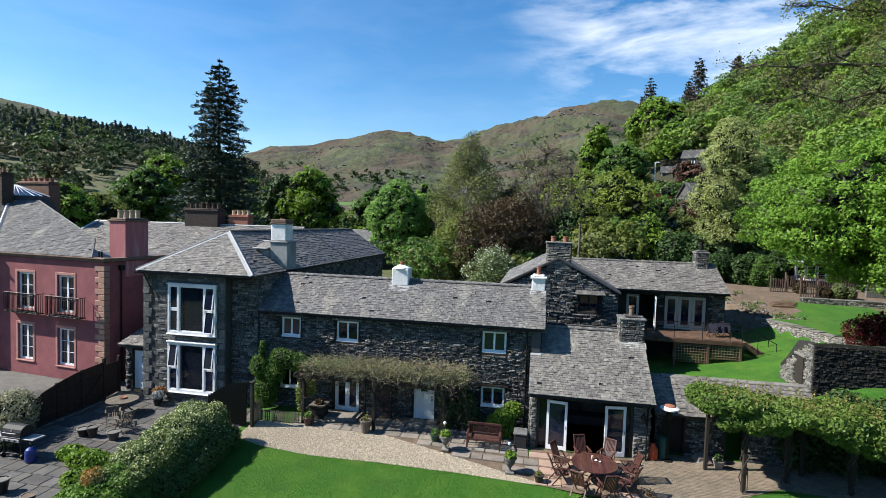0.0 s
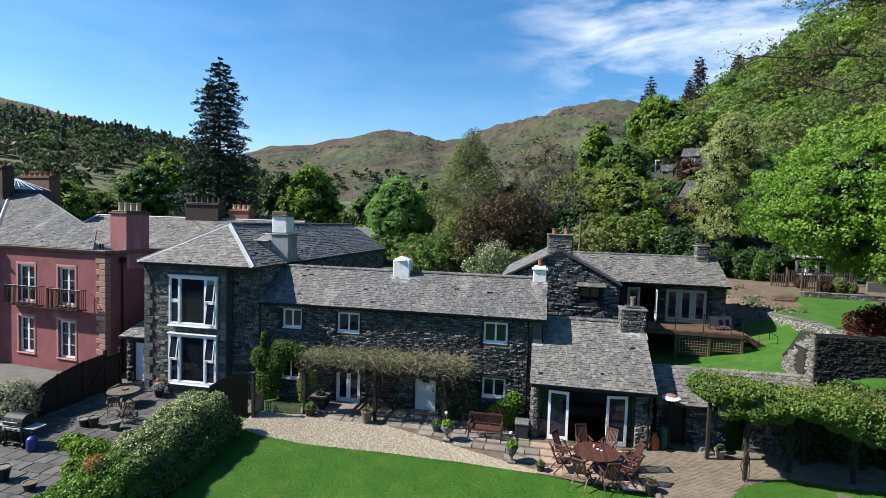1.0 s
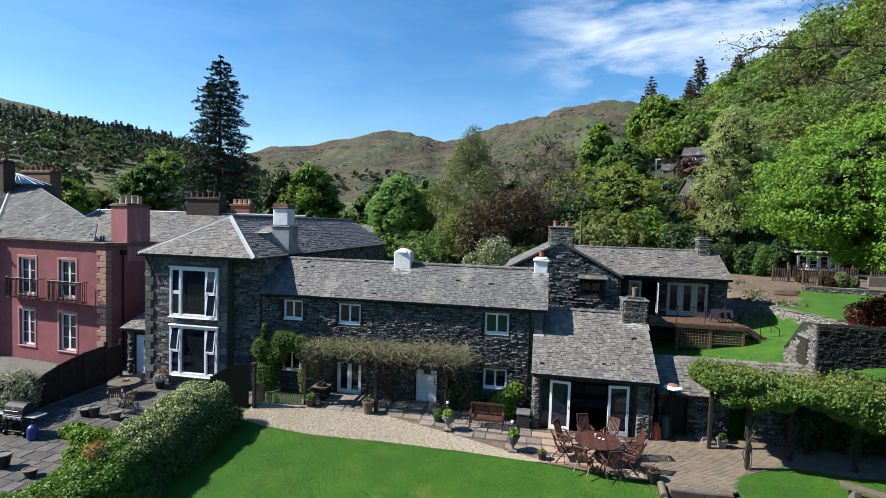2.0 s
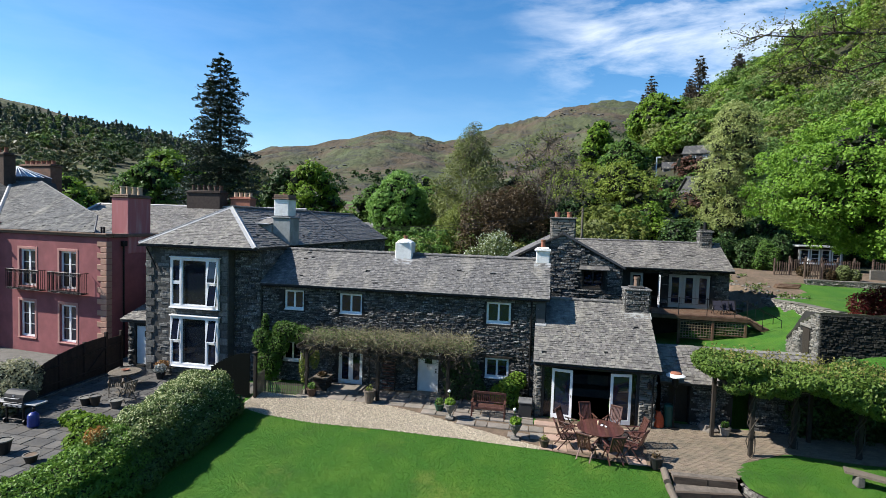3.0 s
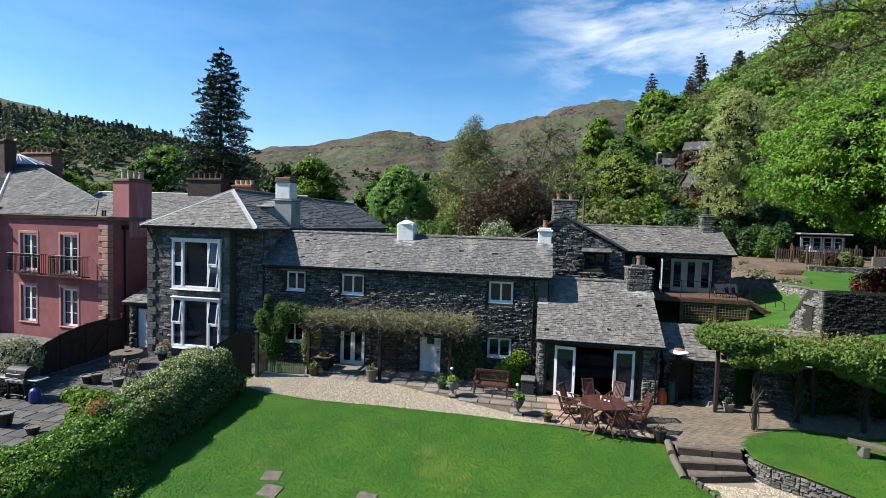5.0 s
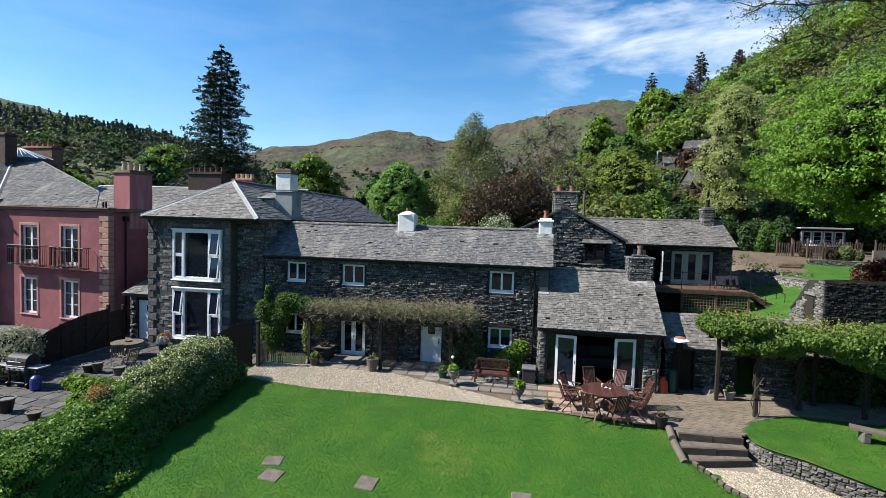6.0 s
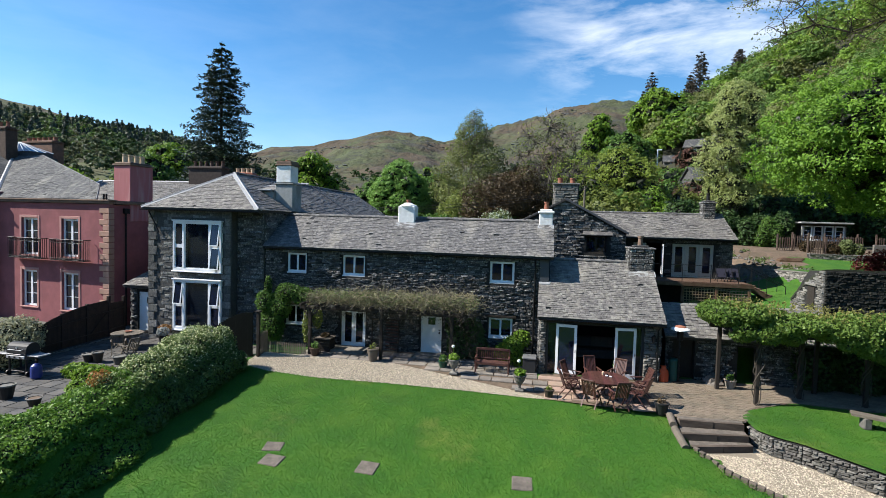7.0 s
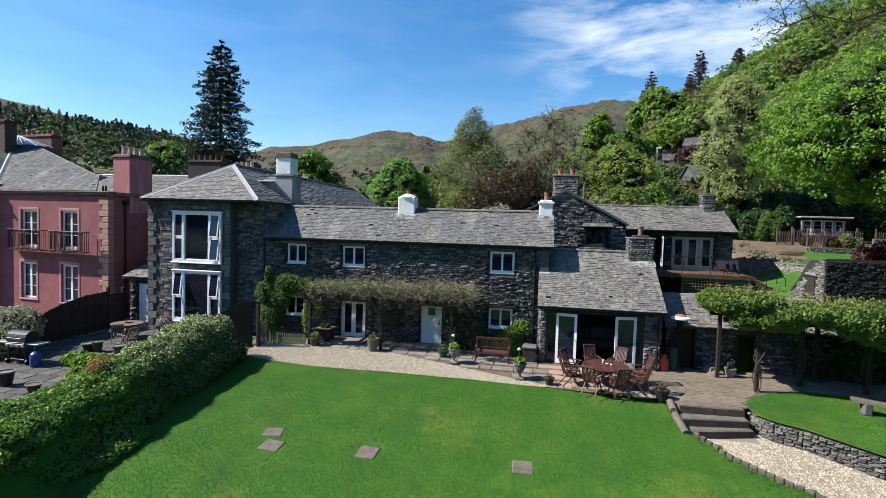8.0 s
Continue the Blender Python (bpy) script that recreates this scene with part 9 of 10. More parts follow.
# ---- garden furniture and pots ----
def slat_chair(name, label, group, mat, slats=8, tall=1.05):
    """A reclining slatted armchair at the origin, facing +y."""
    c = thing(name, (0, 0, 0), label, "chair", group, local=True)
    w = 0.28
    for sx in (-1, 1):
        part("leg", Shape().hexa([(sx * w - 0.02, 0.3, 0), (sx * w + 0.02, 0.3, 0), (sx * w + 0.02, 0.34, 0), (sx * w - 0.02, 0.34, 0), (sx * w - 0.02, -0.12, 0.64), (sx * w + 0.02, -0.12, 0.64), (sx * w + 0.02, -0.08, 0.64), (sx * w - 0.02, -0.08, 0.64)]), mat, c)
        part("leg", Shape().hexa([(sx * w * 0.9 - 0.02, -0.34, 0), (sx * w * 0.9 + 0.02, -0.34, 0), (sx * w * 0.9 + 0.02, -0.3, 0), (sx * w * 0.9 - 0.02, -0.3, 0), (sx * w * 0.9 - 0.02, 0.2, 0.62), (sx * w * 0.9 + 0.02, 0.2, 0.62), (sx * w * 0.9 + 0.02, 0.24, 0.62), (sx * w * 0.9 - 0.02, 0.24, 0.62)]), mat, c)
        part("armrest", Shape().bevel_box(sx * w - 0.035, -0.24, 0.63, sx * w + 0.035, 0.3, 0.66, 0.01), mat, c)
        part("back_stile", Shape().hexa([(sx * 0.23 - 0.018, -0.2, 0.4), (sx * 0.23 + 0.018, -0.2, 0.4), (sx * 0.23 + 0.018, -0.165, 0.4), (sx * 0.23 - 0.018, -0.165, 0.4), (sx * 0.23 - 0.018, -0.44, tall), (sx * 0.23 + 0.018, -0.44, tall), (sx * 0.23 + 0.018, -0.405, tall), (sx * 0.23 - 0.018, -0.405, tall)]), mat, c)
    k = (tall - 0.45) / 0.6
    part("back_rail", Shape().bevel_box(-0.25, -0.46, tall - 0.05, 0.25, -0.4, tall + 0.02, 0.012), mat, c)
    for i in range(slats):
        x = -0.19 + 0.38 * i / (slats - 1)
        part("back_slat", Shape().hexa([(x - 0.017, -0.205, 0.44), (x + 0.017, -0.205, 0.44), (x + 0.017, -0.19, 0.44), (x - 0.017, -0.19, 0.44), (x - 0.017, -0.428, tall - 0.05), (x + 0.017, -0.428, tall - 0.05), (x + 0.017, -0.413, tall - 0.05), (x - 0.017, -0.413, tall - 0.05)]), mat, c)
    for i in range(7):
        y = -0.18 + i * 0.072
        part("seat_slat", Shape().bevel_box(-0.25, y, 0.425, 0.25, y + 0.055, 0.445, 0.005), mat, c)
    part("seat_rail", Shape().bevel_box(-0.27, -0.2, 0.38, -0.235, 0.33, 0.424, 0.006), mat, c)
    part("seat_rail", Shape().bevel_box(0.235, -0.2, 0.38, 0.27, 0.33, 0.424, 0.006), mat, c)
    return c


def round_table(x, y, z, d, h, mat, label, slats=12):
    t = thing("round_table", (x, y, z), label, "table")
    R = d / 2
    sd = 1e-9
    n = slats
    for i in range(n):
        a, b = -R + 2 * R * i / n, -R + 2 * R * (i + 1) / n - 0.008
        pts = []
        for k in range(7):
            u = a + (b - a) * k / 6
            pts.append((x + u, y + math.sqrt(max(R * R - u * u, 0)), z + h - 0.03))
        for k in range(6, -1, -1):
            u = a + (b - a) * k / 6
            pts.append((x + u, y - math.sqrt(max(R * R - u * u, 0)), z + h - 0.03))
        part("tabletop_board", Shape().prism(pts[::-1], (0, 0, 0.03)), mat, t)
    ring = Shape()
    for k in range(24):
        a0, a1 = 2 * math.pi * k / 24, 2 * math.pi * (k + 1) / 24
        ring.hexa([(x + r * math.cos(a), y + r * math.sin(a), zz) for zz in (z + h - 0.09, z + h - 0.032) for r, a in ((R * 0.86, a0), (R * 0.86, a1), (R * 0.82, a1), (R * 0.82, a0))])
    part("apron", ring, mat, t)
    for k in range(4):
        a = math.pi / 4 + k * math.pi / 2
        part("leg", Shape().tube((x + R * 0.72 * math.cos(a), y + R * 0.72 * math.sin(a), z), (x + R * 0.3 * math.cos(a + 2.4), y + R * 0.3 * math.sin(a + 2.4), z + h - 0.06), 0.035, n=6), mat, t)
    return t


def pot(name, x, y, z, r, h, mat, label, category="plant pot", plant=None, seed=1, flowers=None, group=""):
    t = thing(name, (x, y, z), label, category, group)
    part("body", Shape().lathe((x, y, z), [(r * 0.68, 0), (r * 0.9, h * 0.6), (r, h * 0.88), (r * 1.1, h * 0.9), (r * 1.1, h), (r * 0.9, h), (r * 0.85, h * 0.9)], 14), mat, t)
    part("soil", Shape().lathe((x, y, z + h * 0.86), [(r * 0.86, 0), (r * 0.8, 0.02)], 12), SOIL, t)
    if group == "patio pots":
        part("rim", Shape().lathe((x, y, z + h * 0.9), [(r * 1.1, 0), (r * 1.14, h * 0.03), (r * 1.14, h * 0.1), (r * 0.92, h * 0.11), (r * 0.9, h * 0.03)], 14), PALE_STONE, t, "pale worn rim")
    if plant:
        nr = np.random.default_rng(seed)
        P, n = shell([((x, y, z + h + plant[1] * 0.35), (plant[0], plant[0], plant[1] * 0.6))], plant[3], nr, 0.8)
        v, q = leaves(P, n + np.array([0, 0, 0.4]), plant[4], nr, 0.8)
        part("plant", fast_mesh("plant", v, q), plant[2], t)
        if flowers:
            v, q = leaves(P[:40], n[:40], 0.09, nr, 0.8)
            part("flower", fast_mesh("flower", v, q), flowers, t)
    return t


def urn(x, y, z, seed):
    t = thing("stone_urn", (x, y, z), "weathered stone urn on a foot with white flowers", "urn", "terrace urns")
    part("plinth", Shape().bevel_box(x - 0.17, y - 0.17, z, x + 0.17, y + 0.17, z + 0.07, 0.01), PALE_STONE, t)
    part("bowl", Shape().lathe((x, y, z + 0.07), [(0.14, 0), (0.06, 0.05), (0.055, 0.14), (0.1, 0.2), (0.2, 0.36), (0.23, 0.5), (0.27, 0.53), (0.27, 0.57), (0.2, 0.57)], 16), PALE_STONE, t, smooth=False)
    nr = np.random.default_rng(seed)
    P, n = shell([((x, y, z + 0.72), (0.23, 0.23, 0.17))], 260, nr, 0.9)
    v, q = leaves(P, n + np.array([0, 0, 0.4]), 0.08, nr, 0.8)
    part("plant", fast_mesh("plant", v, q), FRESH, t)
    stem = Shape().tube((x, y, z + 0.6), (x - 0.05, y, z + 1.15), 0.008, n=5)
    part("stem", stem, FRESH, t)
    part("flower", Shape().lathe((x - 0.05, y, z + 1.12), [(0.02, 0), (0.07, 0.05), (0.06, 0.11), (0.02, 0.13)], 8), WHITE, t, "single white flower head")


def build_furniture():
    # the round dining set
    tx, ty = 8.25, 20.3
    tz = float(terrace_z(tx, ty)) + 0.035
    round_table(tx, ty, tz, 1.75, 0.73, TEAK, "large round red-brown hardwood garden table", 14)
    first = slat_chair("garden_chair", "red-brown slatted hardwood armchair at the round table", "chairs round the table", TEAK)
    angles = [(-118, 1.25), (-74, 1.25), (-30, 1.33), (12, 1.38), (62, 1.3), (106, 1.3), (153, 1.36), (-168, 1.36)]
    for k, (a, r) in enumerate(angles):
        px, py = tx + r * math.cos(radians(a)), ty + r * math.sin(radians(a))
        m = pose(px, py, float(terrace_z(px, py)) + 0.035, 0, 0, a + 90)
        if k == 0:
            first.matrix_world = m
        else:
            copy_thing(first, m)
    for k, (dx, dy, rr, hh, mat) in enumerate(((-0.05, 0.3, 0.05, 0.14, BUFF), (0.08, 0.18, 0.06, 0.04, WHITE), (0.22, 0.1, 0.05, 0.035, WHITE), (0.12, 0.32, 0.04, 0.06, BLACK_METAL))):
        single("tableware", Shape().lathe((tx + dx, ty + dy, tz + 0.731), [(rr * 0.7, 0), (rr, hh * 0.6), (rr * 0.8, hh), (rr * 0.6, hh)], 10), mat, "small piece of tableware on the round table", "tableware", "tableware")
    # bench under the window
    b = thing("garden_bench", (3.75, 22.2, 0), "red-brown slatted hardwood bench against the flower bed", "bench")
    x0, x1, y = 3.0, 4.5, 22.1
    z = float(terrace_z(3.7, 22.1)) + 0.03
    for x in (x0 + 0.04, x1 - 0.04):
        part("leg", Shape().bevel_box(x - 0.035, y - 0.28, z, x + 0.035, y - 0.21, z + 0.62, 0.008), TEAK, b)
        part("leg", Shape().bevel_box(x - 0.035, y + 0.2, z, x + 0.035, y + 0.27, z + 0.95, 0.008), TEAK, b)
        part("armrest", Shape().bevel_box(x - 0.045, y - 0.32, z + 0.62, x + 0.045, y + 0.2, z + 0.655, 0.01), TEAK, b)
    for i in range(6):
        part("seat_slat", Shape().bevel_box(x0, y - 0.26 + i * 0.08, z + 0.42, x1, y - 0.2 + i * 0.08, z + 0.445, 0.005), TEAK, b)
    part("back_rail", Shape().bevel_box(x0 + 0.08, y + 0.21, z + 0.86, x1 - 0.08, y + 0.26, z + 0.97, 0.01), TEAK, b)
    part("back_rail", Shape().bevel_box(x0 + 0.08, y + 0.21, z + 0.48, x1 - 0.08, y + 0.26, z + 0.54, 0.01), TEAK, b)
    for i in range(15):
        x = x0 + 0.13 + i * (x1 - x0 - 0.3) / 14
        part("back_slat", Shape().box(x, y + 0.225, z + 0.54, x + 0.045, y + 0.245, z + 0.86), TEAK, b)
    part("seat_apron", Shape().bevel_box(x0 + 0.08, y - 0.27, z + 0.33, x1 - 0.08, y - 0.24, z + 0.42, 0.005), TEAK, b)
    # boxes and pots on the terrace
    t = thing("storage_box", (5.35, 22.55, 0), "dark grey lidded garden storage box", "box")
    part("body", Shape().bevel_box(5.05, 22.3, 0.0, 5.6, 22.95, 0.62, 0.02), material("dark_plastic", (0.03, 0.03, 0.032), 0.6, vary=0.1), t)
    part("lid", Shape().bevel_box(5.02, 22.27, 0.622, 5.63, 22.98, 0.7, 0.02), material("grey_plastic", (0.16, 0.16, 0.16), 0.6, vary=0.1), t)
    t = thing("wooden_planter", (-4.55, 23.4, 0), "dark wooden planter box on the flags", "planter")
    for i in range(4):
        part("board", Shape().bevel_box(-4.95, 23.05, 0.03 + i * 0.15, -4.25, 23.75, 0.17 + i * 0.15, 0.012), DARK_WOOD, t)
    part("rim", Shape().bevel_box(-5.0, 23.0, 0.63, -4.2, 23.8, 0.68, 0.012), GREY_WOOD, t)
    nr = np.random.default_rng(61)
    P, n = shell([((-4.6, 23.4, 0.75), (0.22, 0.22, 0.14))], 250, nr, 0.8)
    v, q = leaves(P, n, 0.08, nr)
    part("plant", fast_mesh("plant", v, q), BRONZE, t)
    pot("plant_pot", -4.65, 22.33, 0.03, 0.24, 0.36, material("brown_glaze", (0.07, 0.045, 0.035), 0.5, vary=0.2), "brown glazed pot beside the pergola post", plant=(0.2, 0.3, MID, 120, 0.07))
    pot("barrel_planter", -1.75, 22.2, 0.03, 0.26, 0.58, GREY_WOOD, "weathered half barrel beside the pergola post", plant=(0.15, 0.25, OLIVE, 60, 0.06))
    pot("plant_pot", 1.55, 22.15, 0.03, 0.22, 0.28, material("green_glaze", (0.008, 0.06, 0.035), 0.3, vary=0.15, spec=0.5), "green glazed pot on the terrace flags", plant=(0.18, 0.28, MID, 160, 0.05))
    urn(2.15, 21.45, float(terrace_z(2.15, 21.45)) + 0.03, 71)
    urn(5.0, 20.35, float(terrace_z(5, 20.35)) + 0.03, 72)
    pot("plant_pot", 6.15, 19.9, float(terrace_z(6.15, 19.9)) + 0.03, 0.19, 0.3, material("dark_glaze", (0.05, 0.04, 0.03), 0.5, vary=0.2), "small dark pot at the edge of the flags", plant=(0.12, 0.15, OLIVE, 60, 0.05))
    pot("plant_pot", 10.05, 19.05, -0.12, 0.24, 0.42, material("black_pot", (0.018, 0.019, 0.02), 0.5, vary=0.2), "black pot beside the garden steps", plant=(0.15, 0.2, BRONZE, 60, 0.05))
    pot("plant_pot", 13.45, 22.55, 0.02, 0.22, 0.36, FLAG, "stone-coloured pot beside the arbour post", plant=(0.16, 0.22, MID, 160, 0.05))
    rk = Shape().lathe((12.95, 23.0, -0.05), [(0.36, 0), (0.38, 0.15), (0.28, 0.34), (0.12, 0.46)], 9)
    rk.v = [(p[0] + 0.05 * math.sin(k * 2.3), p[1] + 0.05 * math.cos(k * 1.7), p[2]) for k, p in enumerate(rk.v)]
    single("boulder", rk, FLAG, "rough brown boulder against the outbuilding", "rock")
    # bin, bag and patio heater
    t = thing("garden_bin", (11.35, 22.95, 0), "dark green cylindrical garden bin with a domed lid", "bin")
    green = material("green_plastic", (0.012, 0.07, 0.055), 0.5, vary=0.1)
    part("body", Shape().lathe((11.35, 22.95, 0.01), [(0.2, 0), (0.21, 0.02), (0.2, 0.85), (0.19, 0.86)], 16), green, t)
    part("lid", Shape().lathe((11.35, 22.95, 0.872), [(0.225, 0), (0.225, 0.05), (0.18, 0.11), (0.05, 0.15)], 16), green, t)
    bag = Shape()
    bag.lathe((10.9, 22.75, 0.0), [(0.2, 0), (0.23, 0.08), (0.22, 0.3), (0.17, 0.5), (0.09, 0.62), (0.1, 0.7)], 9)
    bag.v = [(p[0] + 0.03 * math.sin(k * 1.9), 22.75 + (p[1] - 22.75) * 0.7, p[2]) for k, p in enumerate(bag.v)]
    single("orange_sack", bag, material("orange_mesh", (0.55, 0.09, 0.03), 0.7, vary=0.25, scale=30), "slumped orange net sack against the wall", "sack")
    t = thing("patio_heater", (11.5, 22.75, 0), "patio heater with pale round hood beside the garden room", "patio heater")
    part("base", Shape().lathe((11.5, 22.75, 0.01), [(0.22, 0), (0.22, 0.05), (0.06, 0.08)], 14), BLACK_METAL, t)
    part("pole", Shape().tube((11.5, 22.75, 0.08), (11.5, 22.75, 1.8), 0.035, n=8), BLACK_METAL, t)
    part("burner", Shape().lathe((11.5, 22.75, 1.8), [(0.08, 0), (0.12, 0.05), (0.14, 0.4), (0.1, 0.42)], 12), BLACK_METAL, t)
    part("hood", Shape().lathe((11.5, 22.75, 2.25), [(0.38, 0), (0.38, 0.05), (0.25, 0.12), (0.2, 0.12)], 18), WHITE, t, "pale metal hood")
    part("hood_top", Shape().lathe((11.5, 22.75, 2.372), [(0.24, 0), (0.2, 0.04), (0.05, 0.08)], 16), TERRACOTTA, t, "rust-coloured cap")
    t = thing("wall_lantern", (10.4, 22.5, 1.95), "small black wall lantern on the stone pier", "lantern")
    part("bracket", Shape().path([(10.4, 22.56, 2.1), (10.4, 22.42, 2.12), (10.4, 22.4, 2.02)], 0.012, 5), BLACK_METAL, t)
    part("cage", Shape().lathe((10.4, 22.4, 1.72), [(0.05, 0), (0.085, 0.22), (0.1, 0.24), (0.02, 0.32)], 6), BLACK_METAL, t)
    # plank seat on stone feet, on the round lawn
    t = thing("plank_seat", (16.8, 19.1, 0), "thick weathered plank seat on pale stone feet", "bench")
    part("plank", Shape().hexa([(16.1, 19.25, 0.36), (17.9, 18.25, 0.36), (18.05, 18.6, 0.36), (16.25, 19.65, 0.36), (16.1, 19.25, 0.44), (17.9, 18.25, 0.44), (18.05, 18.6, 0.44), (16.25, 19.65, 0.44)]), GREY_WOOD, t)
    for fx, fy in ((16.5, 19.2), (17.6, 18.6)):
        part("foot", Shape().bevel_box(fx - 0.12, fy - 0.16, -0.02, fx + 0.12, fy + 0.16, 0.358, 0.03), PALE_STONE, t)
    # trellis against the wall and a step at the glazed doors
    t = thing("trellis", (-1.75, 24.1, 0), "dark wooden trellis ladder against the cottage wall", "trellis")
    for x in (-2.45, -1.1):
        part("upright", Shape().bevel_box(x - 0.03, 24.1, 0.0, x + 0.03, 24.16, 1.55, 0.006), DARK_WOOD, t)
    part("top_rail", Shape().bevel_box(-2.55, 24.07, 1.55, -1.0, 24.18, 1.63, 0.006), DARK_WOOD, t)
    for i in range(9):
        part("slat", Shape().bevel_box(-1.75, 24.11, 0.12 + i * 0.16, -1.13, 24.13, 0.18 + i * 0.16, 0.004), TEAK, t)
    single("doorstep", Shape().bevel_box(-4.45, 23.2, 0.0, -2.6, 24.3, 0.12, 0.02), FLAG, "broad worn stone step at the glazed doors", "step")
    single("doorstep", Shape().bevel_box(-0.2, 23.75, 0.0, 1.25, 24.3, 0.08, 0.02), FLAG, "worn stone step at the stable door", "step")
    # sofa and cushions seen through the open doors
    t = thing("sofa", (8.3, 26.2, 0), "grey sofa with a checked blanket inside the garden room", "sofa")
    cloth = material("grey_cloth", (0.12, 0.12, 0.12), 0.95, vary=0.2)
    part("seat", Shape().bevel_box(7.2, 25.8, 0.02, 9.5, 26.7, 0.45, 0.05), cloth, t)
    part("backrest", Shape().bevel_box(7.2, 26.5, 0.452, 9.5, 26.8, 0.95, 0.06), cloth, t)
    part("blanket", Shape().bevel_box(8.3, 26.44, 0.5, 9.3, 26.49, 0.98, 0.015), PALE_STONE, t, "pale checked blanket")


def build_left_patio():
    z = PATIO_Z + 0.03
    round_table(-14.11, 21.5, z, 1.42, 0.72, GREY_WOOD, "weathered round wooden table on the slate patio", 12)
    single("fruit_bowl", Shape().lathe((-14.16, 21.6, z + 0.721), [(0.06, 0), (0.18, 0.06), (0.17, 0.07), (0.05, 0.02)], 12), TERRACOTTA, "shallow brown bowl on the patio table", "bowl")
    c = slat_chair("folding_chair", "weathered wooden folding chair beside the patio table", "patio chairs", GREY_WOOD, 6, 0.98)
    c.matrix_world = pose(-13.5, 20.3, z, 0, 0, 40)
    copy_thing(c, pose(-12.4, 19.75, z, 0, 0, 75))
    # barbecue with side shelves and gas bottle
    t = thing("barbecue", (-14.5, 16.7, z), "black lidded gas barbecue on a trolley with pale side shelves", "barbecue")
    x, y = -14.5, 16.7
    for sx in (-1, 1):
        for sy in (-1, 1):
            part("leg", Shape().bevel_box(x + sx * 0.4 - 0.03, y + sy * 0.22 - 0.03, z, x + sx * 0.4 + 0.03, y + sy * 0.22 + 0.03, z + 0.66, 0.008), BLACK_METAL, t)
        part("side_shelf", Shape().bevel_box(x + sx * 0.76 - 0.27, y - 0.27, z + 0.8, x + sx * 0.76 + 0.27, y + 0.27, z + 0.85, 0.012), LEAD, t)
        part("wheel", Shape().tube((x + sx * 0.44, y - 0.22, z + 0.1), (x + sx * 0.5, y - 0.22, z + 0.1), 0.1, n=14), BLACK_METAL, t)
    part("lower_shelf", Shape().bevel_box(x - 0.42, y - 0.24, z + 0.16, x + 0.42, y + 0.24, z + 0.2, 0.01), BLACK_METAL, t)
    part("firebox", Shape().bevel_box(x - 0.48, y - 0.3, z + 0.662, x + 0.48, y + 0.3, z + 0.9, 0.04), material("grey_enamel", (0.06, 0.06, 0.062), 0.35, metal=0.4), t)
    part("control_panel", Shape().bevel_box(x - 0.44, y - 0.34, z + 0.7, x + 0.44, y - 0.302, z + 0.82, 0.01), LEAD, t)
    for k in range(3):
        part("knob", Shape().tube((x - 0.25 + 0.25 * k, y - 0.38, z + 0.76), (x - 0.25 + 0.25 * k, y - 0.342, z + 0.76), 0.03, n=10), BLACK_METAL, t)
    lid = [(x - 0.46, y + 0.3 * math.cos(math.pi * k / 10), z + 0.902 + 0.4 * math.sin(math.pi * k / 10) ** 0.7) for k in range(10, -1, -1)]
    part("lid", Shape().prism(lid, (0.92, 0, 0)), material("dark_enamel", (0.02, 0.02, 0.022), 0.6, vary=0.1), t)
    part("handle", Shape().tube((x - 0.32, y - 0.36, z + 1.05), (x + 0.32, y - 0.36, z + 1.05), 0.018, n=6).tube((x - 0.3, y - 0.36, z + 1.05), (x - 0.3, y - 0.24, z + 1.08), 0.012, n=5).tube((x + 0.3, y - 0.36, z + 1.05), (x + 0.3, y - 0.24, z + 1.08), 0.012, n=5), LEAD, t)
    part("thermometer", Shape().tube((x, y - 0.285, z + 1.12), (x, y - 0.25, z + 1.12), 0.045, n=12), LEAD, t)
    bx, by = -13.54, 16.4
    t = thing("gas_bottle", (bx, by, z), "blue gas bottle standing beside the barbecue", "gas bottle")
    part("bottle", Shape().lathe((bx, by, z), [(0.16, 0), (0.2, 0.05), (0.2, 0.4), (0.17, 0.5), (0.1, 0.57), (0.04, 0.59)], 18), material("blue_paint", (0.02, 0.04, 0.22), 0.4, vary=0.1, spec=0.5), t, smooth=False)
    part("valve", Shape().lathe((bx, by, z + 0.59), [(0.03, 0), (0.03, 0.08), (0.05, 0.09), (0.05, 0.12)], 8), BLACK_METAL, t)
    part("hose", Shape().path([(bx, by, z + 0.66), (bx - 0.2, by + 0.1, z + 0.8), (bx - 0.5, by + 0.3, z + 0.75)], 0.015, 5), BLACK_METAL, t)
    dark = bpy.data.materials["black_pot"]
    rows = ((-13.65, 18.87, 0.24, 0.36, dark, "dark"), (-13.23, 18.92, 0.22, 0.46, bpy.data.materials["dark_glaze"], "dark glazed"), (-12.16, 18.92, 0.25, 0.36, STEP_STONE, "stone-coloured"), (-12.34, 14.31, 0.26, 0.5, dark, "tall dark"), (-10.88, 14.06, 0.22, 0.26, bpy.data.materials["dark_glaze"], "shallow dark"), (-12.45, 17.5, 0.2, 0.26, dark, "small dark"))
    for k, (x, y, r, h, m, w) in enumerate(rows):
        pot("plant_pot", x, y, z, r, h, m, w + " garden pot on the slate patio", group="patio pots")
    pot("plant_pot", -13.3, 22.9, z, 0.22, 0.38, dark, "dark pot with silvery plant by the bay window", plant=(0.3, 0.4, leaf_material("silver_leaf", (0.25, 0.28, 0.27), (0.4, 0.42, 0.4)), 300, 0.08), seed=5)
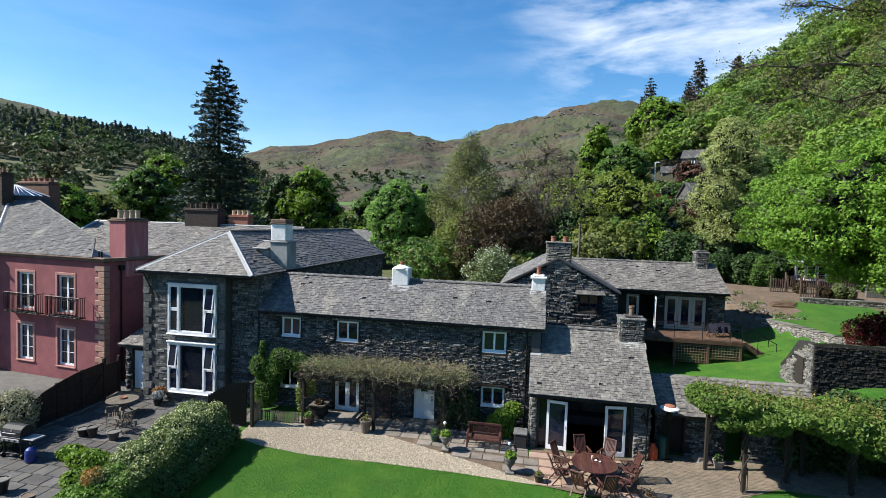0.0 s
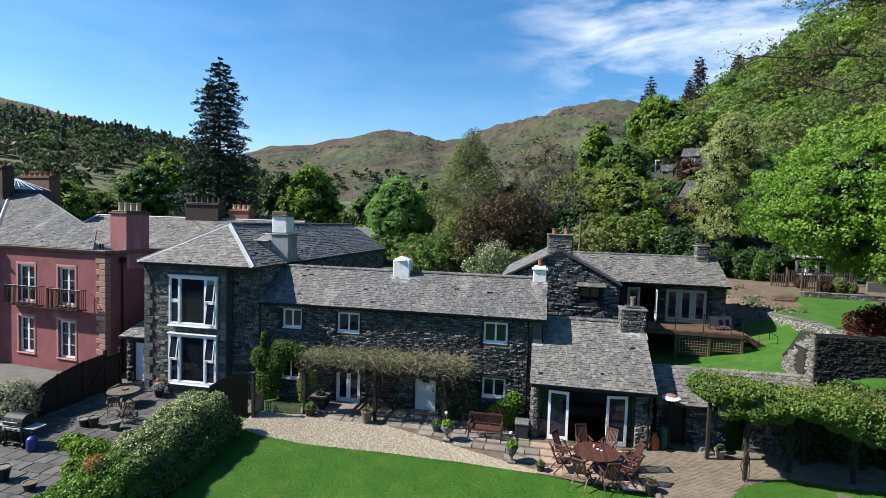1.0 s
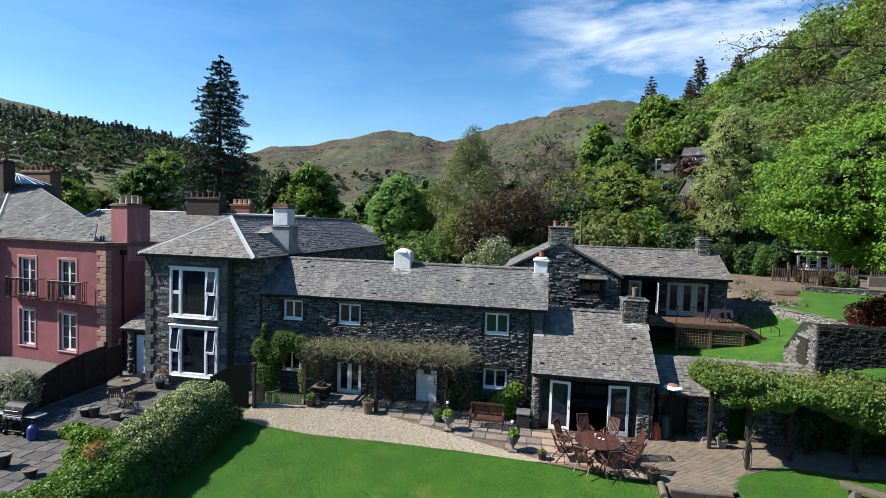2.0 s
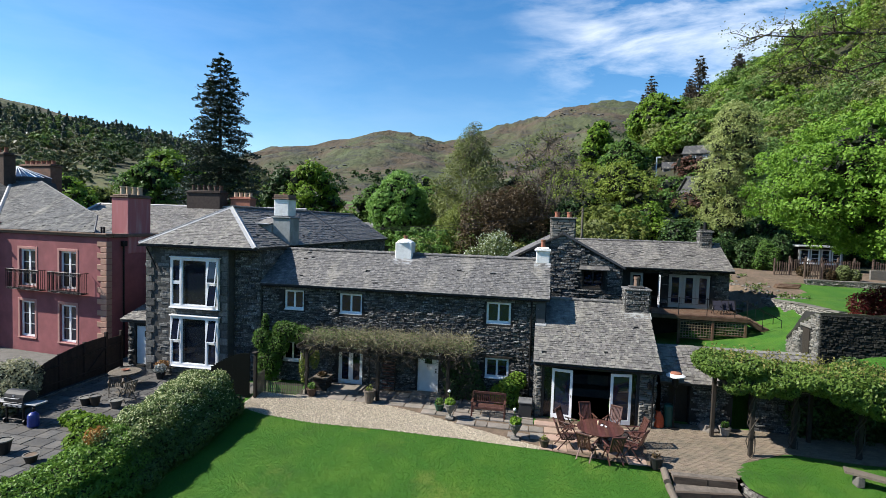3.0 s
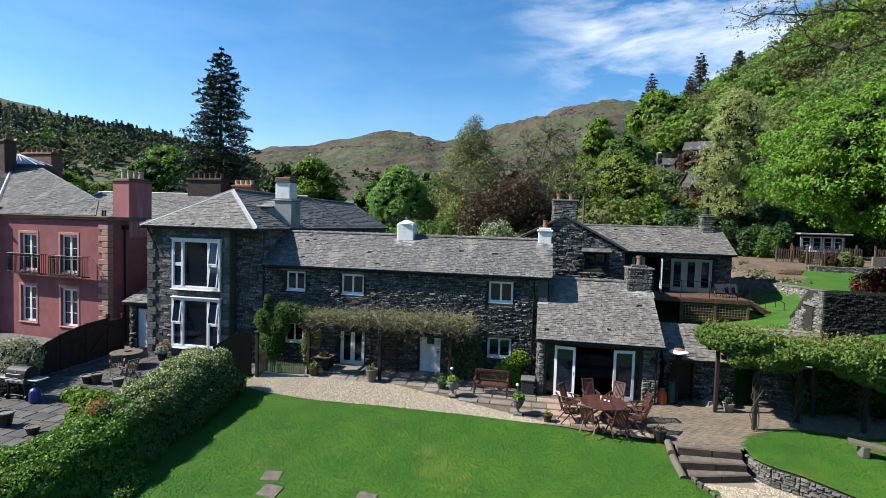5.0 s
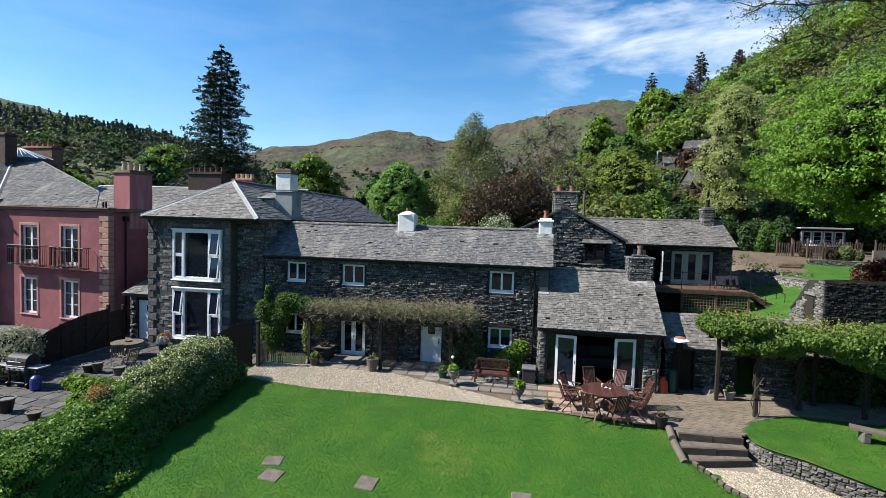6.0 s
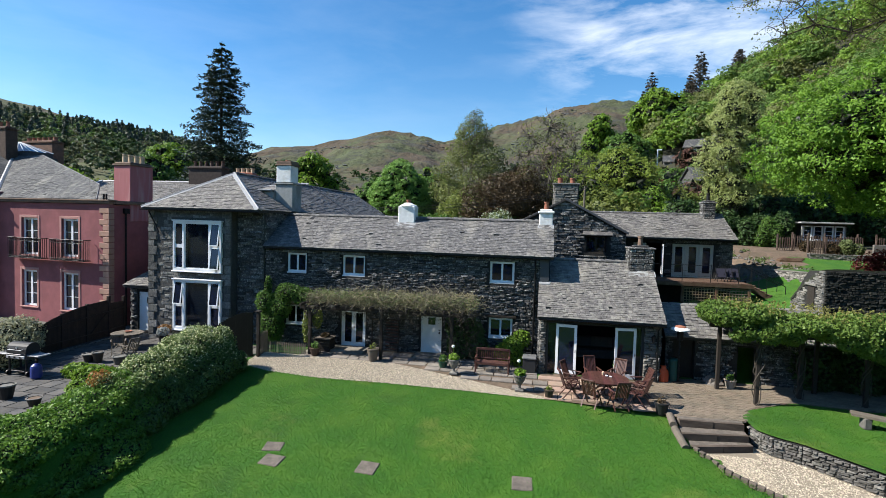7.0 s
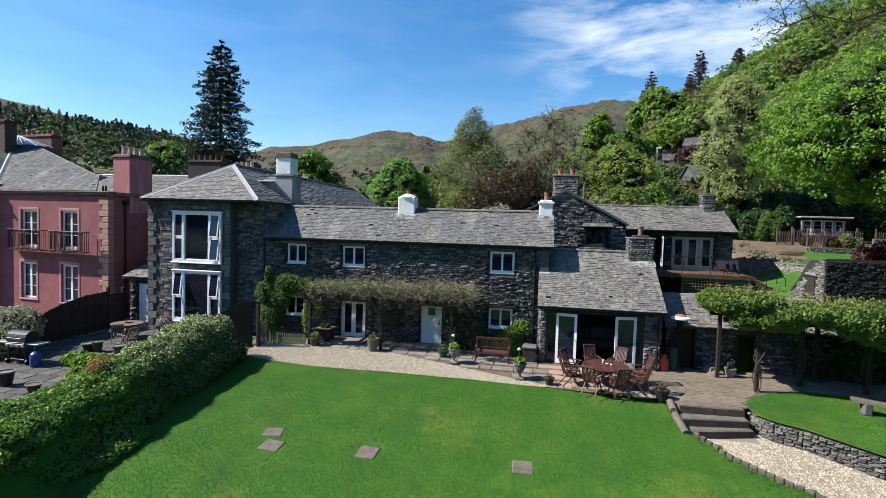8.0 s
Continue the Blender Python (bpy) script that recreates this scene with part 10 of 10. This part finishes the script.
    pot("plant_pot", -13.6, 23.35, z, 0.25, 0.4, TERRACOTTA, "terracotta pot with rusty flowers by the bay window", plant=(0.35, 0.45, leaf_material("rusty_flower", (0.22, 0.1, 0.04), (0.35, 0.2, 0.08)), 320, 0.08), seed=6)
    # table beyond the fence with twisted iron legs
    t = thing("stone_table", (-18.6, 19.2, -0.1), "old table with scrolled iron legs beyond the fence", "table")
    part("tabletop", Shape().bevel_box(-20.0, 18.7, 0.6, -17.4, 19.6, 0.66, 0.015), PALE_STONE, t)
    for x in (-19.7, -17.7):
        for sx in (-1, 1):
            part("leg", Shape().path([(x, 19.1 + sx * 0.3, -0.12), (x + 0.1, 19.1 + sx * 0.2, 0.15), (x - 0.08, 19.1 + sx * 0.25, 0.4), (x, 19.1 + sx * 0.3, 0.6)], 0.02, 5), BLACK_METAL, t)


# ---- houses on the hill and in the valley ----
def far_house(px, r, z_up, w, d, h, label, mat, turn=0):
    x, y = spot(px, r)
    z = z_up
    t = thing("hill_house", (x, y, z), label, "house", "hillside houses", turn=turn, local=True)
    holes = [(-w * 0.3, -w * 0.1, h * 0.45, h * 0.8), (w * 0.1, w * 0.3, h * 0.45, h * 0.8)]
    part("wall", wall_with_holes(Shape(), -w / 2, w / 2, -9, h, holes, -d / 2, d / 2).prism([(-w / 2, -d / 2, h), (-w / 2, d / 2, h), (-w / 2, 0, h + d * 0.38)], (w, 0, 0)), mat, t)
    for a in holes:
        window(t, *a, -d / 2 + 0.1, 2, 1, w=0.08, sill=False, inner=0.05)
    for sgn in (-1, 1):
        part("roof", Shape().prism([(-w / 2 - 0.4, sgn * (d / 2 + 0.4), h - 0.25), (-w / 2 - 0.4, 0, h + d * 0.4), (-w / 2 - 0.4, 0, h + d * 0.4 + 0.2), (-w / 2 - 0.4, sgn * (d / 2 + 0.4), h - 0.05)], (w + 0.8, 0, 0)), BLUE_SLATE, t)
    part("chimney_stack", Shape().bevel_box(w * 0.3, -0.5, h + d * 0.2, w * 0.3 + 1.0, 0.5, h + d * 0.38 + 1.4, 0.04), GREY_RENDER, t)


def build_far_houses():
    far_house(1232, 165, 27.6, 8.5, 6, 3.0, "grey stone house among trees on the hillside", STONE, -25)
    far_house(1192, 162, 24.6, 8, 4.5, 1.6, "low slate-roofed outhouse beside the hillside house", STONE, -10)
    far_house(1250, 120, 14.0, 9.5, 7.5, 2.6, "low slate-roofed house on the hillside", STONE, 12)
    far_house(642, 92, g1(*spot(642, 92)), 9, 7, 3.4, "stone chapel-like house behind the back range", STONE, -30)
    # overhead wires between two timber poles behind the houses
    tops = []
    for px_x, zt in ((9.35, 10.2), (-13.2, 7.95)):
        g = g1(px_x, 48.0)
        t = thing("utility_pole", (px_x, 48.0, g), "slim weathered timber pole carrying overhead wires", "pole", "wire poles")
        part("pole", Shape().tube((px_x, 48.0, g - 0.3), (px_x, 48.0, zt), 0.13, 0.09, 8), GREY_BARK, t)
        part("crossarm", Shape().bevel_box(px_x - 0.06, 47.3, zt - 0.35, px_x + 0.06, 48.7, zt - 0.25, 0.01), GREY_BARK, t)
        tops.append((px_x, zt - 0.22))
    for k, (dy, dz) in enumerate(((-0.6, 0.0), (0.0, 0.0), (0.6, 0.0))):
        (xa, za), (xb, zb) = tops
        wire = [(xb + (xa - xb) * i / 14, 48.0 + dy, zb + (za - zb) * i / 14 - (0.5 + 0.25 * k) * (1 - (2 * i / 14 - 1) ** 2)) for i in range(15)]
        single("overhead_wire", Shape().path(wire, 0.016, 5), BLACK_METAL, "thin dark overhead wire slung between two poles", "wire", "overhead wires")
    x, y = spot(1154, 140)
    t = thing("street_lamp", (x, y, g1(x, y)), "white street lamp on the hillside lane", "street lamp")
    z = 6.9 + 140 * math.tan(radians(8.0))
    part("pole", Shape().tube((x, y, g1(x, y)), (x, y, z), 0.16, n=8), WHITE, t)
    part("lamp_head", Shape().bevel_box(x - 0.2, y - 0.25, z, x + 1.0, y + 0.25, z + 0.28, 0.08), WHITE, t)


build_pergola()
build_arbour()
build_left_fence()
build_furniture()
build_left_patio()
build_far_houses()
